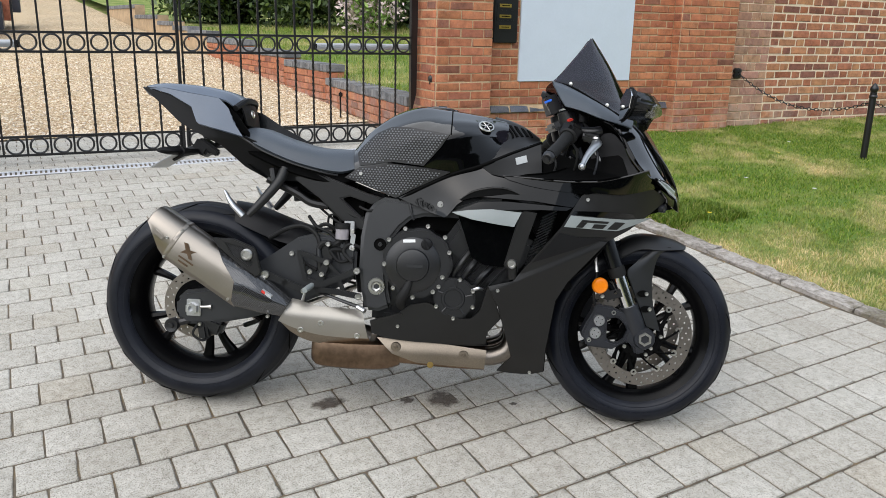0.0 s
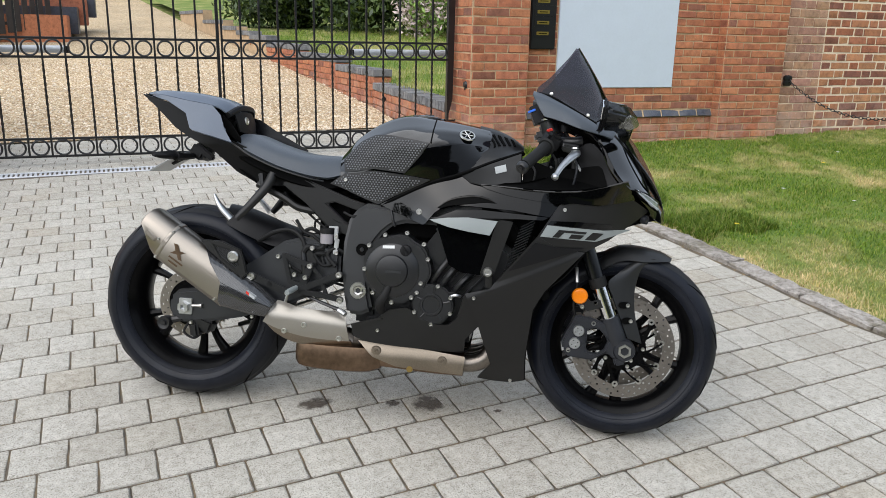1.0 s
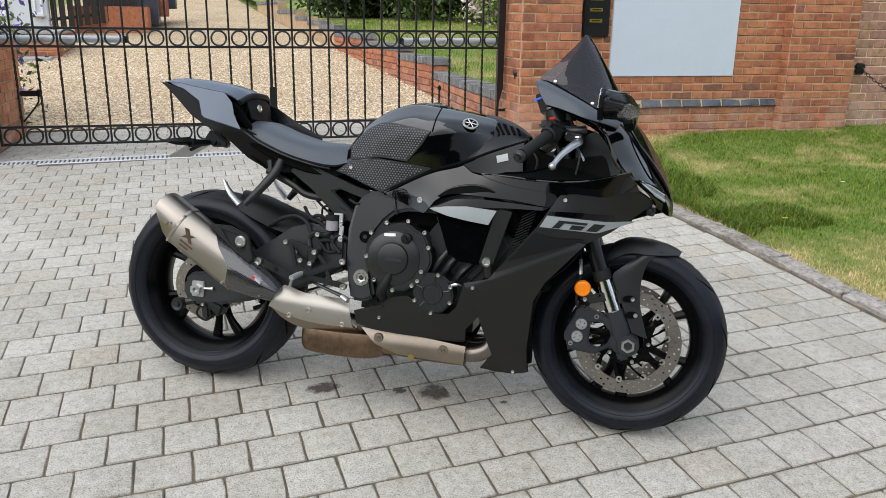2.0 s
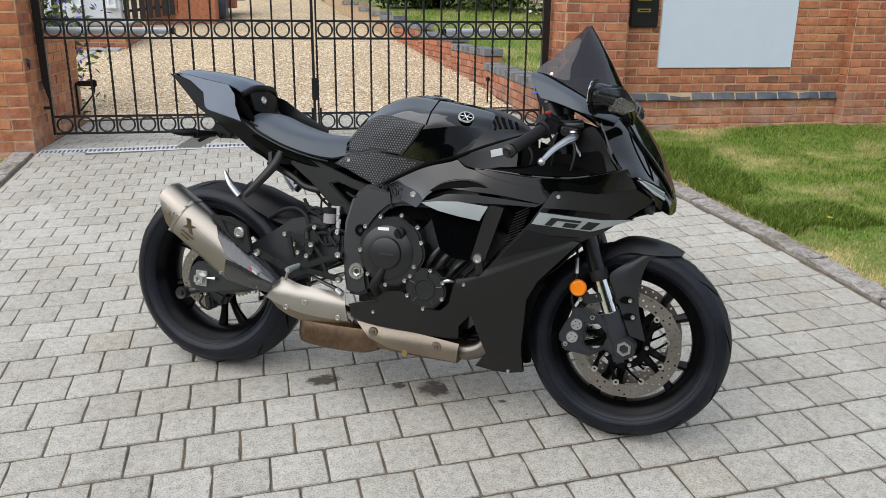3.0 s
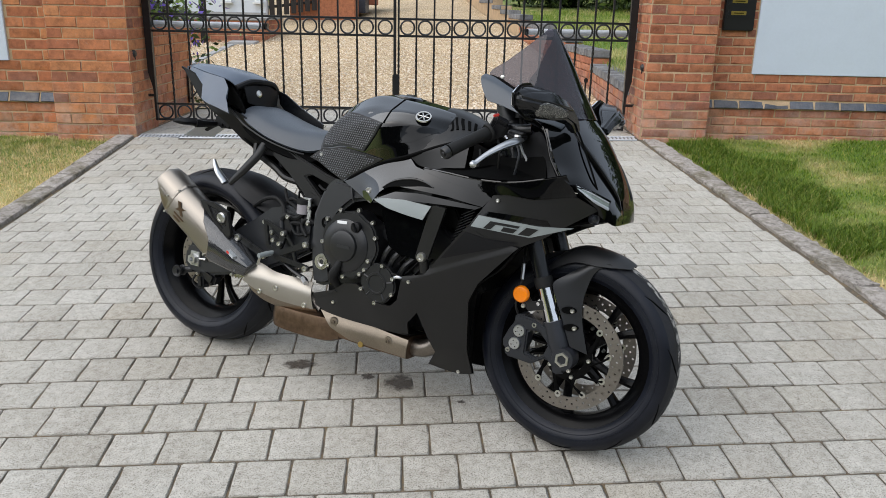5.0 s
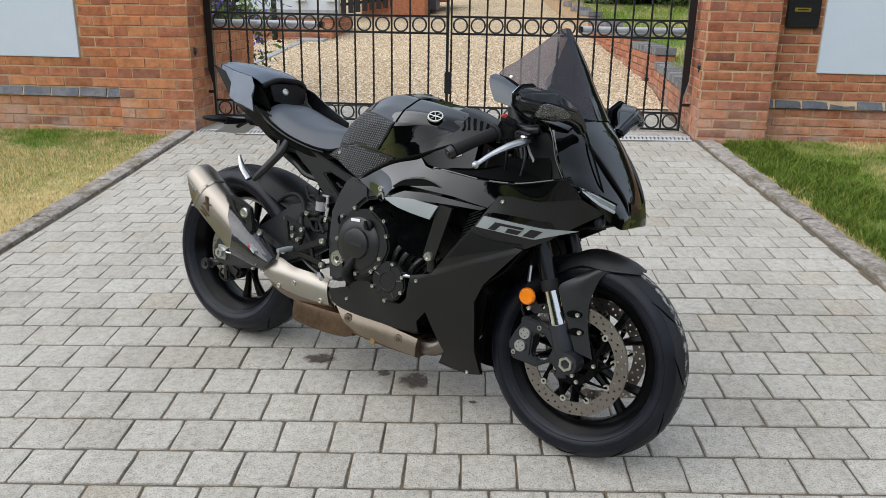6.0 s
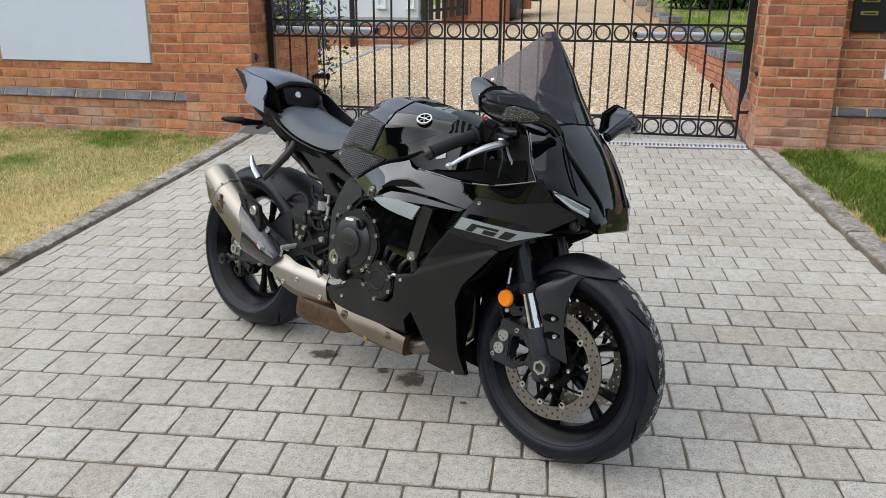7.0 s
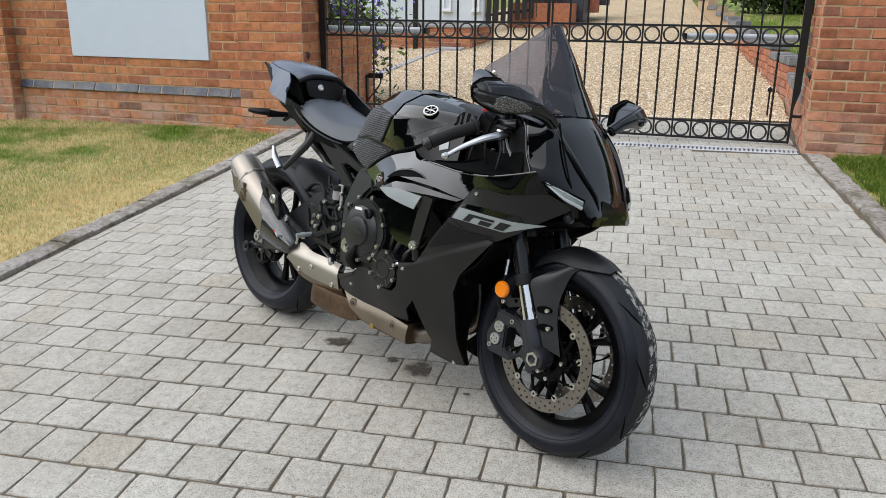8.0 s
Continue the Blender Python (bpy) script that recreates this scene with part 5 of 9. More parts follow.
FT = [(-0.0615, 0.254), (-0.0590, 0.270), (-0.047, 0.285), (-0.026, 0.2965), (0, 0.300), (0.026, 0.2965), (0.047, 0.285), (0.059, 0.270)]
RT = [(-0.0955, 0.274), (-0.082, 0.293), (-0.048, 0.314), (0, 0.3205), (0.048, 0.314), (0.082, 0.293)]
tread_mark(front, FX, FZ, FT, "tread_band", M["tread"], 0, 2 * math.pi, -0.0475, 0.0475, 0.0005, 161)
tread_mark(rear, 0, RZ, RT, "tread_band", M["tread"], 0, 2 * math.pi, -0.076, 0.076, 0.0005, 161)
tread_mark(front, FX, FZ, FT, "scuffed_tread", M["scuffed"], -2.6, 1.5, -0.016, 0.055, n=90)
tread_mark(rear, 0, RZ, RT, "scuffed_tread", M["scuffed"], -2.4, 2.9, 0.0, 0.07, n=110)
for cx, cz, prof, hub, n in ((FX, FZ, FT, front, 11), (0, RZ, RT, rear, 12)):
    ys, rs = np.array([p[0] for p in prof]), np.array([p[1] for p in prof])
    w = -ys[0]
    for i in range(n):
        for s, shift in ((-1, 0.0), (1, 0.5)):
            a = 2 * math.pi * (i + shift) / n
            pts = []
            for u in np.linspace(0, 1, 9):
                y = s * w * (0.12 + 0.70 * u)
                r = np.interp(-abs(y), ys, rs)
                aa = a + 0.30 * u * u
                pts.append((cx + (r - 0.0012) * math.cos(aa), y, cz + (r - 0.0012) * math.sin(aa)))
            part("tread_groove", tube(pts, [0.0014, 0.0036, 0.0036, 0.0012], 6, 9), M["dark"], hub)


def brake_disc(hub, cx, cz, y, r1, r0, holes, rows, carrier=True):
    rings = []
    for k, rr in enumerate(rows):
        rings += [ring_of(cx + rr * math.cos(a), cz + rr * math.sin(a), 0.0034, 7) for a in np.linspace(0, 2 * math.pi, holes, endpoint=False) + k * 0.45 * 2 * math.pi / holes]
    d = part("brake_disc", plate(ring_of(cx, cz, r1, 72), y - 0.0025, y + 0.0025, [ring_of(cx, cz, r0, 60), *rings]), M["disc"], hub, "drilled steel brake disc", 25)
    if carrier:
        for i in range(10):
            a = 2 * math.pi * i / 10 + 0.2
            part("carrier_arm", tube([(cx + 0.066 * math.cos(a - 0.42), y, cz + 0.066 * math.sin(a - 0.42)), (cx + 0.095 * math.cos(a - 0.16), y, cz + 0.095 * math.sin(a - 0.16)), (cx + (r0 - 0.002) * math.cos(a), y, cz + (r0 - 0.002) * math.sin(a))], [0.009, 0.005, 0.009], 6, 7, flat=0.5), M["dark"], d)
            part("disc_button", turned([(0.004, 0.004), (0.0095, 0.004), (0.0095, -0.004), (0.004, -0.004)], (cx + (r0 - 0.003) * math.cos(a), y - 0.001, cz + (r0 - 0.003) * math.sin(a)), 12), M["steel"], d, "steel disc button")
        part("carrier_ring", turned([(0.05, -0.004), (0.072, -0.003), (0.072, 0.003), (0.05, 0.004)], (cx, y, cz), 30), M["rim"], d)
        for i in range(5):
            a = 2 * math.pi * i / 5
            part("carrier_bolt", cap_bolt(cx + 0.062 * math.cos(a), y - 0.004, cz + 0.062 * math.sin(a), 0.0065), M["steel"], d)
    return d


brake_disc(front, FX, FZ, -0.073, 0.160, 0.122, 26, (0.131, 0.142, 0.152))
brake_disc(front, FX, FZ, 0.073, 0.160, 0.122, 26, (0.131, 0.142, 0.152))
brake_disc(rear, 0, RZ, -0.085, 0.110, 0.078, 22, (0.086, 0.101), carrier=False)
part("disc_carrier", joined(turned([(0.045, -0.004), (0.082, -0.003), (0.082, 0.003), (0.045, 0.004)], (0, -0.083, RZ), 36)), M["rim"], rear)
part("sprocket", plate([(0.0 + r * math.cos(a), RZ + r * math.sin(a)) for i in range(41) for r, a in ((0.098, 2 * math.pi * (i + 0.2) / 41), (0.098, 2 * math.pi * (i + 0.4) / 41), (0.105, 2 * math.pi * (i + 0.7) / 41))], 0.083, 0.089, [ring_of(0, RZ, 0.06, 30)]), M["steel"], rear)

# -- front fork, calipers, fender --
ax = Vector((0.42, 0, -1)).normalized()


def along_fork(d, y, off=0.0):
    """A point d metres up the fork from the axle line, off forward of the leg."""
    base = Vector((FX - 0.012, y, FZ))
    return base - ax * d + Vector((1, 0, 0.42)).normalized() * off


for s in (-1, 1):
    y = s * 0.102
    leg = part("fork_leg", tube([along_fork(0.105, y), along_fork(0.03, y), along_fork(-0.018, y)], [0.029, 0.030, 0.026], 20, 9), M["caliper"], bike, "black fork lower")
    part("stanchion", tube([along_fork(0.09, y), along_fork(0.215, y)], 0.0225, 20, 2, False), M["chrome"], leg, "bright chrome fork stanchion")
    part("dust_seal", turned([(0.0235, -0.012), (0.0265, -0.010), (0.0275, 0.012), (0.026, 0.02), (0.0235, 0.02)], along_fork(0.215, y), 20, -ax), M["rubber"], leg)
    part("outer_tube", tube([along_fork(0.225, y), along_fork(0.62, y)], 0.0242, 20, 2, False), M["semi"], leg)
    part("axle_clamp", joined(turned([(0.0, -0.028), (0.031, -0.028), (0.034, -0.02), (0.034, 0.02), (0.031, 0.028), (0.0, 0.028)], (FX, y, FZ), 24, loop=False), box((FX - 0.012, y, FZ - 0.033), (0.035, 0.045, 0.03), (0, -20, 0), 0.006)), M["caliper"], leg)
    part("axle_nut", turned([(0.014, 0.0), (0.022, 0.0), (0.0215, 0.006), (0.014, 0.006), (0.014, -0.01), (0.0, -0.01)][:4], (FX, y + s * 0.028, FZ), 6, (0, s, 0)), M["steel"], leg, "hexagonal steel axle nut")
    part("pinch_bolt", cap_bolt(FX + 0.022, y + s * 0.022, FZ - 0.028, 0.006, s), M["steel"], leg)
    # radial caliper behind the leg
    out = [(1.214, 0.288), (1.240, 0.278), (1.276, 0.290), (1.286, 0.318), (1.284, 0.352), (1.290, 0.384), (1.270, 0.402), (1.244, 0.398), (1.236, 0.370), (1.222, 0.345), (1.209, 0.312)]
    cal = part("brake_caliper", plate(out, s * 0.066, s * 0.118, bevel=0.006), M["caliper"], bike, "black radial brake caliper")
    for x, z in ((1.259, 0.351), (1.250, 0.311)):
        part("piston_cap", turned([(0.0, 0.004), (0.004, 0.004), (0.005, 0.006), (0.0165, 0.006), (0.0185, 0.003), (0.0185, -0.006), (0.0, -0.006)], (x, s * 0.119, z), 20, (0, s, 0), loop=False), M["alu"], cal, "round pale alloy piston cap")
        for q in range(4):
            part("cap_hole", turned([(0.0, 0.0005), (0.0017, 0.0005), (0.0017, -0.003), (0.0, -0.003)], (x + 0.0095 * math.cos(q * 1.571 + 0.4), s * 0.1255, z + 0.0095 * math.sin(q * 1.571 + 0.4)), 8, (0, s, 0), loop=False), M["dark"], cal)
    part("mount_casting", plate([(1.240, 0.398), (1.292, 0.396), (1.326, 0.384), (1.368, 0.384), (1.392, 0.350), (1.412, 0.318), (1.405, 0.276), (1.374, 0.270), (1.350, 0.290), (1.306, 0.262), (1.226, 0.268), (1.218, 0.290), (1.262, 0.300), (1.276, 0.318), (1.270, 0.362), (1.240, 0.376)],
                                s * 0.122, s * 0.096, [[(1.286, 0.290), (1.285, 0.358), (1.318, 0.364), (1.352, 0.330), (1.340, 0.297), (1.318, 0.281)]], bevel=0.005), M["caliper"], cal)
    for x, z in ((1.302, 0.378), (1.232, 0.288)):
        part("caliper_bolt", cap_bolt(x, s * 0.118, z, 0.0075, s), M["steel"], cal)
    part("bleed_pipe", tube([(1.245, s * 0.11, 0.395), (1.236, s * 0.12, 0.43), (1.242, s * 0.112, 0.50), (1.235, s * 0.10, 0.56), (1.22, s * 0.06, 0.62)], 0.0038, 7), M["rubber"], cal, "black brake hose")
    part("hose_sleeve", tube([(1.242, s * 0.112, 0.50), (1.237, s * 0.104, 0.545)], 0.006, 7, 2, False), M["steel"], cal)

reflector = part("reflector", turned([(0.0, 0.008), (0.010, 0.0085), (0.021, 0.007), (0.0245, 0.003), (0.025, -0.004), (0.0, -0.004)], (1.252, -0.130, 0.461), 28, (0, -1, 0), loop=False), M["orange"], bike, "round orange side reflector")
part("reflector_bracket", plate([(1.238, 0.465), (1.264, 0.470), (1.285, 0.445), (1.320, 0.455), (1.326, 0.43), (1.280, 0.415), (1.262, 0.425)], -0.122, -0.117, [ring_of(1.303, 0.441, 0.006, 8)]), M["matt"], reflector)
part("bracket_bolt", cap_bolt(1.262, -0.124, 0.428, 0.007), M["steel"], reflector)
fender = part("front_fender", loft([
    [(1.285, -0.074, 0.515), (1.285, -0.05, 0.535), (1.285, 0, 0.548), (1.285, 0.05, 0.535), (1.285, 0.074, 0.515)],
    [(1.325, -0.078, 0.548), (1.325, -0.055, 0.578), (1.325, 0, 0.590), (1.325, 0.055, 0.578), (1.325, 0.078, 0.548)],
    [(1.38, -0.078, 0.575), (1.378, -0.05, 0.606), (1.376, 0, 0.616), (1.378, 0.05, 0.606), (1.38, 0.078, 0.575)],
    [(1.445, -0.072, 0.575), (1.438, -0.045, 0.606), (1.435, 0, 0.618), (1.438, 0.045, 0.606), (1.445, 0.072, 0.575)],
    [(1.505, -0.050, 0.578), (1.500, -0.03, 0.596), (1.498, 0, 0.606), (1.500, 0.03, 0.596), (1.505, 0.050, 0.578)],
    [(1.530, -0.030, 0.578), (1.535, -0.015, 0.586), (1.537, 0, 0.588), (1.535, 0.015, 0.586), (1.530, 0.030, 0.578)]], 20, 17, 0.004), M["fender"], bike, "dark grey matt front fender")
for s in (-1, 1):
    fin = [((1.398, 0.064, 0.564), (1.432, 0.066, 0.579), (1.480, 0.056, 0.586)), ((1.366, 0.092, 0.537), (1.404, 0.083, 0.545), (1.440, 0.066, 0.556)), ((1.337, 0.114, 0.509), (1.382, 0.096, 0.507), (1.424, 0.076, 0.500)), ((1.353, 0.113, 0.466), (1.392, 0.097, 0.461), (1.422, 0.082, 0.456)), ((1.374, 0.110, 0.420), (1.404, 0.097, 0.410), (1.431, 0.083, 0.402)), ((1.394, 0.107, 0.374), (1.420, 0.096, 0.365), (1.446, 0.083, 0.356)), ((1.410, 0.104, 0.338), (1.434, 0.094, 0.329), (1.458, 0.083, 0.321))]
    part("fender_stay", loft([[(x, s * y, z) for x, y, z in row] for row in fin], 26, 9, 0.006), M["fender"], fender, "broad fender fin reaching down to the axle")
    for x, z in ((1.400, 0.440), (1.413, 0.392)):
        part("bolt_recess", plate([(x - 0.010 + 0.017 * math.cos(a) * (1.0 if math.cos(a) < 0 else 1.25), z + 0.010 * math.sin(a)) for a in np.linspace(0, 2 * math.pi, 16, endpoint=False)], s * 0.094, s * 0.103, place=lambda px, pz, s=s, x=x: -s * 0.48 * (px - x)), M["dark"], fender, "dark oval bolt pocket")
        part("fender_bolt", cap_bolt(x + 0.002, s * 0.1015, z, 0.0068, s), M["steel"], fender)

# -- frame, engine --
for s in (-1, 1):
    fr = part("frame_spar", plate([(0.520, 0.640), (0.548, 0.676), (0.578, 0.694), (0.655, 0.690), (0.740, 0.668), (0.800, 0.690), (0.93, 0.735), (1.05, 0.760), (1.07, 0.700), (0.95, 0.668), (0.86, 0.640), (0.780, 0.645), (0.703, 0.644), (0.662, 0.632), (0.634, 0.606), (0.610, 0.572), (0.600, 0.540), (0.597, 0.47), (0.604, 0.41), (0.616, 0.363), (0.58, 0.345), (0.534, 0.345), (0.520, 0.41), (0.511, 0.48), (0.512, 0.57)], s * 0.165, s * 0.115, bevel=0.011, place=lambda x, z, s=s: -s * (0.03 * max(0, (x - 0.8) / 0.27) + 0.035 * max(0, min(1, (0.62 - x) / 0.1)) * (1 if z > 0.6 else 0.3))), M["frame"], bike, "black aluminium beam frame")
    part("pivot_nut", joined(turned([(0.013, 0.0), (0.016, 0.006), (0.025, 0.006), (0.027, 0.0)], (0.568, s * 0.158, 0.422), 24, (0, s, 0)), turned([(0.009, 0.0), (0.009, 0.003), (0.0145, 0.004), (0.0145, 0.0)], (0.568, s * 0.158, 0.422), 6, (0, s, 0))), M["steel"], fr, "steel swingarm pivot nut")
    part("frame_bore", turned([(0.0, 0.001), (0.015, 0.001), (0.017, 0.003), (0.019, 0.001), (0.0, -0.003)], (0.573, s * 0.162, 0.552), 20, (0, s, 0), loop=False), M["dark"], fr)
    part("bore_bolt", cap_bolt(0.573, s * 0.1635, 0.552, 0.0065, s, 0.003), M["frame"], fr)
    part("seam", tube([(0.655, s * 0.163, 0.690), (0.664, s * 0.166, 0.655), (0.672, s * 0.165, 0.632)], 0.0035, 6), M["frame"], fr)
    part("head_brace", tube([(1.03, s * 0.11, 0.72), (1.14, s * 0.07, 0.80)], 0.035, 10, 2, False), M["frame"], fr)

engine = part("engine_block", joined(
    box((0.70, 0, 0.47), (0.34, 0.25, 0.28), bevel=0.03), box((0.84, 0, 0.40), (0.20, 0.26, 0.16), bevel=0.03),
    box((0.90, 0, 0.56), (0.24, 0.30, 0.20), (0, 35, 0), 0.02), box((0.58, 0, 0.42), (0.12, 0.22, 0.22), bevel=0.03), box((0.74, 0, 0.30), (0.36, 0.20, 0.12), bevel=0.03)), M["engine"], bike, "black-coated four-cylinder engine")
CC = (0.690, 0.505)
lobes = [(CC[0] + r * math.cos(a), CC[1] + r * math.sin(a)) for a in np.linspace(0, 2 * math.pi, 60, endpoint=False) for r in [0.102 + 0.005 * abs(math.cos(4.5 * a))]]
clutch = part("clutch_cover", plate(lobes, -0.198, -0.12, bevel=0.006), M["engine"], engine, "black clutch cover held by bright bolts")
part("clutch_dome", turned([(0.0, 0.022), (0.036, 0.022), (0.047, 0.019), (0.050, 0.012), (0.075, 0.010), (0.083, 0.004), (0.085, -0.004), (0.0, -0.004)], (CC[0] - 0.012, -0.196, CC[1] - 0.005), 44, (0, -1, 0), loop=False), M["engine"], engine)
part("raised_mark", box((CC[0] - 0.006, -0.2187, CC[1] - 0.006), (0.05, 0.002, 0.010), bevel=0.001), M["frame"], engine)
for x, z in ((0.592, 0.498), (0.603, 0.572), (0.650, 0.607), (0.717, 0.618), (0.770, 0.588), (0.785, 0.543), (0.768, 0.468), (0.742, 0.422), (0.682, 0.402), (0.622, 0.427)):
    part("cover_bolt", cap_bolt(CC[0] + (x - CC[0]) * 1.0, -0.196, CC[1] + (z - CC[1]) * 1.0, 0.0072, -1, 0.008), M["steel"], engine, "bright bolt head")
part("oil_filler_cap", joined(turned([(0.0, 0.014), (0.012, 0.014), (0.016, 0.012), (0.0175, 0.0), (0.0, 0.0)], (0.716, -0.200, 0.565), 18, (0, -1, 0), loop=False), box((0.716, -0.217, 0.565), (0.03, 0.010, 0.008), (0, 60, 0), 0.002)), M["plastic"], engine)
part("cover_label", box((0.664, -0.2065, 0.572), (0.036, 0.002, 0.009), (0, -4, 0)), M["white"], engine, "small white label")
part("water_hose", tube([(0.672, -0.205, 0.452), (0.660, -0.212, 0.420), (0.648, -0.205, 0.395), (0.648, -0.18, 0.37)], [0.010, 0.014, 0.016, 0.014], 10), M["rubber"], engine)
PC = (0.808, 0.405)
part("pickup_cover", plate([(PC[0] + r * math.cos(a), PC[1] + r * math.sin(a)) for a in np.linspace(0, 2 * math.pi, 40, endpoint=False) for r in [0.060 + 0.004 * abs(math.cos(3 * a + 0.4))]], -0.196, -0.11, bevel=0.005), M["engine"], engine, "smaller black engine cover with bright bolts")
part("cover_ring", turned([(0.026, 0.0), (0.028, 0.003), (0.034, 0.003), (0.036, 0.0)], (PC[0] - 0.004, -0.196, PC[1]), 30, (0, -1, 0)), M["engine"], engine)
for q in range(5):
    a = q * 2 * math.pi / 5 + 0.25
    part("cover_rib", tube([(PC[0] + 0.034 * math.cos(a), -0.196, PC[1] + 0.034 * math.sin(a)), (PC[0] + 0.054 * math.cos(a), -0.196, PC[1] + 0.054 * math.sin(a))], 0.003, 6, 2, False), M["engine"], engine)
for a in (0.45, 1.35, 2.55, 3.6, 4.7, 5.9):
    part("cover_bolt", cap_bolt(PC[0] + 0.060 * math.cos(a), -0.196, PC[1] + 0.060 * math.sin(a), 0.0068, -1, 0.008), M["steel"], engine)
for a, b in (((0.80, 0.47), (0.845, 0.545)), ((0.825, 0.455), (0.875, 0.53)), ((0.865, 0.44), (0.915, 0.505))):
    part("oil_pipe", tube([(a[0], -0.165, a[1]), ((a[0] + b[0]) / 2 - 0.004, -0.175, (a[1] + b[1]) / 2), (b[0], -0.165, b[1])], 0.010, 9), M["engine"], engine)
for i in range(6):
    part("cylinder_fin", box((0.868 + 0.012 * i, -0.150, 0.548 - 0.016 * i), (0.11, 0.03, 0.005), (0, -48, 0), 0.0015, 1), M["engine"], engine)
part("pressure_switch", tube([(0.858, -0.192, 0.433), (0.876, -0.195, 0.440), (0.892, -0.188, 0.437)], [0.004, 0.006, 0.004], 8), M["alu"], engine)
part("clutch_wire", tube([(0.80, -0.17, 0.42), (0.83, -0.19, 0.44), (0.87, -0.19, 0.445)], 0.004, 6), M["rubber"], engine)

radiator = part("radiator", box((1.085, 0, 0.56), (0.03, 0.36, 0.26), (0, -30, 0), 0.006), M["dark"], bike, "dark finned radiator")
for i in range(24):
    u = i / 23
    part("fin", box((1.014 + 0.128 * u * 0.5, -0.17, 0.452 + 0.222 * u), (0.05, 0.03, 0.0022), (0, -30, 0)), M["engine"], radiator)
part("radiator_hose", tube([(1.06, -0.165, 0.70), (1.00, -0.18, 0.685), (0.95, -0.17, 0.665)], 0.014, 10), M["rubber"], bike)
part("front_core", box((1.17, 0, 0.72), (0.14, 0.24, 0.22), (0, 20, 0), 0.03), M["dark"], bike)
part("steering_head", tube([(1.20, 0, 0.60), (1.115, 0, 0.86)], 0.04, 14, 2, False), M["frame"], bike)
# Added near-black blocks fill the hollow inside; its shade is put into their colour.
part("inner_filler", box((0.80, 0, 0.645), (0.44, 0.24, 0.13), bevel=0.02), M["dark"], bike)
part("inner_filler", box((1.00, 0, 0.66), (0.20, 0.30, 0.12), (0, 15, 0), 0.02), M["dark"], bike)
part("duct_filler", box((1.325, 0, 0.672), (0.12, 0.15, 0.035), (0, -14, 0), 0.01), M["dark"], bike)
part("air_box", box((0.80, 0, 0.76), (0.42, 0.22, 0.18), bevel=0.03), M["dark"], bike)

# -- swingarm, chain, rear brake --
for s in (-1, 1):
    arm = part("swingarm", plate([(0.500, 0.440), (0.500, 0.530), (0.44, 0.562), (0.375, 0.572), (0.315, 0.555), (0.24, 0.500), (0.12, 0.420), (0.03, 0.378), (-0.03, 0.368), (-0.058, 0.340), (-0.058, 0.290), (-0.025, 0.262), (0.06, 0.268), (0.18, 0.295), (0.30, 0.335), (0.42, 0.390)], s * 0.132, s * 0.094, bevel=0.010), M["arm"], bike, "black braced swingarm")
    part("axle_block", joined(box((0.0, s * 0.135, 0.318), (0.044, 0.010, 0.052), bevel=0.002), turned([(0.009, 0.0), (0.009, 0.014), (0.019, 0.014), (0.020, 0.0)], (-0.004, s * 0.138, 0.316), 6, (0, s, 0))), M["alu"], arm, "bright axle block and nut")
    part("adjuster_bolt", tube([(0.022, s * 0.138, 0.322), (0.055, s * 0.138, 0.324)], [0.004, 0.004, 0.007], 8, 5, False), M["steel"], arm)
    part("stand_bobbin", joined(turned([(0.0, 0.036), (0.008, 0.036), (0.009, 0.03), (0.020, 0.032), (0.022, 0.026), (0.014, 0.016), (0.015, 0.006), (0.020, 0.0), (0.0, 0.0)], (-0.062, s * 0.130, 0.262), 20, (0, s, 0), loop=False), tube([(-0.062, s * 0.125, 0.262), (-0.02, s * 0.12, 0.275)], 0.012, 8, 2, False)), M["engine"], arm, "black paddock stand bobbin")
part("swingarm_bridge", loft([[(0.30, -0.12, 0.46), (0.30, 0, 0.50), (0.30, 0.12, 0.46)], [(0.38, -0.12, 0.56), (0.38, 0, 0.57), (0.38, 0.12, 0.56)], [(0.50, -0.12, 0.52), (0.50, 0, 0.53), (0.50, 0.12, 0.52)]], 10, 9, 0.02), M["arm"], bike)
rc = part("rear_caliper", joined(box((0.050, -0.105, 0.262), (0.080, 0.050, 0.05), (0, 20, 0), 0.012), box((0.030, -0.115, 0.240), (0.03, 0.05, 0.05), (0, -10, 0), 0.008)), M["engine"], bike, "black rear brake caliper")
part("caliper_bolt", cap_bolt(0.022, -0.141, 0.268, 0.006), M["steel"], rc)
part("caliper_hose", tube([(0.015, -0.135, 0.27), (0.0, -0.14, 0.235), (0.03, -0.135, 0.215), (0.05, -0.12, 0.23)], 0.004, 7), M["rubber"], rc)
chain_p = [(0.095, 0.085, 0.415), (0.50, 0.085, 0.47), (0.565, 0.085, 0.43), (0.50, 0.085, 0.39), (0.10, 0.085, 0.222)]
part("drive_chain", joined(*[tube([a, b], 0.009, 6, 2, False) for a, b in zip(chain_p, chain_p[1:])]), M["steel"], bike, "dark drive chain")
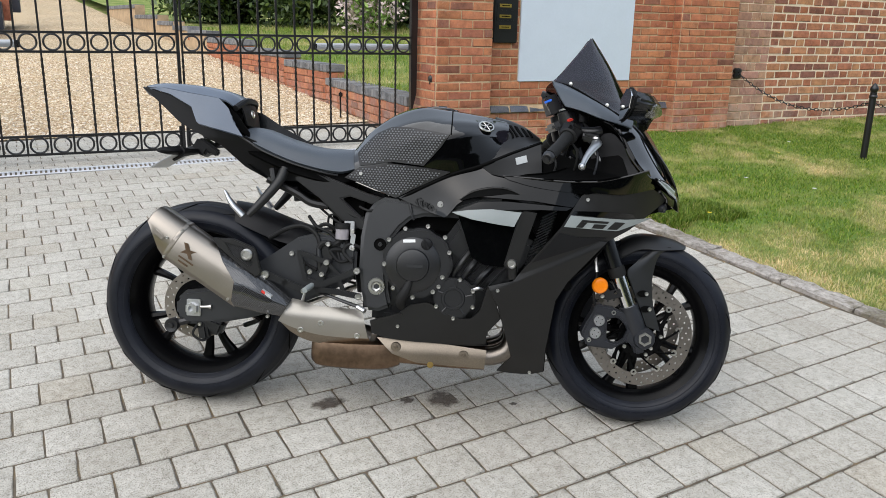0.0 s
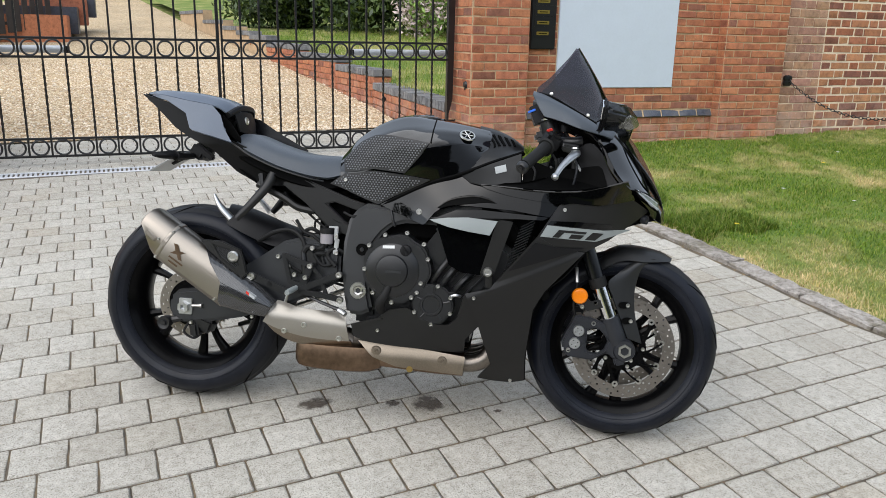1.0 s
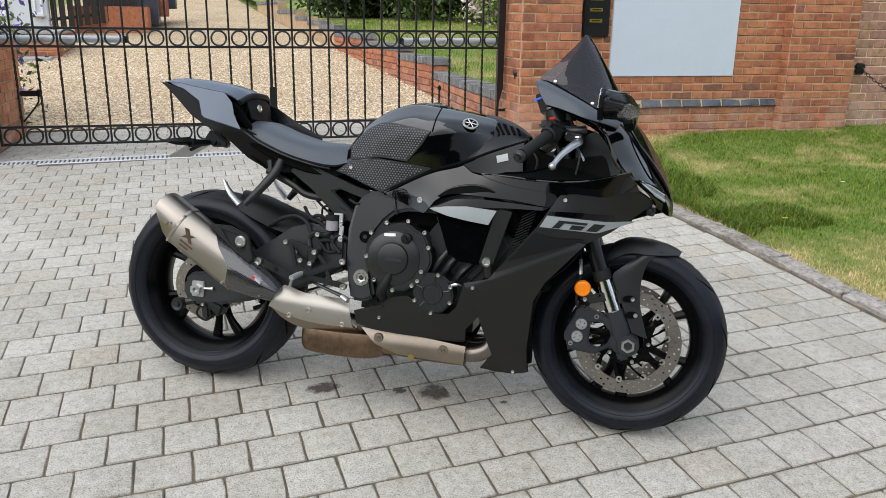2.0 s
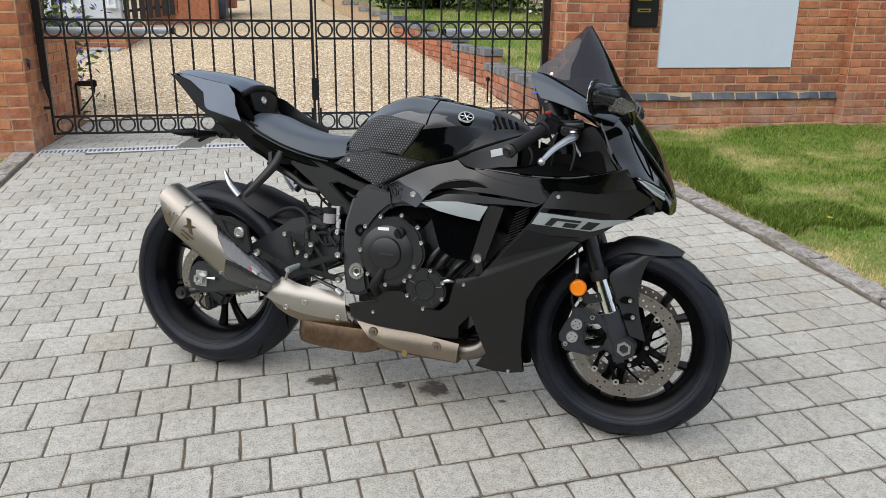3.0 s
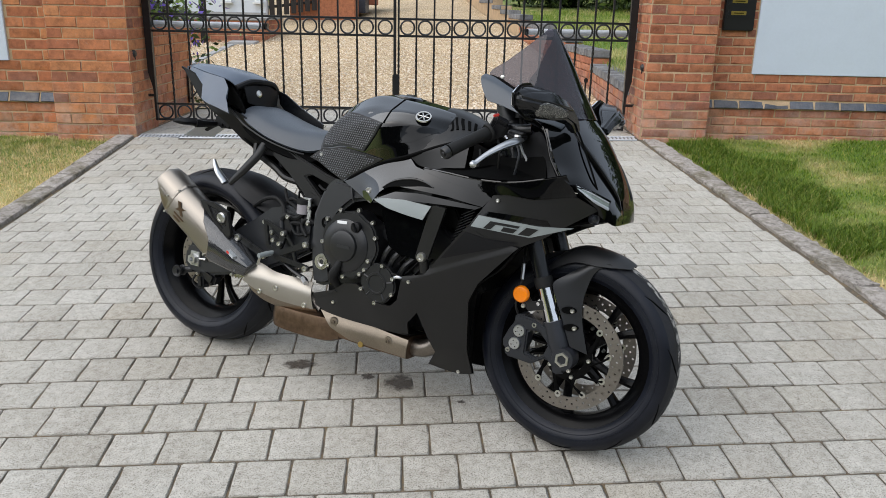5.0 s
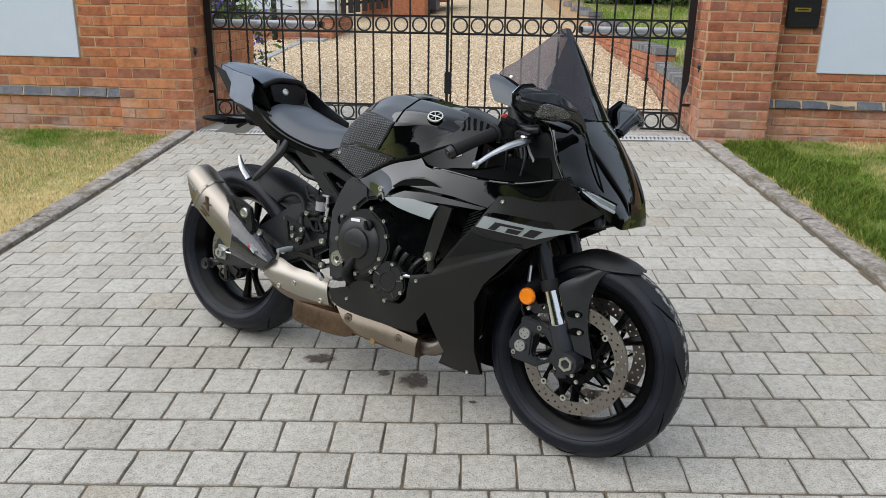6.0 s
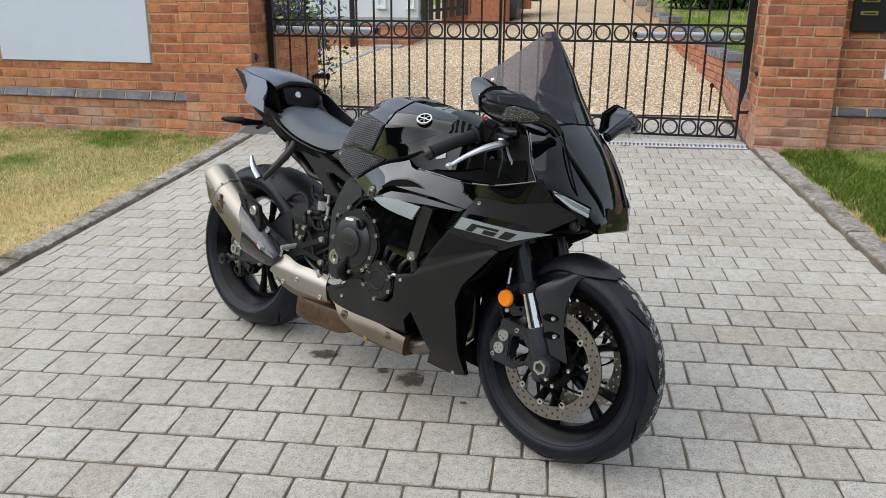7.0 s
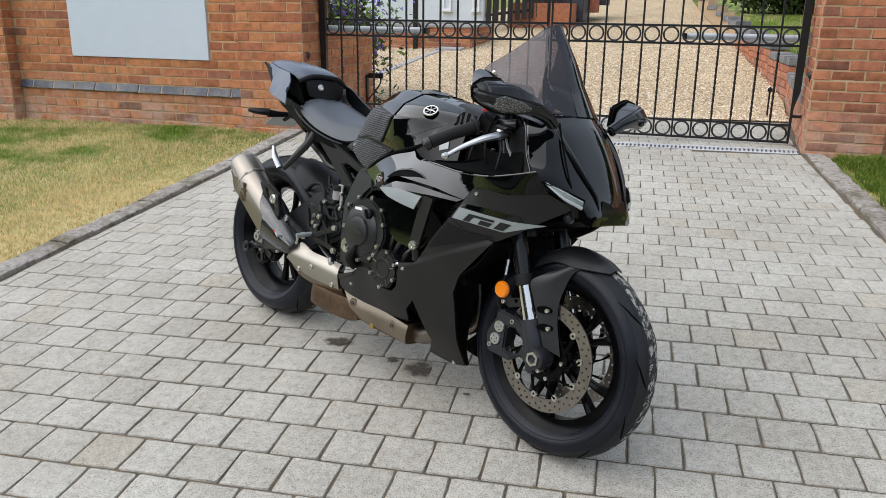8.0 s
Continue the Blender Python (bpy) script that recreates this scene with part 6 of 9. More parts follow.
part("rear_hugger", loft([
    [(0.105, -0.085, 0.590), (0.10, -0.06, 0.625), (0.09, 0.0, 0.650), (0.10, 0.06, 0.625), (0.105, 0.085, 0.590)],
    [(0.17, -0.10, 0.565), (0.165, -0.07, 0.615), (0.16, 0.0, 0.640), (0.165, 0.07, 0.615), (0.17, 0.10, 0.565)],
    [(0.26, -0.105, 0.535), (0.26, -0.07, 0.585), (0.26, 0.0, 0.605), (0.26, 0.07, 0.585), (0.26, 0.105, 0.535)],
    [(0.36, -0.11, 0.52), (0.365, -0.07, 0.560), (0.37, 0.0, 0.572), (0.365, 0.07, 0.560), (0.36, 0.11, 0.52)]], 14, 13, 0.004), M["plastic"], bike, "black rear tyre hugger")
part("shock_absorber", tube([(0.47, 0.0, 0.66), (0.52, 0.0, 0.38)], 0.03, 12, 2, False), M["engine"], bike)

# -- exhaust --
def oval(cx, cy, cz, ry, rz, along, n=20, squash=3.4):
    """A rounded-rectangle ring at a centre, at right angles to the way `along` in the x-z plane."""
    d = Vector((along[0], 0, along[1])).normalized()
    up = Vector((-d.z, 0, d.x))
    pts = []
    for w in np.linspace(0, 2 * math.pi, n, endpoint=False):
        c, s = math.cos(w), math.sin(w)
        a, b = abs(c) ** (2 / squash) * (1 if c > 0 else -1), abs(s) ** (2 / squash) * (1 if s > 0 else -1)
        p = Vector((cx, cy, cz)) + up * (rz * b) + Vector((0, 1, 0)) * (ry * a)
        pts.append((p.x, p.y, p.z))
    return pts


SD, SU = Vector((0.846, 0, -0.533)), Vector((0.533, 0, 0.846))  # along the silencer to the front, and square to it
SECTION = [(-0.234, -0.036), (-0.237, 0.018), (-0.228, 0.046), (-0.202, 0.069), (-0.160, 0.073), (-0.128, 0.055), (-0.122, -0.010), (-0.132, -0.045), (-0.175, -0.053), (-0.220, -0.050)]


def can_ring(place, scale=1.0, lift=0.0, squeeze=1.0, inset=0.0):
    """One angular ring of the silencer; place(u) is how far along it lies at the height u."""
    out = []
    for y, u in SECTION:
        yy, uu = -0.180 + (y + 0.180) * scale * squeeze + inset, lift + 0.008 + (u - 0.008) * scale
        out.append(tuple(Vector((-0.10, yy, 0.56)) + SD * place(u) + SU * uu))
    return out


back = lambda u: -0.030 + 0.085 * max(0.0, (0.02 - u) / 0.07)
split = lambda u: 0.325 - 1.22 * (u + 0.05) + 0.05 * max(0.0, 1 - abs(u - 0.012) / 0.05)
muffler = part("muffler", facet([can_ring(lambda u: back(u) + 0.004, 0.66), can_ring(back, 0.80), can_ring(lambda u: back(u) + 0.004, 0.93), can_ring(lambda u: back(u) + 0.020, 0.99), can_ring(lambda u: 0.070, 1.0), can_ring(split, 1.0), can_ring(lambda u: split(u) + 0.002, 0.94)], 0.004, 2), M["titan"], bike, "brushed titanium silencer with a carbon shield")
part("end_strap", facet([can_ring(lambda u: 0.066, 0.99), can_ring(lambda u: 0.066, 1.03), can_ring(lambda u: 0.080, 1.03), can_ring(lambda u: 0.080, 0.99)], 0.0015, 1), M["titan"], muffler)
part("end_flute", facet([[tuple(Vector((-0.10, y, 0.56)) + SD * a + SU * u) for a, u in ring] for y, ring in ((-0.232, ((0.002, -0.004), (0.046, -0.008), (0.050, 0.012), (0.004, 0.020))), (-0.2395, ((0.008, 0.000), (0.042, -0.004), (0.045, 0.009), (0.010, 0.015))))], 0.002), M["titan"], muffler)
part("outlet", facet([can_ring(lambda u: back(u) + 0.002, 0.60), can_ring(lambda u: back(u) + 0.030, 0.56)], 0), M["dark"], muffler)
for a, u in ((0.074, 0.052), (0.074, -0.040), (0.052, 0.012), (0.30, -0.036)):
    q_ = Vector((-0.10, 0, 0.56)) + SD * a + SU * u
    part("rivet", cap_bolt(q_.x, -0.2385 if u < 0.04 else -0.224, q_.z, 0.0042, -1, 0.003), M["steel"], muffler)


def can_mark(name, pts, mat, label=""):
    """A thin mark on the flat outer side of the silencer, from (along, up)."""
    q_ = [Vector((-0.10, 0, 0.56)) + SD * a + SU * u for a, u in pts]
    return part(name, plate([(v.x, v.z) for v in q_], -0.2383, -0.2365), mat, muffler, label)


can_mark("maker_mark", [(0.100, 0.030), (0.112, 0.034), (0.128, 0.020), (0.146, 0.026), (0.136, 0.012), (0.150, -0.002), (0.138, -0.004), (0.126, 0.006), (0.106, -0.002), (0.116, 0.014)], M["burnt"], "dark angular emblem")
for i in range(2):
    can_mark("lettering_bar", [(0.108 + 0.006 * i, -0.010 - 0.012 * i), (0.160 - 0.012 * i, -0.010 - 0.012 * i), (0.160 - 0.012 * i, -0.015 - 0.012 * i), (0.108 + 0.006 * i, -0.015 - 0.012 * i)], M["burnt"])
tip = lambda u: 0.452
shield = part("carbon_shield", facet([can_ring(lambda u: split(u) - 0.003, 0.94), can_ring(lambda u: split(u) - 0.002, 0.995), can_ring(lambda u: 0.5 * split(u) + 0.175, 0.95, 0.004), can_ring(lambda u: 0.15 * split(u) + 0.355, 0.70, 0.014, 1.0, -0.004), can_ring(tip, 0.47, 0.021, 0.95, -0.006), can_ring(lambda u: 0.455, 0.40, 0.021, 0.95, -0.006)], 0.004, 2), M["carbon"], muffler, "glossy carbon fibre heat shield")
part("silencer_bracket", plate([(0.072, 0.548), (0.140, 0.548), (0.205, 0.524), (0.226, 0.452), (0.212, 0.436), (0.160, 0.470), (0.095, 0.520)], -0.212, -0.196, [[(0.118, 0.534), (0.170, 0.524), (0.200, 0.476), (0.188, 0.466), (0.140, 0.500)]], bevel=0.003), M["matt"], muffler)
part("bracket_web", plate([(0.110, 0.536), (0.175, 0.528), (0.206, 0.470), (0.188, 0.460), (0.135, 0.498)], -0.206, -0.200), M["carbon"], muffler)
part("bracket_bolt", turned([(0.0, 0.006), (0.009, 0.006), (0.010, 0.009), (0.014, 0.009), (0.018, 0.004), (0.018, -0.004), (0.0, -0.004)], (0.181, -0.214, 0.503), 20, (0, -1, 0), loop=False), M["steel"], muffler, "large steel bolt")
part("shield_badge", plate([(0.236, 0.4045), (0.264, 0.3865), (0.262, 0.3785), (0.234, 0.3965)], -0.2365, -0.216), M["label"], muffler, "small white and red badge")
part("badge_spot", plate([(0.236, 0.4045), (0.246, 0.3980), (0.244, 0.3900), (0.234, 0.3965)], -0.2372, -0.230), M["red"], muffler)
part("shield_bolt", cap_bolt(0.252, -0.221, 0.322, 0.0055), M["steel"], muffler)
HS = lambda x, z: 0.196 - 0.15 * (x - 0.28) - 13.0 * max(0.0, z - (0.322 - 0.09 * (x - 0.30))) ** 2 - 5.0 * max(0.0, 0.285 - z) ** 2
hs = part("link_pipe_shield", skin([(0.312, 0.370), (0.335, 0.366), (0.39, 0.352), (0.46, 0.347), (0.528, 0.342)], [(0.278, 0.305), (0.33, 0.283), (0.40, 0.265), (0.47, 0.258), (0.548, 0.256)], HS, 22, 10, 0.006, bend=True), M["shield"], bike, "bright steel link pipe heat shield")
part("shield_lip", skin([(0.278, 0.305), (0.33, 0.283), (0.40, 0.265), (0.47, 0.258), (0.548, 0.256)], [(0.312, 0.272), (0.36, 0.243), (0.43, 0.228), (0.50, 0.230), (0.552, 0.245)], lambda x, z: HS(x, z) - 0.01 - 0.2 * max(0, 0.26 - z), 22, 5, 0.006, bend=True), M["bronze"], hs)
for x, z, y in ((0.405, 0.301, 0.1733), (0.345, 0.279, 0.1823), (0.515, 0.264, 0.1568)):
    part("shield_bolt", cap_bolt(x, -y - 0.002, z, 0.009, -1, 0.005), M["steel"], hs, "bright bolt")
part("link_pipe", tube([(0.31, -0.15, 0.322), (0.36, -0.14, 0.305), (0.44, -0.12, 0.28), (0.54, -0.09, 0.245)], [0.026, 0.032, 0.036, 0.04], 16), M["header"], bike)
part("catalyst_box", loft([oval(0.372, -0.08, 0.205, 0.055, 0.030, (1, 0), squash=7), oval(0.40, -0.08, 0.200, 0.072, 0.042, (1, -0.05), squash=7), oval(0.50, -0.08, 0.198, 0.075, 0.045, (1, 0), squash=7), oval(0.60, -0.08, 0.202, 0.074, 0.044, (1, 0.05), squash=7), oval(0.645, -0.08, 0.208, 0.06, 0.036, (1, 0.1), squash=7)], 22, 24, closed=True, cap=True), M["burnt"], bike, "heat-browned catalyst box")
part("mid_pipe", loft([oval(0.62, -0.08, 0.212, 0.056, 0.034, (1, 0), squash=7), oval(0.70, -0.085, 0.212, 0.062, 0.034, (1, 0), squash=7), oval(0.80, -0.088, 0.211, 0.064, 0.036, (1, 0), squash=7), oval(0.912, -0.09, 0.212, 0.062, 0.036, (1, 0), squash=7)], 16, 24, closed=True, cap=True), M["burnt"], bike)
ms = part("mid_pipe_shield", skin([(0.575, 0.262), (0.70, 0.256), (0.80, 0.252), (0.916, 0.242)], [(0.625, 0.215), (0.70, 0.190), (0.80, 0.186), (0.912, 0.183)], lambda x, z: 0.150 + 0.006 * math.sin((z - 0.18) / 0.07 * math.pi), 20, 8, 0.004), M["bronze"], bike, "warm-tinted steel pipe shield")
for x, z in ((0.636, 0.236), (0.846, 0.222)):
    part("shield_bolt", joined(turned([(0.0, 0.002), (0.014, 0.001), (0.016, -0.002), (0.0, -0.002)], (x, -0.156, z), 18, (0, -1, 0), loop=False), cap_bolt(x, -0.157, z, 0.007)), M["bronze"], ms, "small bolt in a pressed dimple")
part("sensor_boss", turned([(0.0, 0.012), (0.010, 0.012), (0.011, 0.0), (0.0, 0.0)], (0.745, -0.142, 0.186), 12, (0, -1, 0), loop=False), M["gold"], ms)
for y, r in ((-0.098, 0.028), (-0.036, 0.021), (0.030, 0.021), (0.090, 0.021)):
    part("header_pipe", tube([(0.88, y * 0.9 - 0.01, 0.210), (0.94, y, 0.212), (0.985, y, 0.240), (0.995, y, 0.30), (0.97, y, 0.40), (0.93, y, 0.47)], r, 14), M["header"], bike, "steel exhaust header pipe")

# -- bodywork --
UPPER = [(0.62, 0.7, 0.165), (0.7, 0.735, 0.185), (0.73, 0.66, 0.2), (0.795, 0.665, 0.234), (0.78, 0.775, 0.19), (0.864, 0.805, 0.185), (0.9, 0.72, 0.236), (0.99, 0.68, 0.241), (1.03, 0.755, 0.224), (1.163, 0.738, 0.221), (1.11, 0.645, 0.238), (1.2, 0.775, 0.226), (1.29, 0.795, 0.212), (1.357, 0.815, 0.192), (1.32, 0.66, 0.185), (1.28, 0.72, 0.207), (1.37, 0.7, 0.165), (1.43, 0.73, 0.12)]  # x, z, half width
LOWER = [(0.934, 0.445, 0.219), (0.97, 0.523, 0.229), (1.045, 0.57, 0.238), (1.2, 0.56, 0.196), (1.13, 0.47, 0.19), (1.08, 0.36, 0.155), (1.07, 0.25, 0.115), (1.07, 0.157, 0.055), (0.958, 0.16, 0.065), (0.99, 0.22, 0.11), (0.98, 0.33, 0.165), (0.55, 0.312, 0.163), (0.644, 0.306, 0.176), (0.6, 0.262, 0.16), (0.78, 0.257, 0.16), (0.8, 0.33, 0.192), (0.91, 0.26, 0.15), (0.91, 0.38, 0.2), (0.73, 0.385, 0.19)]
BODY = field(UPPER + LOWER)
for s in (-1, 1):
    # gloss upper side cowl with its swept air slot
    cowl = part("side_cowl", skin([(0.622, 0.697), (0.70, 0.737), (0.785, 0.777), (0.864, 0.803), (0.90, 0.779), (0.945, 0.772), (1.03, 0.752)], [(0.640, 0.690), (0.722, 0.660), (0.768, 0.648), (0.800, 0.690), (0.835, 0.716), (0.90, 0.716), (1.03, 0.712)], BODY, 40, 12, 0.005, s), M["gloss"], bike, "gloss black side cowl")
    part("cowl_tail", skin([(1.03, 0.752), (1.10, 0.745), (1.165, 0.738)], [(1.03, 0.712), (1.09, 0.705), (1.138, 0.700)], BODY, 16, 8, 0.005, s), M["gloss"], cowl)
    part("slot_wing", skin([(0.80, 0.672), (0.86, 0.700), (0.94, 0.707), (1.04, 0.703), (1.135, 0.699)], [(0.786, 0.668), (0.86, 0.678), (0.94, 0.683), (1.03, 0.688), (1.12, 0.690)], lambda x, z: BODY(x, z) + 0.002, 26, 7, 0.005, s), M["gloss"], cowl)
    # Slot drawn as a near-black sheet, its inner shade put in as colour.
    part("air_slot", skin([(0.808, 0.704), (0.845, 0.728), (0.906, 0.742), (0.950, 0.739), (0.977, 0.730)], [(0.812, 0.702), (0.847, 0.713), (0.906, 0.723), (0.945, 0.729), (0.976, 0.729)], lambda x, z: BODY(x, z) + 0.002, 24, 4, 0.002, s, True), M["dark"], cowl)
    part("slot_lip", tube([(x, s * (BODY(x, z) + 0.0025), z) for x, z in ((0.806, 0.704), (0.845, 0.730), (0.906, 0.7445), (0.950, 0.741), (0.980, 0.730))], [0.001, 0.0032, 0.0036, 0.003, 0.001], 8), M["gloss"], cowl)
    part("cowl_bolt", cap_bolt(0.750, s * (BODY(0.750, 0.686) - 0.0005), 0.686, 0.0095, s), M["steel"], cowl)
    part("silver_blade", skin([(0.786, 0.667), (0.835, 0.677), (0.900, 0.683), (0.988, 0.678)], [(0.800, 0.662), (0.846, 0.650), (0.910, 0.641), (0.968, 0.635)], lambda x, z: BODY(x, z) + 0.0065, 22, 7, 0.004, s), M["silver"], cowl, "silver-grey decal stripe")
    inf = part("side_infill", skin([(0.806, 0.656), (0.88, 0.647), (0.980, 0.636)], [(0.852, 0.535), (0.890, 0.516), (0.948, 0.512)], lambda x, z: 0.228 - 0.01 * (x - 0.82), 18, 10, 0.005, s), M["gloss"], bike, "gloss black infill panel")
    part("infill_edge", tube([(0.806, s * 0.20, 0.640), (0.83, s * 0.205, 0.60), (0.862, s * 0.20, 0.535)], 0.004, 6), M["frame"], inf)
    strut = part("fairing_strut", skin([(0.985, 0.676), (1.000, 0.682), (1.033, 0.678)], [(0.947, 0.520), (0.962, 0.506), (0.989, 0.520)], lambda x, z: 0.244 - 0.012 * (0.68 - z) / 0.17, 10, 14, 0.012, s), M["matt"], bike, "matt black fairing strut")
    part("strut_bolt", turned([(0.0, 0.004), (0.006, 0.004), (0.007, 0.009), (0.012, 0.009), (0.0155, 0.002), (0.0155, -0.004), (0.0, -0.004)], (0.970, s * 0.234, 0.524), 20, (0, s, 0), loop=False), M["steel"], strut, "large bright bolt")
    part("strut_foot", tube([(0.972, s * 0.222, 0.515), (0.975, s * 0.215, 0.480)], 0.014, 10, 2, False), M["matt"], strut)
    # matt side fairing from the nose down to the belly
    fair = part("side_fairing", skin([(1.163, 0.738), (1.19, 0.745), (1.278, 0.742), (1.36, 0.762), (1.385, 0.764), (1.435, 0.735)], [(1.108, 0.643), (1.17, 0.61), (1.25, 0.602), (1.315, 0.640), (1.345, 0.664), (1.427, 0.727)], BODY, 30, 16, 0.005, s), M["matt"], bike, "matt black side fairing")
    step_ = lambda x, z: BODY(x, z) + 0.002 + 0.008 * max(0.0, min(1.0, ((0.475 + 0.47 * (x - 0.96)) - z + 0.004) / 0.022))
    part("lower_panel", skin([(1.108, 0.643), (1.17, 0.61), (1.25, 0.602)], [(0.975, 0.470), (1.06, 0.485), (1.140, 0.473)], step_, 26, 44, 0.005, s), M["matt"], fair)
    part("leg_panel", skin([(0.906, 0.453), (0.975, 0.472), (1.06, 0.487), (1.142, 0.475)], [(0.938, 0.391), (1.0, 0.40), (1.06, 0.400), (1.112, 0.414)], step_, 20, 14, 0.005, s), M["matt"], fair)
    part("shin_panel", skin([(0.938, 0.391), (1.0, 0.40), (1.06, 0.400), (1.112, 0.414)], [(0.995, 0.218), (1.03, 0.24), (1.07, 0.246), (1.100, 0.250)], lambda x, z: BODY(x, z) + 0.010, 14, 16, 0.005, s), M["matt"], fair)
    part("foot_panel", skin([(0.995, 0.218), (1.03, 0.24), (1.07, 0.246), (1.100, 0.250)], [(0.956, 0.160), (1.0, 0.153), (1.06, 0.151), (1.104, 0.162)], lambda x, z: BODY(x, z) + 0.010, 12, 10, 0.005, s), M["matt"], fair)
    rim_ = [(1.250, 0.602), (1.200, 0.530), (1.142, 0.475), (1.112, 0.414), (1.106, 0.350), (1.100, 0.250), (1.104, 0.162)]
    # Coloured near-black so that the recess behind the front edge looks shaded.
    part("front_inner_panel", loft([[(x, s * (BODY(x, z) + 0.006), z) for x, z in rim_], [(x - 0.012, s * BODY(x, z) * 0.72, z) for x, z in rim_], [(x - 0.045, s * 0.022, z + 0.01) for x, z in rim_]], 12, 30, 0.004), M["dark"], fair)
    part("inner_bolt", turned([(0.0, 0.004), (0.005, 0.004), (0.006, 0.0), (0.0, -0.002)], (1.070, s * 0.085, 0.255), 10, (1, s * 0.3, 0), loop=False), M["steel"], fair)
    for x, z in ((1.180, 0.725), (0.934, 0.442), (1.060, 0.160)):
        part("fairing_bolt", cap_bolt(x, s * (BODY(x, z) + (0.011 if z < 0.6 else 0.001)), z, 0.0058, s, 0.004), M["steel"], fair)
    up = lambda x, z: BODY(x, z) + 0.0022
    part("gloss_patch", skin([(1.142, 0.690), (1.22, 0.692), (1.32, 0.690)], [(1.134, 0.679), (1.22, 0.676), (1.33, 0.676)], up, 18, 4, 0.002, s), M["gloss"], fair)
    part("silver_stripe", skin([(1.133, 0.677), (1.20, 0.674), (1.30, 0.671), (1.385, 0.678)], [(1.115, 0.643), (1.20, 0.639), (1.278, 0.636), (1.378, 0.675)], up, 30, 5, 0.002, s), M["silver"], fair, "silver-grey decal stripe")
    over = lambda x, z: BODY(x, z) + 0.0036
    for t_, b_ in (([(1.168, 0.6655), (1.250, 0.6635)], [(1.163, 0.6590), (1.246, 0.6570)]), ([(1.163, 0.6588), (1.184, 0.6583)], [(1.150, 0.6430), (1.170, 0.6425)]), ([(1.206, 0.6545), (1.244, 0.6535)], [(1.198, 0.6420), (1.232, 0.6412)]), ([(1.268, 0.6630), (1.300, 0.6620)], [(1.246, 0.6405), (1.276, 0.6400)])):
        part("emblem_block", skin(t_, b_, over, 6, 4, 0.002, s), M["matt"], fair)
    part("shade_patch", skin([(1.103, 0.625), (1.17, 0.612), (1.248, 0.614)], [(1.030, 0.532), (1.11, 0.562), (1.195, 0.592)], lambda x, z: step_(x, z) + 0.002, 16, 8, 0.002, s), M["plastic"], fair, "smooth darker patch")
    belly = part("belly_pan", skin([(0.553, 0.316), (0.642, 0.348), (0.675, 0.376), (0.729, 0.388), (0.787, 0.357), (0.825, 0.344), (0.86, 0.345), (0.885, 0.370), (0.906, 0.453), (0.936, 0.392)], [(0.560, 0.277), (0.604, 0.264), (0.66, 0.260), (0.70, 0.258), (0.776, 0.257), (0.82, 0.255), (0.86, 0.254), (0.911, 0.254), (0.913, 0.30), (0.953, 0.349)], BODY, 46, 12, 0.006, s), M["matt"], bike, "matt black belly pan")
    part("belly_lip", skin([(0.553, 0.316), (0.642, 0.348)], [(0.558, 0.300), (0.655, 0.345)], lambda x, z: BODY(x, z) + 0.004, 8, 4, 0.006, s), M["matt"], belly)
    part("belly_bolt", cap_bolt(0.640, s * (BODY(0.640, 0.306) + 0.001), 0.306, 0.0058, s, 0.004), M["steel"], belly)
part("belly_floor", loft([[(0.56, -0.155, 0.275), (0.56, 0, 0.25), (0.56, 0.155, 0.275)], [(0.75, -0.16, 0.258), (0.75, 0, 0.24), (0.75, 0.16, 0.258)], [(0.92, -0.15, 0.258), (0.92, 0, 0.24), (0.92, 0.15, 0.258)]], 8, 9, 0.004), M["dark"], bike)

# tank
TANK_REAR = [
    [(0.470, 0.0, 0.836), (0.470, 0.045, 0.834), (0.472, 0.080, 0.815), (0.476, 0.098, 0.785), (0.480, 0.106, 0.755), (0.49, 0.11, 0.735)],
    [(0.525, 0.0, 0.903), (0.525, 0.06, 0.896), (0.528, 0.104, 0.862), (0.530, 0.122, 0.805), (0.532, 0.127, 0.760), (0.54, 0.13, 0.72)],
    [(0.600, 0.0, 0.956), (0.600, 0.075, 0.946), (0.602, 0.132, 0.903), (0.604, 0.149, 0.850), (0.606, 0.149, 0.795), (0.61, 0.148, 0.70)],
    [(0.680, 0.0, 0.981), (0.680, 0.085, 0.971), (0.682, 0.152, 0.928), (0.684, 0.176, 0.885), (0.686, 0.172, 0.80), (0.69, 0.164, 0.73)],
]
TANK_FRONT = [
    [(0.770, 0.0, 0.974), (0.770, 0.095, 0.966), (0.770, 0.168, 0.930), (0.770, 0.203, 0.890), (0.772, 0.196, 0.82), (0.776, 0.187, 0.772)],
    [(0.855, 0.0, 0.964), (0.855, 0.09, 0.957), (0.855, 0.148, 0.930), (0.856, 0.180, 0.893), (0.858, 0.186, 0.845), (0.862, 0.187, 0.806)],
    [(0.945, 0.0, 0.949), (0.945, 0.065, 0.942), (0.944, 0.098, 0.922), (0.943, 0.118, 0.892), (0.940, 0.150, 0.865), (0.935, 0.168, 0.840)],
]
TANK = TANK_REAR + TANK_FRONT
mirrored = [[(x, -y, z) for x, y, z in row[::-1]] + [tuple(p) for p in row[1:]] for row in TANK]
tank = part("fuel_tank", loft(mirrored, 40, 61, 0.004, bend=False), M["gloss"], bike, "gloss black fuel tank")
tank_half = np.array([spline(row, 31, False) for row in TANK])
tank_fine = np.array([spline(tank_half[:, j], 60) for j in range(31)])


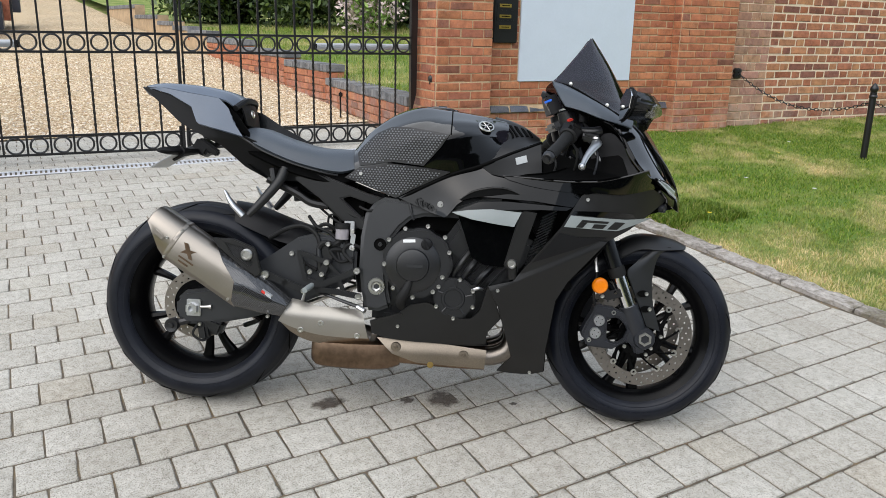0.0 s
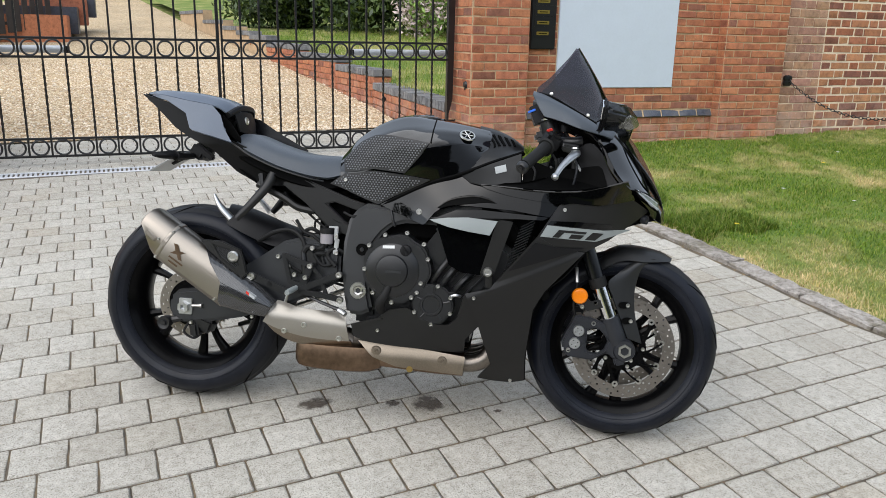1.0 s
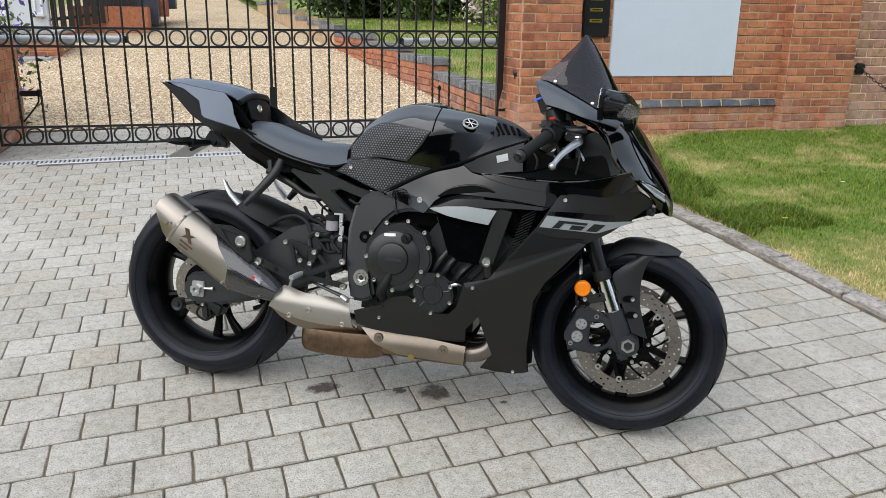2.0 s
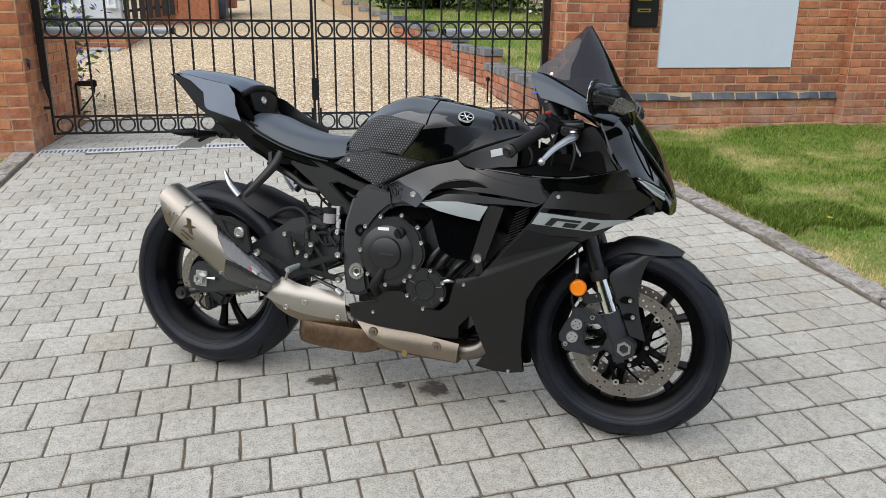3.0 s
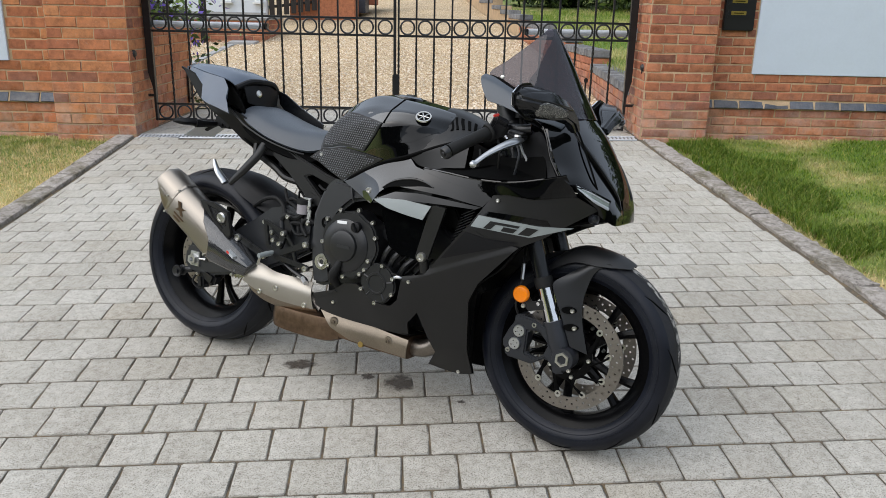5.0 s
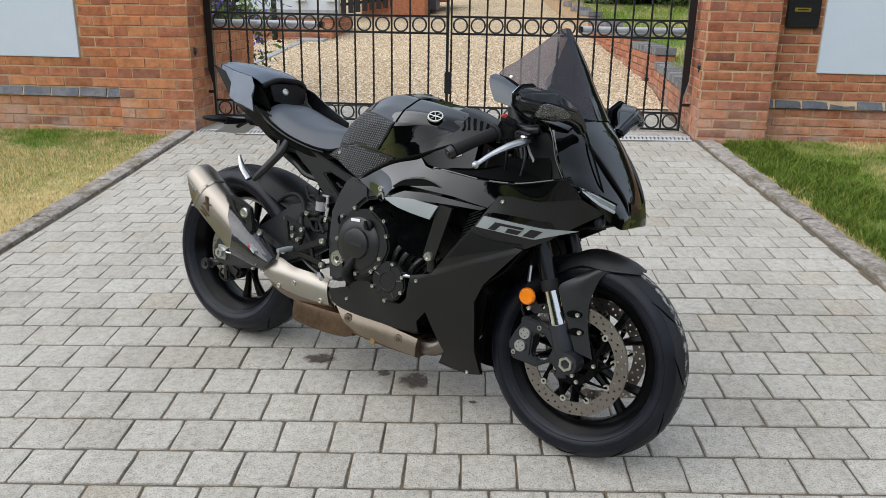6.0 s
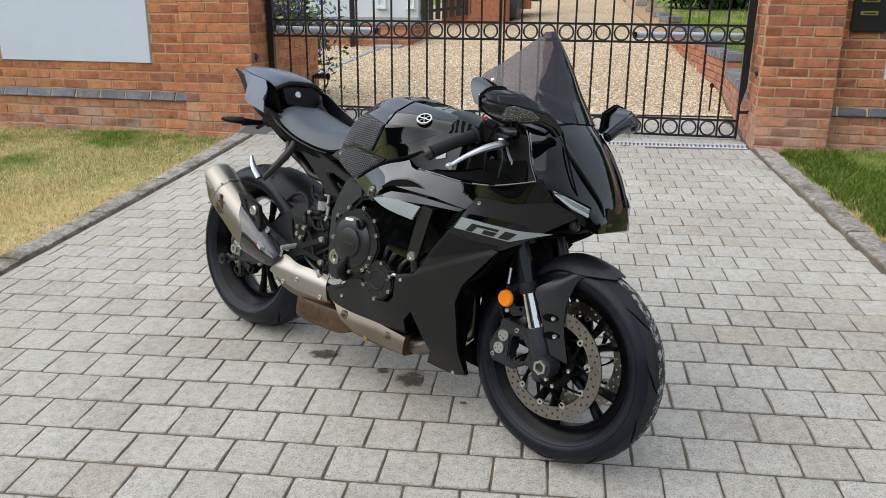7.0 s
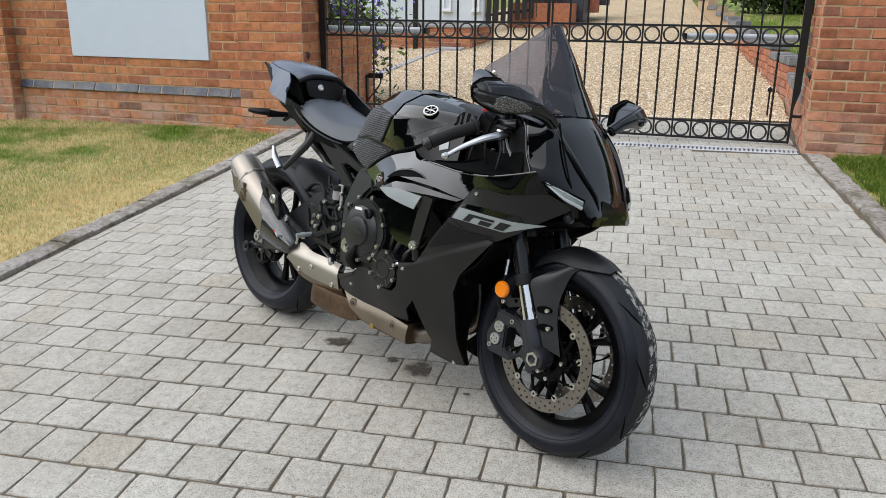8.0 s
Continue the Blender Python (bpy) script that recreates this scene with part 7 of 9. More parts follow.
def tank_y(x, z):
    """Half width of the tank at a place of its side."""
    row = np.array([[np.interp(x, t[:, 0], t[:, 1]), np.interp(x, t[:, 0], t[:, 2])] for t in tank_fine])
    return float(np.interp(-z, -row[:, 1], row[:, 0]))


def studs(s, ring, lift):
    """Rows of small blunt rubber cones over a pad outline (x, z), joined."""
    bm = bmesh.new()
    p = np.array(ring)
    q = np.roll(p, -1, 0)
    step = 0.0098
    for j, z in enumerate(np.arange(p[:, 1].min(), p[:, 1].max(), step * 0.70)):
        for x in np.arange(p[:, 0].min() + (j % 2) * step / 2, p[:, 0].max(), step):
            hit = ((p[:, 1] > z) != (q[:, 1] > z)) & (x < (q[:, 0] - p[:, 0]) * (z - p[:, 1]) / (q[:, 1] - p[:, 1] + 1e-12) + p[:, 0])
            if hit.sum() % 2 == 0:
                continue
            y = tank_y(max(x, 0.49), z) + lift
            low, top = [[bm.verts.new((x + r * math.cos(w), s * (y + d), z + 0.8 * r * math.sin(w))) for w in np.linspace(0, 2 * math.pi, 6, endpoint=False)] for r, d in ((0.0034, -0.001), (0.0020, 0.0022))]
            for k in range(6):
                bm.faces.new((low[k], low[(k + 1) % 6], top[(k + 1) % 6], top[k]))
            bm.faces.new(top)
    bmesh.ops.recalc_face_normals(bm, faces=bm.faces)
    # The pale stud colour stands for the highlights on the black cones.
    part("pad_studs", bm, M["stud"], tank)["kind"] = "stuff"


for s in (-1, 1):
    up = lambda x, z: tank_y(x, z) + 0.005
    part("grip_pad", skin([(0.484, 0.824), (0.500, 0.846), (0.540, 0.886), (0.588, 0.908), (0.640, 0.909), (0.705, 0.901), (0.766, 0.892)], [(0.494, 0.786), (0.530, 0.790), (0.560, 0.797), (0.592, 0.803), (0.640, 0.800), (0.693, 0.796), (0.741, 0.853)], up, 34, 16, 0.005, s), M["pad"], tank, "dotted black rubber grip pad")
    part("lower_grip_pad", skin([(0.494, 0.781), (0.54, 0.787), (0.591, 0.797), (0.645, 0.794), (0.693, 0.790), (0.772, 0.782)], [(0.450, 0.747), (0.50, 0.732), (0.56, 0.712), (0.613, 0.695), (0.660, 0.722), (0.772, 0.780)], lambda x, z: tank_y(max(x, 0.49), z) + 0.008, 32, 12, 0.006, s), M["pad"], tank, "dotted black rubber grip pad")
    part("pad_button", cap_bolt(0.500, s * (tank_y(0.50, 0.762) + 0.010), 0.762, 0.0055, s, 0.004), M["steel"], tank)
    studs(s, [(0.490, 0.824), (0.504, 0.845), (0.543, 0.882), (0.588, 0.903), (0.640, 0.904), (0.705, 0.896), (0.758, 0.888), (0.737, 0.857), (0.693, 0.802), (0.640, 0.805), (0.592, 0.808), (0.54, 0.796), (0.498, 0.791)], 0.005)
    studs(s, [(0.498, 0.777), (0.54, 0.783), (0.591, 0.793), (0.645, 0.790), (0.693, 0.786), (0.755, 0.779), (0.660, 0.727), (0.613, 0.701), (0.56, 0.716), (0.50, 0.737), (0.462, 0.749)], 0.008)
    part("side_recess", skin([(0.800, 0.884), (0.86, 0.896), (0.938, 0.892)], [(0.735, 0.815), (0.80, 0.835), (0.862, 0.845)], lambda x, z: tank_y(x, z) + 0.0015, 20, 6, 0.002, s), M["gloss"], tank)
    part("tank_seam", tube([(0.774, s * 0.03, 0.9725), (0.770, s * 0.095, 0.9665), (0.771, s * 0.168, 0.931), (0.770, s * 0.203, 0.892)], 0.002, 6, 13, False), M["dark"], tank)
    badge = part("emblem", turned([(0.0, 0.0005), (0.019, 0.0005), (0.0195, 0.0022), (0.0235, 0.0022), (0.025, -0.001), (0.0, -0.004)], (0.874, s * 0.149, 0.9235), 30, Vector((0.22, s * 0.60, 0.77)), loop=False), M["steel"], tank, "round silver emblem")
    part("emblem_face", turned([(0.0, 0.0012), (0.019, 0.0012), (0.019, 0.0), (0.0, 0.0)], (0.874, s * 0.149, 0.9235), 24, Vector((0.22, s * 0.60, 0.77)), loop=False), M["dark"], badge)
    for q in range(3):
        v = Vector((0.22, s * 0.60, 0.77)).normalized()
        e = v.orthogonal().normalized()
        e = Matrix.Rotation(q * math.pi / 3 + 0.3, 3, v) @ e
        c0 = Vector((0.874, s * 0.149, 0.9235)) + v * 0.0014
        part("emblem_bar", tube([tuple(c0 - e * 0.018), tuple(c0 + e * 0.018)], 0.0019, 6, 2, False), M["steel"], badge)
part("filler_cap", joined(turned([(0.0, 0.010), (0.035, 0.010), (0.042, 0.006), (0.044, 0.0), (0.0, 0.0)], (0.735, 0, 0.971), 30, (0.06, 0, 1), loop=False), turned([(0.047, 0.0), (0.049, 0.004), (0.054, 0.003), (0.056, -0.002)], (0.735, 0, 0.974), 30, (0.06, 0, 1))), M["gloss"], tank)
part("cap_lock", box((0.735, 0, 0.983), (0.03, 0.014, 0.006), bevel=0.002), M["frame"], tank)

# matt cover in front of the tank, with slots, and the intake lids
AIR = [
    [(0.905, 0.0, 0.957), (0.905, 0.055, 0.952), (0.915, 0.088, 0.930), (0.945, 0.120, 0.893), (0.905, 0.165, 0.855), (0.866, 0.186, 0.812)],
    [(0.955, 0.0, 0.947), (0.955, 0.055, 0.940), (0.960, 0.085, 0.918), (0.972, 0.112, 0.890), (0.960, 0.150, 0.860), (0.945, 0.165, 0.842)],
    [(1.005, 0.0, 0.927), (1.005, 0.05, 0.920), (1.008, 0.078, 0.905), (1.010, 0.100, 0.888), (1.005, 0.130, 0.872), (1.000, 0.142, 0.866)],
    [(1.045, 0.0, 0.900), (1.045, 0.04, 0.897), (1.045, 0.06, 0.892), (1.045, 0.078, 0.886), (1.043, 0.095, 0.882), (1.04, 0.11, 0.880)],
]
AIR = [[(x, y, z + 0.004) for x, y, z in row] for row in AIR]
cover = part("air_box_cover", loft([[(x, -y, z) for x, y, z in row[::-1]] + row[1:] for row in AIR], 18, 33, 0.004), M["matt"], bike, "matt black slotted air box cover")
for s in (-1, 1):
    fine = np.array([spline(row, 41, True) for row in AIR])
    for i in range(5):
        g = np.zeros((9, 5, 3))
        for a_, u in enumerate(np.linspace(0.36, 0.60, 9)):
            for b_, w in enumerate(np.linspace(0, 1, 5)):
                v = 0.25 + 0.42 * i + 0.20 * w + 0.9 * (u - 0.36)
                j, k_ = u * 40, min(v, 2.999)
                r0, r1 = fine[int(k_)], fine[int(k_) + 1]
                q = r0 * (1 - k_ % 1) + r1 * (k_ % 1)
                p_ = q[int(j)] * (1 - j % 1) + q[int(j) + 1] * (j % 1)
                g[a_, b_] = (p_[0], s * (p_[1] + 0.002), p_[2] + 0.002)
        # Each slot is a near-black sheet on the cover, with shade as its colour.
        part("vent_slot", shell(g, 0.003, side=s), M["dark"], cover)
    lid = part("intake_lid", skin([(0.867, 0.803), (0.95, 0.842), (1.04, 0.880)], [(0.895, 0.783), (0.94, 0.776), (1.046, 0.781)], lambda x, z: 0.186 - 0.20 * max(0, (x - 0.9)) * max(0, (z - 0.77)) / 0.11 - 0.1 * max(0, z - 0.83), 18, 10, 0.004, s), M["matt"], bike, "matt black intake lid")
    part("sticker", skin([(0.964, 0.8345), (0.996, 0.8445)], [(0.969, 0.8145), (1.001, 0.8245)], lambda x, z: 0.186 - 0.20 * max(0, (x - 0.9)) * max(0, (z - 0.77)) / 0.11 - 0.1 * max(0, z - 0.83) + 0.003, 6, 5, 0.002, s), M["label"], lid, "small pale grey warning sticker")
    part("lid_seam", tube([(0.625, s * 0.160, 0.692), (0.70, s * 0.183, 0.735), (0.785, s * 0.190, 0.777), (0.866, s * 0.188, 0.806), (0.95, s * 0.166, 0.845), (1.045, s * 0.11, 0.884)], 0.006, 6), M["dark"], lid)

# seat and tail
SEAT = [
    [(0.140, 0.0, 0.884), (0.138, 0.045, 0.884), (0.135, 0.085, 0.870), (0.140, 0.115, 0.850)],
    [(0.185, 0.0, 0.882), (0.185, 0.055, 0.880), (0.190, 0.105, 0.860), (0.195, 0.140, 0.826)],
    [(0.270, 0.0, 0.855), (0.270, 0.065, 0.851), (0.275, 0.118, 0.832), (0.285, 0.148, 0.792)],
    [(0.360, 0.0, 0.835), (0.360, 0.065, 0.831), (0.365, 0.112, 0.812), (0.375, 0.138, 0.770)],
    [(0.430, 0.0, 0.833), (0.432, 0.050, 0.829), (0.436, 0.090, 0.808), (0.438, 0.120, 0.764)],
    [(0.472, 0.0, 0.832), (0.474, 0.040, 0.828), (0.478, 0.075, 0.806), (0.480, 0.100, 0.775)],
]
seat = part("rider_seat", loft([[(x, -y, z) for x, y, z in row[::-1]] + row[1:] for row in SEAT], 26, 25, 0.012), M["seat"], bike, "dark grey vinyl rider seat")
part("seat_base", loft([[(x, -y * 0.96, z - 0.035) for x, y, z in row[::-1]] + [(x, y * 0.96, z - 0.035) for x, y, z in row[1:]] for row in SEAT], 12, 15, 0.01), M["dark"], seat)
for s in (-1, 1):
    part("seat_rail_edge", tube([(0.100, s * 0.130, 0.868), (0.160, s * 0.150, 0.838), (0.20, s * 0.152, 0.815), (0.29, s * 0.155, 0.782), (0.38, s * 0.146, 0.760), (0.43, s * 0.126, 0.752)], 0.003, 6), M["matt"], seat)
TAIL = [
    [(-0.212, 0.0, 0.998), (-0.205, 0.02, 0.997), (-0.185, 0.045, 0.992)],
    [(-0.150, 0.0, 1.009), (-0.145, 0.04, 1.006), (-0.135, 0.078, 0.992)],
    [(-0.050, 0.0, 1.008), (-0.045, 0.06, 1.003), (-0.035, 0.108, 0.978)],
    [(0.040, 0.0, 0.998), (0.040, 0.065, 0.993), (0.055, 0.118, 0.966)],
    [(0.090, 0.0, 0.984), (0.088, 0.065, 0.980), (0.085, 0.112, 0.955)],
    [(0.122, 0.0, 0.962), (0.118, 0.065, 0.958), (0.108, 0.105, 0.938)],
]
tail = part("tail_cowl", loft([[(x, -y, z) for x, y, z in row[::-1]] + row[1:] for row in TAIL], 24, 21, 0.004), M["satin"], bike, "satin blue-grey tail cowl")
part("pillion_face", loft([
    [(0.118, -0.085, 0.946), (0.128, -0.04, 0.953), (0.130, 0, 0.954), (0.128, 0.04, 0.953), (0.118, 0.085, 0.946)],
    [(0.128, -0.085, 0.922), (0.138, -0.04, 0.924), (0.140, 0, 0.925), (0.138, 0.04, 0.924), (0.128, 0.085, 0.922)],
    [(0.135, -0.075, 0.890), (0.145, -0.04, 0.885), (0.150, 0, 0.884), (0.145, 0.04, 0.885), (0.135, 0.075, 0.890)]], 8, 13, 0.006), M["plastic"], tail)
part("pillion_trim", tube([(0.105, -0.108, 0.938), (0.122, -0.06, 0.962), (0.127, 0, 0.966), (0.122, 0.06, 0.962), (0.105, 0.108, 0.938)], 0.010, 8), M["plastic"], tail)
part("tail_core", box((0.055, 0, 0.915), (0.13, 0.19, 0.075), (0, 18, 0), 0.012), M["dark"], tail)
part("seat_lock", turned([(0.0, 0.004), (0.007, 0.004), (0.008, 0.006), (0.012, 0.005), (0.0135, 0.001), (0.014, -0.004), (0.0, -0.004)], (0.136, -0.03, 0.925), 20, (0.95, -0.2, 0.2), loop=False), M["steel"], tail, "steel seat lock")
TY = field([(-0.18, 0.99, 0.045), (-0.14, 0.99, 0.082), (-0.04, 0.975, 0.114), (0.055, 0.964, 0.122), (0.09, 0.932, 0.140), (0.015, 0.885, 0.172), (0.06, 0.875, 0.190), (0.15, 0.853, 0.190), (-0.02, 0.92, 0.150), (-0.10, 0.97, 0.10)])
for s in (-1, 1):
    part("tail_side", skin([(-0.180, 0.992), (-0.14, 0.992), (-0.04, 0.977), (0.058, 0.965), (0.093, 0.935), (0.115, 0.897)], [(-0.175, 0.988), (-0.10, 0.971), (-0.02, 0.935), (0.008, 0.885), (0.090, 0.868), (0.152, 0.853)], TY, 30, 12, 0.006, s), M["satin"], tail, "satin blue-grey tail side panel")
    if s > 0:
        part("tail_inner", skin([(0.100, 0.945), (0.135, 0.935), (0.20, 0.895), (0.30, 0.845)], [(0.115, 0.895), (0.145, 0.870), (0.20, 0.830), (0.30, 0.790)], lambda x, z: 0.122 + 0.12 * (x - 0.1), 14, 6, 0.008, s), M["semi"], tail)
    else:
        part("tail_inner", skin([(0.090, 0.938), (0.118, 0.912), (0.150, 0.868)], [(0.100, 0.890), (0.125, 0.868), (0.152, 0.852)], lambda x, z: 0.112, 10, 5, 0.008, s), M["dark"], tail)
    part("tail_lower", skin([(-0.20, 0.990), (-0.10, 0.968), (-0.03, 0.935), (0.0, 0.886), (0.09, 0.868), (0.152, 0.852), (0.25, 0.805), (0.345, 0.768)], [(-0.19, 0.985), (-0.12, 0.93), (-0.07, 0.888), (-0.02, 0.862), (0.065, 0.827), (0.138, 0.760), (0.21, 0.724), (0.30, 0.725)], lambda x, z: 0.07 + 0.06 * max(0, min(1, (x + 0.2) / 0.25)) * max(0.2, min(1, (z - 0.72) / 0.12)), 34, 10, 0.006, s), M["plastic"], bike, "black plastic under-tail panel")
    sub = part("subframe_cover", plate([(0.296, 0.735), (0.338, 0.766), (0.43, 0.735), (0.52, 0.703), (0.572, 0.690), (0.545, 0.668), (0.470, 0.690), (0.445, 0.682), (0.535, 0.606), (0.512, 0.588), (0.455, 0.612), (0.375, 0.680)], s * 0.125, s * 0.098, bevel=0.004), M["matt"], bike, "matt black subframe")
    part("subframe_rail", tube([(0.21, s * 0.10, 0.728), (0.30, s * 0.105, 0.690), (0.345, s * 0.105, 0.664), (0.40, s * 0.10, 0.655)], 0.012, 8), M["matt"], sub)
part("tail_belly", loft([[(-0.19, -0.02, 0.985), (-0.19, 0.02, 0.985)], [(-0.07, -0.085, 0.888), (-0.07, 0.085, 0.888)], [(0.065, -0.10, 0.828), (0.065, 0.10, 0.828)], [(0.21, -0.09, 0.724), (0.21, 0.09, 0.724)], [(0.36, -0.08, 0.66), (0.36, 0.08, 0.66)]], 16, 5, 0.006), M["dark"], bike)
part("tail_light", loft([[(-0.212, -0.03, 0.990), (-0.214, 0.0, 0.990), (-0.212, 0.03, 0.990)], [(-0.185, -0.05, 0.968), (-0.190, 0.0, 0.965), (-0.185, 0.05, 0.968)]], 5, 7, 0.006), M["semi"], tail, "dark smoked tail light")

# rear plate carrier with the short indicators
carrier = part("plate_carrier", joined(box((0.03, 0, 0.845), (0.10, 0.06, 0.03), (0, 20, 0), 0.006), box((-0.02, 0, 0.815), (0.05, 0.09, 0.045), (0, 30, 0), 0.008), tube([(0.05, -0.02, 0.85), (0.0, -0.04, 0.80)], 0.008, 7, 2, False), box((0.01, -0.045, 0.815), (0.07, 0.02, 0.022), (0, 35, 0), 0.005)), M["plastic"], bike, "black plastic plate carrier")
part("number_plate", box((-0.132, 0.012, 0.768), (0.004, 0.150, 0.100), (0, 58, 0), 0.002), M["plate"], carrier, "blank pale grey number plate")
part("plate_arm", tube([(-0.02, 0.0, 0.815), (-0.075, 0.0, 0.800), (-0.125, 0.0, 0.775)], 0.012, 8), M["plastic"], carrier)
for s in (-1, 1):
    ind = part("rear_indicator", tube([(-0.03, s * 0.05, 0.800), (-0.045, s * 0.095, 0.797), (-0.055, s * 0.125, 0.797)], [0.010, 0.012, 0.016], 9), M["plastic"], carrier)
    part("indicator_head", loft([[(-0.062, s * 0.115, 0.815), (-0.042, s * 0.115, 0.800), (-0.062, s * 0.115, 0.785), (-0.078, s * 0.115, 0.800)], [(-0.085, s * 0.16, 0.810), (-0.062, s * 0.16, 0.798), (-0.085, s * 0.16, 0.787), (-0.100, s * 0.16, 0.798)], [(-0.102, s * 0.182, 0.805), (-0.094, s * 0.182, 0.799), (-0.102, s * 0.182, 0.792), (-0.109, s * 0.182, 0.799)]], 10, 14, closed=True, cap=True), M["plastic"], carrier, "short black indicator")

# nose, screen, lights
NOSE = [
    [(1.350, 0.0, 0.976), (1.341, 0.040, 0.975), (1.318, 0.082, 0.972), (1.288, 0.122, 0.964), (1.262, 0.152, 0.950)],
    [(1.394, 0.0, 0.928), (1.382, 0.046, 0.927), (1.358, 0.096, 0.925), (1.324, 0.140, 0.918), (1.285, 0.172, 0.908)],
    [(1.446, 0.0, 0.850), (1.431, 0.050, 0.849), (1.405, 0.105, 0.848), (1.370, 0.154, 0.846), (1.320, 0.190, 0.846)],
    [(1.478, 0.0, 0.785), (1.465, 0.053, 0.784), (1.443, 0.103, 0.785), (1.410, 0.153, 0.790), (1.355, 0.196, 0.806)],
    [(1.492, 0.0, 0.735), (1.487, 0.060, 0.735), (1.472, 0.098, 0.735), (1.450, 0.120, 0.738), (1.430, 0.135, 0.742)],
    [(1.494, 0.0, 0.702), (1.490, 0.062, 0.700), (1.480, 0.097, 0.698), (1.460, 0.112, 0.708), (1.438, 0.125, 0.722)],
]
nose = part("nose_fairing", loft([[(x, -y, z) for x, y, z in row[::-1]] + row[1:] for row in NOSE], 30, 33, 0.004), M["gloss"], bike, "gloss black nose fairing")
part("intake_mouth", loft([[(1.4785, -0.052, 0.768), (1.4862, 0, 0.757), (1.4785, 0.052, 0.768)], [(1.4885, -0.058, 0.735), (1.4937, 0, 0.735), (1.4885, 0.058, 0.735)], [(1.4915, -0.060, 0.704), (1.4957, 0, 0.705), (1.4915, 0.060, 0.704)]], 9, 13, 0.002), M["semi"], nose, "matt black intake mouth")
for s in (-1, 1):
    part("nose_seam", tube([(1.332, s * 0.105, 0.951), (1.372, s * 0.128, 0.895), (1.412, s * 0.135, 0.822), (1.425, s * 0.128, 0.790)], 0.0028, 6), M["dark"], nose)
    part("nose_crease", tube([(1.300, s * 0.110, 0.967), (1.356, s * 0.114, 0.911), (1.402, s * 0.105, 0.862), (1.437, s * 0.090, 0.820), (1.468, s * 0.070, 0.776), (1.481, s * 0.066, 0.742)], [0.003, 0.0065, 0.007, 0.007, 0.005, 0.003], 10, 26), M["gloss"], nose)
part("nose_duct", loft([[(1.485, -0.085, 0.712), (1.488, 0, 0.715), (1.485, 0.085, 0.712)], [(1.40, -0.11, 0.690), (1.40, 0, 0.68), (1.40, 0.11, 0.690)], [(1.30, -0.12, 0.655), (1.30, 0, 0.64), (1.30, 0.12, 0.655)]], 8, 9, 0.006), M["dark"], nose)
for s in (-1, 1):
    lamp = part("headlight", loft([[(1.382, s * 0.193, 0.800), (1.422, s * 0.162, 0.787), (1.464, s * 0.114, 0.765)], [(1.391, s * 0.190, 0.789), (1.428, s * 0.161, 0.760), (1.463, s * 0.119, 0.738)]], 6, 14, 0.006), M["lens"], nose, "slim clear headlight strip")
    part("light_guide", tube([(1.392, s * 0.184, 0.788), (1.426, s * 0.156, 0.763), (1.459, s * 0.114, 0.742)], [0.002, 0.004, 0.005], 8), M["white"], lamp, "white light guide")
    part("lamp_bezel", loft([[(1.376, s * 0.196, 0.800), (1.418, s * 0.162, 0.789), (1.462, s * 0.108, 0.766)], [(1.380, s * 0.186, 0.792), (1.414, s * 0.152, 0.778), (1.456, s * 0.102, 0.756)], [(1.392, s * 0.188, 0.776), (1.424, s * 0.155, 0.758), (1.458, s * 0.116, 0.735)]], 9, 14, 0.004), M["dark"], nose)
    part("lamp_bowl", loft([[(1.386, s * 0.187, 0.797), (1.420, s * 0.157, 0.783), (1.460, s * 0.110, 0.761)], [(1.390, s * 0.186, 0.788), (1.425, s * 0.156, 0.761), (1.459, s * 0.114, 0.739)]], 6, 14, 0.003), M["lampbowl"], lamp, "pale ribbed light strip")
    part("light_guide", tube([(1.388, s * 0.188, 0.796), (1.421, s * 0.159, 0.781), (1.458, s * 0.113, 0.760)], [0.0012, 0.0022, 0.0022], 8), M["white"], lamp)
    part("projector", turned([(0.0, 0.002), (0.007, 0.0015), (0.0105, -0.001), (0.0135, 0.002), (0.0135, -0.014), (0.0, -0.014)], (1.430, s * 0.119, 0.708), 20, Vector((0.8, s * 0.55, -0.05)), loop=False), M["caliper"], nose, "small round projector lamp")
    part("cockpit_side", loft([[(1.262, s * 0.151, 0.951), (1.285, s * 0.171, 0.908), (1.320, s * 0.1895, 0.846), (1.355, s * 0.196, 0.810)], [(1.228, s * 0.150, 0.956), (1.272, s * 0.166, 0.915), (1.301, s * 0.182, 0.855), (1.335, s * 0.194, 0.812)]], 6, 14, 0.005), M["gloss"], nose)
    part("opening_edge", tube([(1.205, s * 0.146, 0.962), (1.246, s * 0.154, 0.948), (1.272, s * 0.166, 0.915), (1.286, s * 0.174, 0.885), (1.301, s * 0.182, 0.855), (1.335, s * 0.195, 0.812)], 0.0032, 8, 20), M["gloss"], nose)
    part("cockpit_rim", skin([(0.93, 0.778), (1.02, 0.777), (1.11, 0.772), (1.21, 0.778), (1.29, 0.797), (1.357, 0.818)], [(0.95, 0.769), (1.03, 0.752), (1.165, 0.740), (1.20, 0.745), (1.29, 0.746), (1.385, 0.766)], lambda x, z: BODY(x, z) + 0.004, 30, 8, 0.006, s, True), M["gloss"], nose, "gloss black cockpit rim")
    part("rim_edge", tube([(0.93, s * 0.205, 0.779), (1.02, s * 0.226, 0.778), (1.11, s * 0.232, 0.774), (1.21, s * 0.228, 0.780), (1.29, s * 0.214, 0.799), (1.357, s * 0.197, 0.820)], 0.0028, 6), M["gloss"], nose)
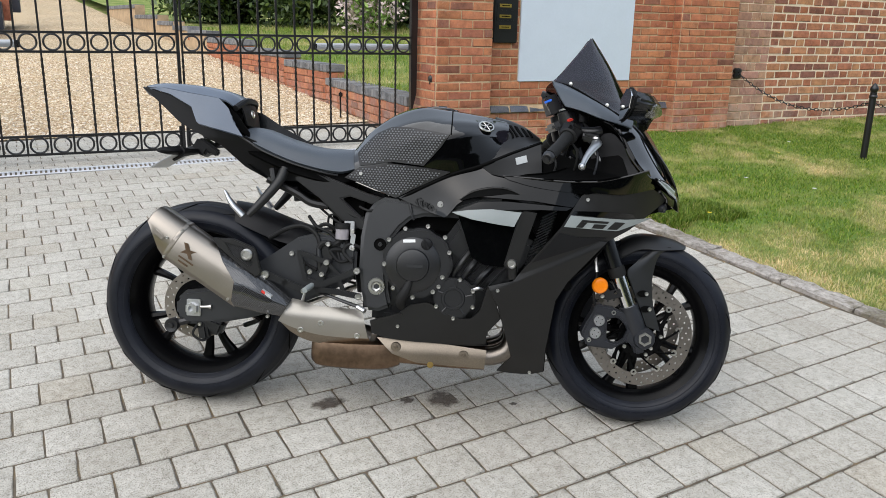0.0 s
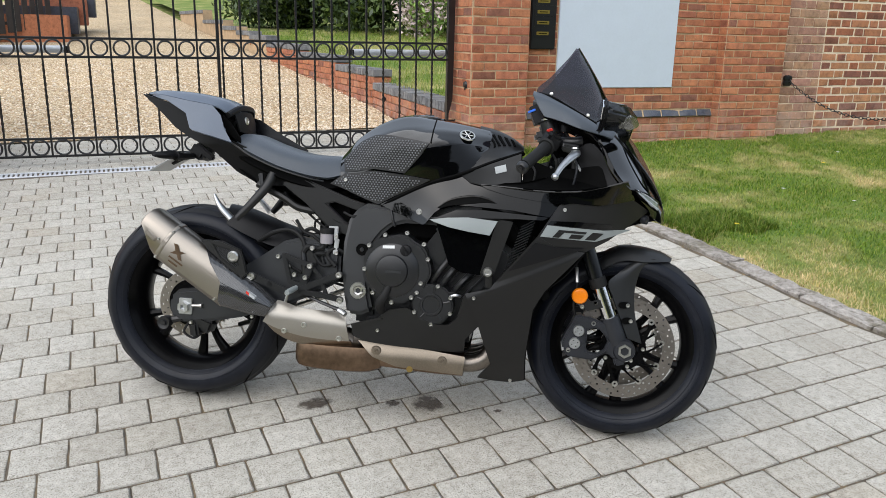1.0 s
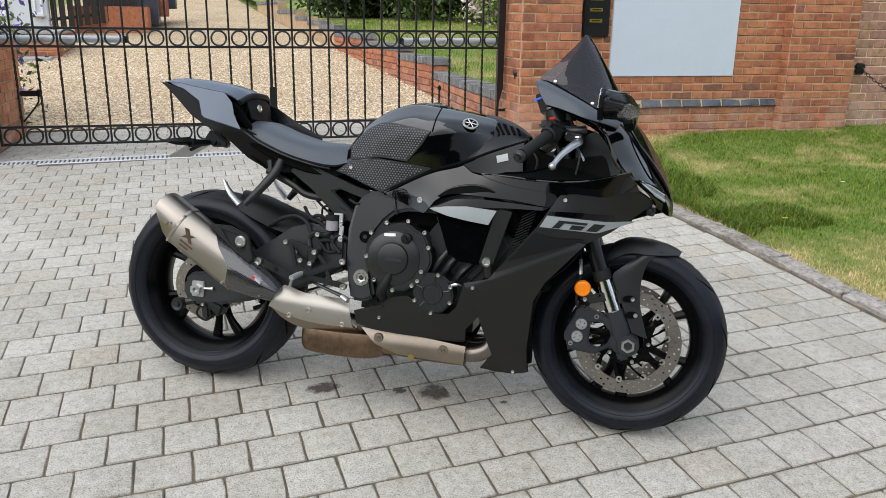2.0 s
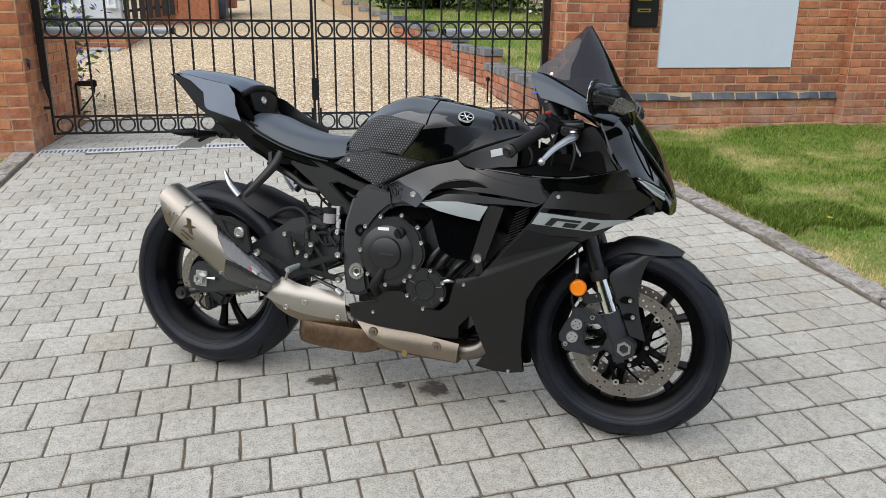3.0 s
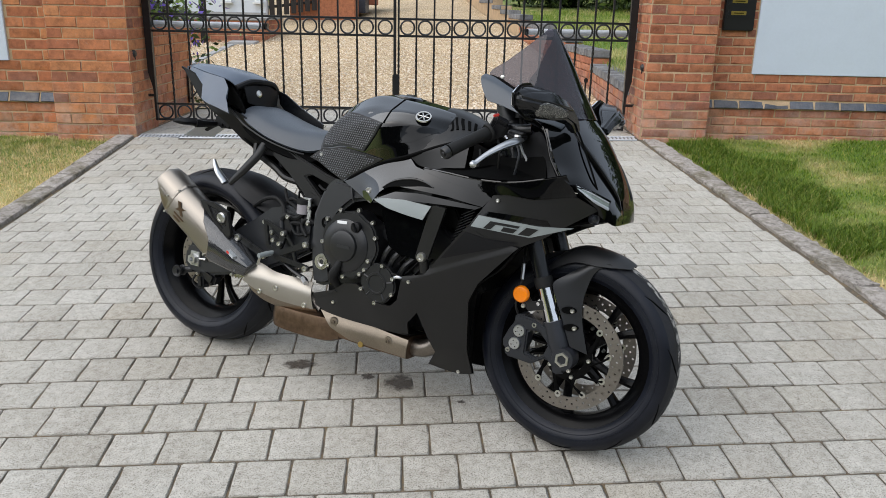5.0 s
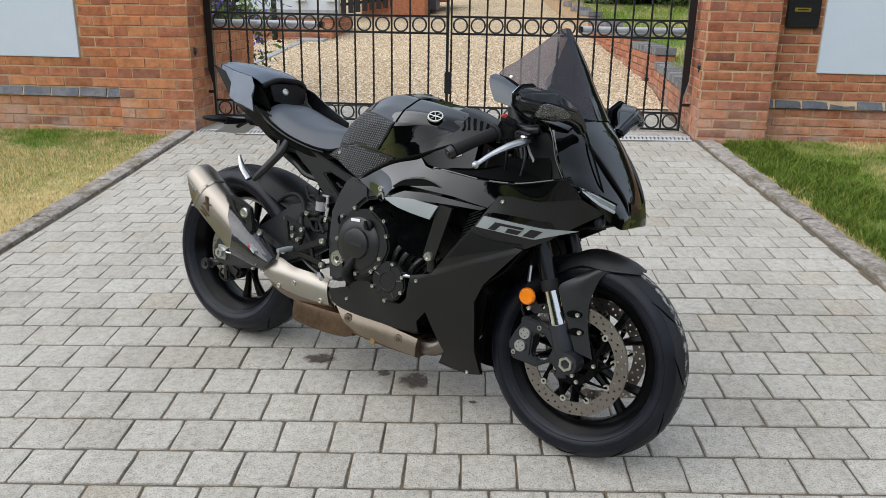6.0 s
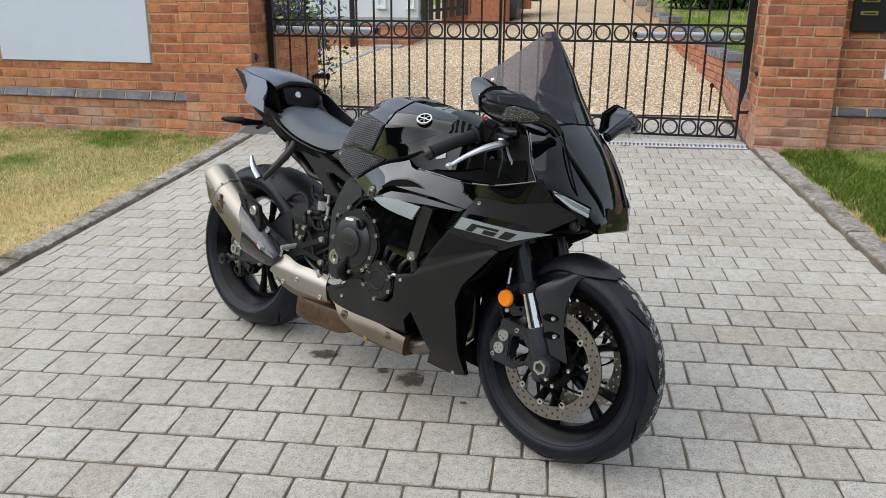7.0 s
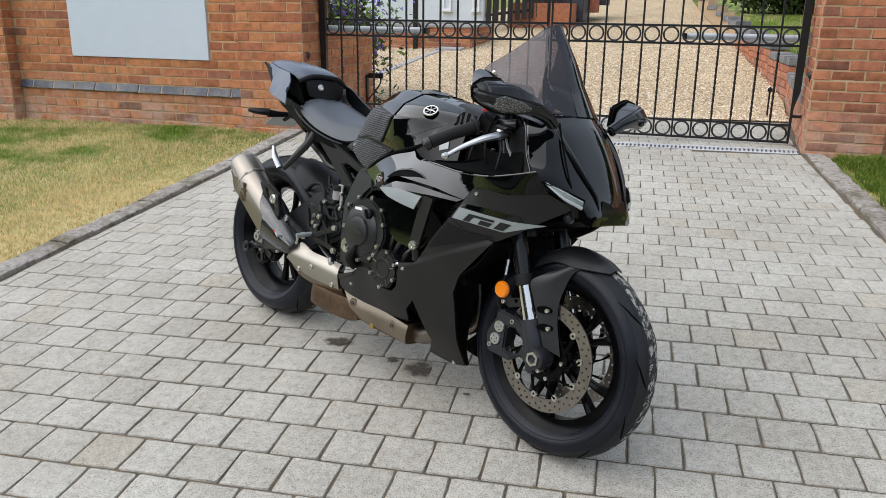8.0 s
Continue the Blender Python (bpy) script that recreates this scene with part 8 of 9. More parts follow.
    part("cockpit_floor", skin([(0.93, 0.779), (1.02, 0.780), (1.11, 0.778), (1.21, 0.784), (1.30, 0.803)], [(1.045, 0.79), (1.09, 0.80), (1.14, 0.82), (1.22, 0.84), (1.30, 0.85)], lambda x, z: 0.215 - 1.9 * max(0, z - 0.782), 16, 6, 0.005, s), M["dark"], nose)
    fl = part("screen_flank", loft([
        [(1.062, s * 0.156, 1.067), (1.062, s * 0.186, 1.054), (1.078, s * 0.200, 1.022), (1.098, s * 0.204, 0.992)],
        [(1.115, s * 0.158, 1.052), (1.122, s * 0.182, 1.034), (1.130, s * 0.194, 1.008), (1.145, s * 0.199, 0.982)],
        [(1.20, s * 0.158, 1.012), (1.202, s * 0.174, 1.000), (1.206, s * 0.184, 0.985), (1.212, s * 0.190, 0.962)],
        [(1.275, s * 0.146, 0.974), (1.278, s * 0.152, 0.965), (1.280, s * 0.158, 0.957), (1.282, s * 0.162, 0.948)],
        [(1.315, s * 0.120, 0.966), (1.313, s * 0.128, 0.958), (1.310, s * 0.136, 0.950), (1.306, s * 0.146, 0.940)]], 22, 9, 0.005), M["flank"], bike, "satin slate-black cockpit flank under the screen")
    part("screen_strip", loft([[(1.075, s * 0.154, 1.066), (1.12, s * 0.160, 1.054), (1.20, s * 0.160, 1.014), (1.275, s * 0.148, 0.976)], [(1.075, s * 0.156, 1.060), (1.12, s * 0.164, 1.046), (1.20, s * 0.165, 1.004), (1.275, s * 0.154, 0.966)]], 4, 16, 0.004), M["dark"], fl)
    for x, y, z in ((1.114, 0.158, 1.062), (1.226, 0.156, 1.006)):
        part("screen_screw", turned([(0.0, 0.003), (0.004, 0.003), (0.006, 0.0), (0.0, -0.002)], (x, s * y, z), 10, Vector((0.1, s, 0.5)), loop=False), M["steel"], fl)
    part("flank_inner", loft([[(1.07, s * 0.14, 1.05), (1.20, s * 0.14, 1.00), (1.30, s * 0.12, 0.95)], [(1.10, s * 0.15, 0.99), (1.20, s * 0.155, 0.96), (1.29, s * 0.15, 0.91)]], 5, 9, 0.004), M["dark"], fl)
SCREEN = [
    [(1.193, 0, 1.22), (1.19, 0.015, 1.219), (1.183, 0.032, 1.214)],
    [(1.223, 0, 1.179), (1.195, 0.05, 1.173), (1.147, 0.072, 1.165)],
    [(1.258, 0, 1.126), (1.24, 0.05, 1.122), (1.185, 0.092, 1.118), (1.109, 0.114, 1.115)],
    [(1.292, 0, 1.07), (1.255, 0.08, 1.064), (1.175, 0.132, 1.062), (1.072, 0.154, 1.066)],
    [(1.322, 0, 1.024), (1.295, 0.075, 1.02), (1.24, 0.13, 1.02), (1.16, 0.16, 1.034)],
    [(1.35, 0, 0.976), (1.336, 0.06, 0.975), (1.308, 0.112, 0.974), (1.275, 0.147, 0.975)],
]
SCREEN = [[(x, -y, z) for x, y, z in row[:0:-1]] + row for row in SCREEN]
part("windscreen", loft(SCREEN, 30, 33, 0.003), M["smoke"], bike, "dark smoked double-bubble windscreen")
part("centre_strip", loft([[(x + 0.0050 - d, -w, z), (x + 0.0056 - d * 0.25, -w / 2, z + 0.001), (x + 0.0065, 0, z + 0.002), (x + 0.0056 - d * 0.25, w / 2, z + 0.001), (x + 0.0050 - d, w, z)] for x, z, w, d in ((1.187, 1.217, 0.015, 0.003), (1.212, 1.176, 0.024, 0.0065), (1.252, 1.124, 0.032, 0.0074), (1.2855, 1.068, 0.036, 0.0075), (1.3165, 1.022, 0.040, 0.0077), (1.347, 0.976, 0.045, 0.008))], 20, 13, 0.002), M["gloss"], bike, "black ridge strip of the windscreen")

# mirrors with indicators
for s in (-1, 1):
    ring_ = lambda rows: [[(x, s * y, z) for x, y, z in row] for row in rows]
    mir = part("mirror", facet(ring_([
        [(1.318, 0.134, 0.955), (1.340, 0.128, 0.957), (1.356, 0.130, 0.945), (1.350, 0.138, 0.930), (1.328, 0.144, 0.930)],
        [(1.314, 0.176, 0.974), (1.342, 0.172, 0.983), (1.360, 0.172, 0.970), (1.352, 0.178, 0.953), (1.322, 0.182, 0.951)],
        [(1.284, 0.236, 1.012), (1.344, 0.232, 1.012), (1.364, 0.234, 0.991), (1.348, 0.238, 0.966), (1.276, 0.240, 0.966)],
        [(1.266, 0.300, 1.039), (1.326, 0.300, 1.031), (1.356, 0.296, 0.996), (1.336, 0.296, 0.958), (1.258, 0.298, 0.957)],
        [(1.260, 0.366, 1.032), (1.290, 0.370, 1.023), (1.308, 0.374, 1.000), (1.300, 0.370, 0.980), (1.256, 0.372, 0.978)],
        [(1.258, 0.388, 1.016), (1.270, 0.390, 1.012), (1.278, 0.390, 1.003), (1.274, 0.388, 0.994), (1.257, 0.389, 0.994)]]), 0.012, 4), M["semi"], bike, "black angular mirror with a built-in indicator")
    rear_ = [(0.236, 1.018), (0.300, 1.047), (0.364, 1.039), (0.396, 1.016), (0.384, 0.980), (0.300, 0.954), (0.240, 0.950)]
    part("mirror_rim", facet([[(1.262 + 0.09 * max(0, z - 0.99), s * y, z) for y, z in rear_], [(1.248 + 0.09 * max(0, z - 0.99), s * y, z) for y, z in rear_]], 0.006), M["plastic"], mir)
    small = [(0.315 + (y - 0.315) * 0.90, 1.005 + (z - 1.005) * 0.88) for y, z in rear_]
    part("mirror_glass", facet([[(1.250 + 0.09 * max(0, z - 0.99), s * y, z) for y, z in small], [(1.2465 + 0.09 * max(0, z - 0.99), s * y, z) for y, z in small]], 0), M["mirror"], mir, "mirror glass")
    lens_ = [(1.313, 0.357, 0.992), (1.327, 0.341, 1.001), (1.350, 0.296, 0.994), (1.360, 0.268, 0.981), (1.356, 0.264, 0.972), (1.333, 0.293, 0.963), (1.309, 0.334, 0.963), (1.308, 0.349, 0.974)]
    part("indicator_lens", facet([[(x - 0.010, s * y, z) for x, y, z in lens_], [(x + 0.003, s * y * 1.004, z) for x, y, z in lens_], [(1.332 + (x - 1.332) * 0.86 + 0.006, s * (0.318 + (y - 0.318) * 0.86) * 1.006, 0.981 + (z - 0.981) * 0.80) for x, y, z in lens_]], 0.002), M["ribbed"], mir, "clear ribbed indicator lens")

# handlebars, controls, dash
for s in (-1, 1):
    bar = part("handlebar", tube([(1.130, s * 0.125, 0.925), (1.095, s * 0.22, 0.895), (1.048, s * 0.305, 0.842)], 0.011, 12), M["engine"], bike, "black clip-on handlebar")
    part("grip", tube([(1.112, s * 0.195, 0.905), (1.085, s * 0.25, 0.878), (1.052, s * 0.303, 0.845)], [0.019, 0.0165, 0.0175], 16, 12), M["rubber"], bar, "black rubber grip")
    part("grip_flange", turned([(0.012, -0.004), (0.026, -0.004), (0.027, 0.0), (0.024, 0.005), (0.012, 0.005)], (1.112, s * 0.195, 0.905), 20, Vector((-0.45, s * 0.75, -0.45))), M["rubber"], bar)
    part("bar_end", turned([(0.0, 0.018), (0.006, 0.018), (0.007, 0.014), (0.015, 0.016), (0.0185, 0.010), (0.0185, 0.0), (0.0, 0.0)], (1.050, s * 0.307, 0.842), 18, Vector((-0.40, s * 0.75, -0.50)), loop=False), M["engine"], bar)
    part("switch_box", box((1.124, s * 0.160, 0.922), (0.05, 0.05, 0.055), (20, 20, -s * 30), 0.010), M["plastic"], bar)
    part("clip_clamp", turned([(0.028, -0.018), (0.040, -0.016), (0.040, 0.016), (0.028, 0.018)], (1.135, s * 0.10, 0.925), 20, (-0.3, 0, 1)), M["engine"], bar)
    part("fork_cap", turned([(0.0, 0.03), (0.012, 0.03), (0.014, 0.022), (0.028, 0.02), (0.03, -0.03), (0.0, -0.03)], (1.120, s * 0.10, 0.965), 20, (-0.35, 0, 1), loop=False), M["engine"], bar)
    part("cap_ring", turned([(0.014, 0.0), (0.022, 0.0), (0.022, 0.005), (0.014, 0.005)], (1.113, s * 0.10, 0.990), 18, (-0.35, 0, 1)), M["alu"], bar)
    lever = part("lever", tube([(1.196, s * 0.165, 0.898), (1.198, s * 0.20, 0.890), (1.182, s * 0.24, 0.876), (1.158, s * 0.285, 0.850), (1.142, s * 0.322, 0.824)], [0.014, 0.015, 0.012, 0.009, 0.0075], 12, 24, flat=0.75), M["alu"], bar, "polished alloy lever")
    part("lever_ball", turned([(0.0, 0.0105), (0.006, 0.009), (0.0105, 0.0), (0.006, -0.009), (0.0, -0.0105)], (1.140, s * 0.328, 0.820), 16, loop=False), M["alu"], lever)
    part("lever_perch", joined(box((1.186, s * 0.165, 0.905), (0.05, 0.045, 0.022), (10, 10, s * 20), 0.006), tube([(1.16, s * 0.16, 0.91), (1.205, s * 0.165, 0.905)], 0.012, 8, 2, False)), M["engine"], lever)
    part("adjuster", turned([(0.0, 0.006), (0.010, 0.005), (0.012, 0.0), (0.0, 0.0)], (1.196, s * 0.185, 0.904), 14, (0, 0, 1), loop=False), M["steel"], lever)
part("kill_switch", box((1.118, -0.172, 0.955), (0.018, 0.012, 0.007), (10, -20, 30), 0.002), M["red"], bike, "red kill switch")
master = part("brake_master_cylinder", tube([(1.145, -0.13, 0.925), (1.19, -0.145, 0.925), (1.215, -0.14, 0.93)], 0.015, 10), M["engine"], bike, "black brake master cylinder")
part("fluid_cup", turned([(0.0, 0.04), (0.016, 0.04), (0.018, 0.036), (0.018, 0.0), (0.0, 0.0)], (1.165, -0.105, 0.955), 18, (0, 0, 1), loop=False), M["plastic"], master)
part("cup_hose", tube([(1.165, -0.105, 0.958), (1.175, -0.12, 0.94), (1.185, -0.135, 0.93)], 0.006, 7), M["rubber"], master)
for k_, (pts) in enumerate(([(1.20, -0.14, 0.925), (1.24, -0.12, 0.90), (1.22, -0.10, 0.82), (1.20, -0.08, 0.72)], [(1.12, -0.15, 0.90), (1.145, -0.18, 0.86), (1.14, -0.16, 0.80), (1.12, -0.12, 0.74)], [(1.175, -0.16, 0.90), (1.205, -0.18, 0.86), (1.20, -0.18, 0.80), (1.19, -0.17, 0.765)], [(1.06, -0.13, 0.86), (1.085, -0.17, 0.83), (1.08, -0.17, 0.79)])):
    part("control_cable", tube(pts, 0.0038, 7), M["rubber"] if k_ != 2 else M["caliper"], bike)
part("yoke", box((1.108, 0, 0.945), (0.07, 0.22, 0.025), (0, -18, 0), 0.008), M["engine"], bike, "black top yoke")
dash = part("dashboard", loft([[(1.052, -0.065, 1.026), (1.052, 0.065, 1.026), (1.082, 0.060, 1.040), (1.082, -0.060, 1.040)], [(1.072, -0.070, 0.975), (1.072, 0.070, 0.975), (1.112, 0.065, 0.990), (1.112, -0.065, 0.990)]], 6, 20, closed=True, cap=True), M["plastic"], bike, "black dashboard with a lit blue display")
part("display", loft([[(1.051, -0.055, 1.022), (1.051, 0.055, 1.022)], [(1.069, -0.055, 0.982), (1.069, 0.055, 0.982)]], 4, 4, 0.002), M["gloss"], dash)
part("display_bar", box((1.060, -0.070, 1.014), (0.024, 0.004, 0.007), (0, -25, 0), 0.001), M["blue"], dash, "bright blue display edge")
part("dash_stay", tube([(1.10, -0.05, 1.0), (1.16, -0.08, 0.94), (1.22, -0.1, 0.90)], 0.012, 8), M["plastic"], bike)
# Added filler block, near-black in place of the shade inside the cockpit.
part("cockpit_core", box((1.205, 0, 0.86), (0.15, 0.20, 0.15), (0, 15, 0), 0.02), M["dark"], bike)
part("cockpit_stay", tube([(1.134, -0.13, 0.848), (1.104, -0.135, 0.772)], 0.006, 8, 2, False), M["frame"], bike)
part("brake_line", tube([(1.192, -0.150, 0.885), (1.205, -0.152, 0.862), (1.219, -0.150, 0.840), (1.223, -0.148, 0.795), (1.215, -0.14, 0.76)], 0.0036, 8), M["plate"], bike, "grey braided brake line")
part("front_stay", tube([(1.30, -0.10, 0.92), (1.27, -0.11, 0.86), (1.24, -0.10, 0.78)], 0.012, 8), M["dark"], bike)
part("cockpit_wall", loft([[(1.05, -0.14, 0.87), (1.15, -0.13, 0.84), (1.28, -0.16, 0.86)], [(1.05, -0.15, 0.76), (1.17, -0.16, 0.76), (1.30, -0.185, 0.80)]], 6, 9, 0.006), M["dark"], bike)
part("cockpit_wall", loft([[(1.05, 0.14, 0.87), (1.15, 0.13, 0.84), (1.28, 0.16, 0.86)], [(1.05, 0.15, 0.76), (1.17, 0.16, 0.76), (1.30, 0.185, 0.80)]], 6, 9, 0.006), M["dark"], bike)

for s in (-1, 1):
    part("inner_panel", loft([[(1.190, s * 0.125, 0.900), (1.245, s * 0.146, 0.925), (1.285, s * 0.166, 0.890)], [(1.195, s * 0.132, 0.845), (1.255, s * 0.152, 0.850), (1.305, s * 0.176, 0.845)], [(1.200, s * 0.150, 0.775), (1.270, s * 0.176, 0.778), (1.335, s * 0.190, 0.803)]], 10, 9, 0.005), M["plastic"], nose, "black inner cockpit panel")

# rearsets, pegs, rear master cylinder and its lines
for s in (-1, 1):
    def strut(pts, width, y0, y1):
        """Flat rounded bars end to end along a line of (x, z)."""
        out = []
        for (xa, za), (xb, zb) in zip(pts, pts[1:]):
            ang = math.atan2(zb - za, xb - xa)
            ring = [(xa + width / 2 * math.cos(w), za + width / 2 * math.sin(w)) for w in np.linspace(ang + math.pi / 2, ang + 1.5 * math.pi, 6)] + [(xb + width / 2 * math.cos(w), zb + width / 2 * math.sin(w)) for w in np.linspace(ang - math.pi / 2, ang + math.pi / 2, 6)]
            out.append(plate(ring, s * y0, s * y1, bevel=0.002))
        return joined(*out)

    rs = part("rearset_plate", strut([(0.414, 0.488), (0.401, 0.451), (0.389, 0.418)], 0.022, 0.157, 0.170), M["bracket"], bike, "black forked footrest bracket")
    for pts, wide_, y1 in (([(0.414, 0.488), (0.328, 0.514)], 0.015, 0.168), ([(0.328, 0.514), (0.349, 0.434)], 0.015, 0.1675), ([(0.349, 0.434), (0.389, 0.420)], 0.015, 0.167), ([(0.385, 0.412), (0.450, 0.442)], 0.021, 0.171), ([(0.450, 0.442), (0.508, 0.468)], 0.020, 0.1705), ([(0.388, 0.404), (0.450, 0.399)], 0.018, 0.171), ([(0.450, 0.399), (0.515, 0.389)], 0.0175, 0.1705), ([(0.450, 0.442), (0.470, 0.397)], 0.013, 0.168), ([(0.414, 0.488), (0.455, 0.448)], 0.012, 0.167)):
        part("bracket_arm", strut(pts, wide_, 0.158, y1), M["bracket"], rs)
    for x, z, r in ((0.508, 0.468, 0.0105), (0.515, 0.389, 0.0105), (0.414, 0.488, 0.009), (0.401, 0.451, 0.008)):
        part("bracket_bolt", cap_bolt(x, s * 0.172, z, r, s, 0.008), M["steel"], rs, "bright bracket bolt")
    part("silencer_stay", strut([(0.231, 0.442), (0.290, 0.420), (0.349, 0.399)], 0.022, 0.170, 0.180), M["bracket"], rs)
    for x, z, r in ((0.231, 0.442, 0.0125), (0.349, 0.399, 0.008)):
        part("stay_bolt", cap_bolt(x, s * 0.182, z, r, s, 0.008), M["steel"], rs)
    part("foot_peg", tube([(0.372, s * 0.165, 0.415), (0.366, s * 0.194, 0.411), (0.360, s * 0.222, 0.407)], [0.008, 0.0095, 0.0085], 10, 10), M["silver"], rs, "knurled alloy foot peg")
    part("peg_feeler", tube([(0.360, s * 0.216, 0.400), (0.354, s * 0.216, 0.376)], [0.004, 0.005], 7, 3, False), M["steel"], rs)
    part("heel_guard", plate([(0.385, 0.50), (0.400, 0.545), (0.43, 0.512), (0.425, 0.480)], s * 0.150, s * 0.144, bevel=0.002), M["matt"], rs)
    part("pedal", tube([(0.395, s * 0.150, 0.392), (0.46, s * 0.17, 0.375), (0.52, s * 0.178, 0.358), (0.535, s * 0.19, 0.352)], [0.006, 0.007, 0.008, 0.010], 8, flat=0.7), M["engine"], rs)
    part("pedal_tip", tube([(0.515, s * 0.180, 0.359), (0.540, s * 0.196, 0.350)], 0.008, 8, 2, False), M["alu"], rs, "alloy pedal tip")
    hang = part("passenger_peg_hanger", tube([(0.268, s * 0.130, 0.766), (0.255, s * 0.145, 0.725), (0.215, s * 0.165, 0.668), (0.172, s * 0.178, 0.618)], [0.015, 0.016, 0.014, 0.010], 10, 14, flat=0.8), M["matt"], bike, "matt black passenger peg hanger")
    part("hanger_slot", tube([(0.228, s * 0.125, 0.760), (0.238, s * 0.138, 0.725), (0.246, s * 0.140, 0.700)], [0.010, 0.008, 0.006], 8), M["matt"], hang)
    part("folded_peg", tube([(0.102, s * 0.186, 0.690), (0.124, s * 0.190, 0.655), (0.160, s * 0.186, 0.618)], [0.005, 0.013, 0.015], 10, 12, flat=0.7), M["alu"], hang, "folded bright passenger foot peg")
res = part("rear_brake_reservoir", joined(turned([(0.0, 0.0), (0.020, 0.0), (0.021, 0.004), (0.021, 0.034), (0.0, 0.034)], (0.452, -0.13, 0.558), 16, (0, 0, 1), loop=False)), M["fluid"], bike, "cloudy brake fluid reservoir with a black cap")
part("reservoir_cap", turned([(0.0, 0.0), (0.023, 0.0), (0.024, 0.004), (0.023, 0.016), (0.0, 0.017)], (0.452, -0.13, 0.590), 18, (0, 0, 1), loop=False), M["rubber"], res)
part("reservoir_bracket", joined(box((0.484, -0.14, 0.592), (0.012, 0.008, 0.045), bevel=0.002), box((0.486, -0.14, 0.552), (0.014, 0.008, 0.050), (0, 6, 0), bevel=0.002), box((0.474, -0.137, 0.612), (0.03, 0.008, 0.006), bevel=0.001)), M["alu"], res, "bright alloy bracket")
for x, z in ((0.487, 0.585), (0.489, 0.532)):
    part("bracket_bolt", cap_bolt(x, -0.145, z, 0.0065), M["steel"], res)
part("rear_master_cylinder", tube([(0.395, -0.150, 0.455), (0.388, -0.150, 0.500), (0.384, -0.150, 0.530)], [0.010, 0.011, 0.008], 10), M["engine"], bike)
part("push_rod", tube([(0.390, -0.158, 0.40), (0.393, -0.158, 0.455)], [0.004, 0.006, 0.004], 8, 5, False), M["steel"], bike, "bright push rod")
for pts, r in (([(0.452, -0.13, 0.558), (0.43, -0.135, 0.540), (0.40, -0.15, 0.545), (0.385, -0.15, 0.528)], 0.009), ([(0.36, -0.10, 0.58), (0.40, -0.12, 0.600), (0.44, -0.11, 0.575), (0.47, -0.13, 0.545)], 0.006),
               ([(0.22, -0.10, 0.545), (0.28, -0.115, 0.580), (0.33, -0.12, 0.590), (0.37, -0.13, 0.570), (0.39, -0.14, 0.530)], 0.007), ([(0.47, -0.12, 0.52), (0.43, -0.14, 0.525), (0.40, -0.14, 0.51), (0.385, -0.14, 0.52)], 0.008)):
    part("hose", tube(pts, r, 8), M["rubber"], bike)
for pts, r in (([(0.385, -0.09, 0.66), (0.42, -0.10, 0.635), (0.45, -0.11, 0.612)], 0.004), ([(0.36, -0.07, 0.655), (0.41, -0.09, 0.62), (0.45, -0.11, 0.600)], 0.004), ([(0.40, -0.09, 0.595), (0.405, -0.095, 0.625), (0.43, -0.1, 0.628), (0.44, -0.1, 0.605), (0.42, -0.1, 0.588), (0.40, -0.09, 0.600)], 0.0035),
               ([(0.50, -0.12, 0.66), (0.53, -0.13, 0.65), (0.56, -0.12, 0.655)], 0.004), ([(0.49, -0.13, 0.50), (0.45, -0.15, 0.49), (0.42, -0.15, 0.52)], 0.005)):
    part("hose", tube(pts, r, 8), M["rubber"], bike)
for pts, r in (([(0.50, -0.11, 0.60), (0.47, -0.125, 0.58), (0.44, -0.13, 0.53), (0.45, -0.14, 0.49)], 0.006), ([(0.53, -0.10, 0.63), (0.50, -0.12, 0.625), (0.46, -0.12, 0.64), (0.42, -0.11, 0.66)], 0.0045),
               ([(0.34, -0.09, 0.62), (0.37, -0.11, 0.59), (0.41, -0.12, 0.575), (0.45, -0.125, 0.545)], 0.0055), ([(0.36, -0.12, 0.55), (0.33, -0.125, 0.52), (0.34, -0.13, 0.48), (0.38, -0.14, 0.46)], 0.005), ([(0.52, -0.13, 0.53), (0.48, -0.14, 0.545), (0.46, -0.14, 0.52), (0.49, -0.15, 0.49)], 0.0055)):
    part("hose", tube(pts, r, 8), M["rubber"], bike)
for x, z in ((0.415, 0.543), (0.362, 0.455), (0.30, 0.505), (0.335, 0.475)):
    part("link_bolt", cap_bolt(x, -0.158 if x > 0.35 else -0.134, z, 0.008, -1, 0.006), M["steel"], bike, "bright bolt head")
part("rear_inner_guard", box((0.47, 0, 0.60), (0.12, 0.16, 0.20), bevel=0.02), M["dark"], bike)
part("battery_tray", box((0.36, 0, 0.72), (0.26, 0.15, 0.07), (0, 16, 0), 0.02), M["dark"], bike)
part("shock_reservoir", tube([(0.29, -0.06, 0.705), (0.30, -0.07, 0.665)], 0.012, 10, 2, False), M["plastic"], bike)

# side stand on the far side
part("side_stand", joined(tube([(0.60, 0.12, 0.30), (0.575, 0.19, 0.19), (0.555, 0.262, 0.086)], [0.014, 0.012, 0.010], 10), box((0.548, 0.272, 0.080), (0.05, 0.045, 0.010), (15, 0, 0), 0.003)), M["engine"], bike, "black side stand")

# ---- pieces: bricks ----
NP, NR = 30, 32  # courses of the smaller bricks
PR = dict(pitch=0.0655, unit=0.196)
WR = dict(pitch=0.0625, unit=0.184)
WL = dict(pitch=0.0752, unit=0.229)
lay(pier_right, (PR0, PIER_Y), (PR1, PIER_Y), ZPR, NP, "brick", M["brick"], seed=1, phase=0.09, **PR)
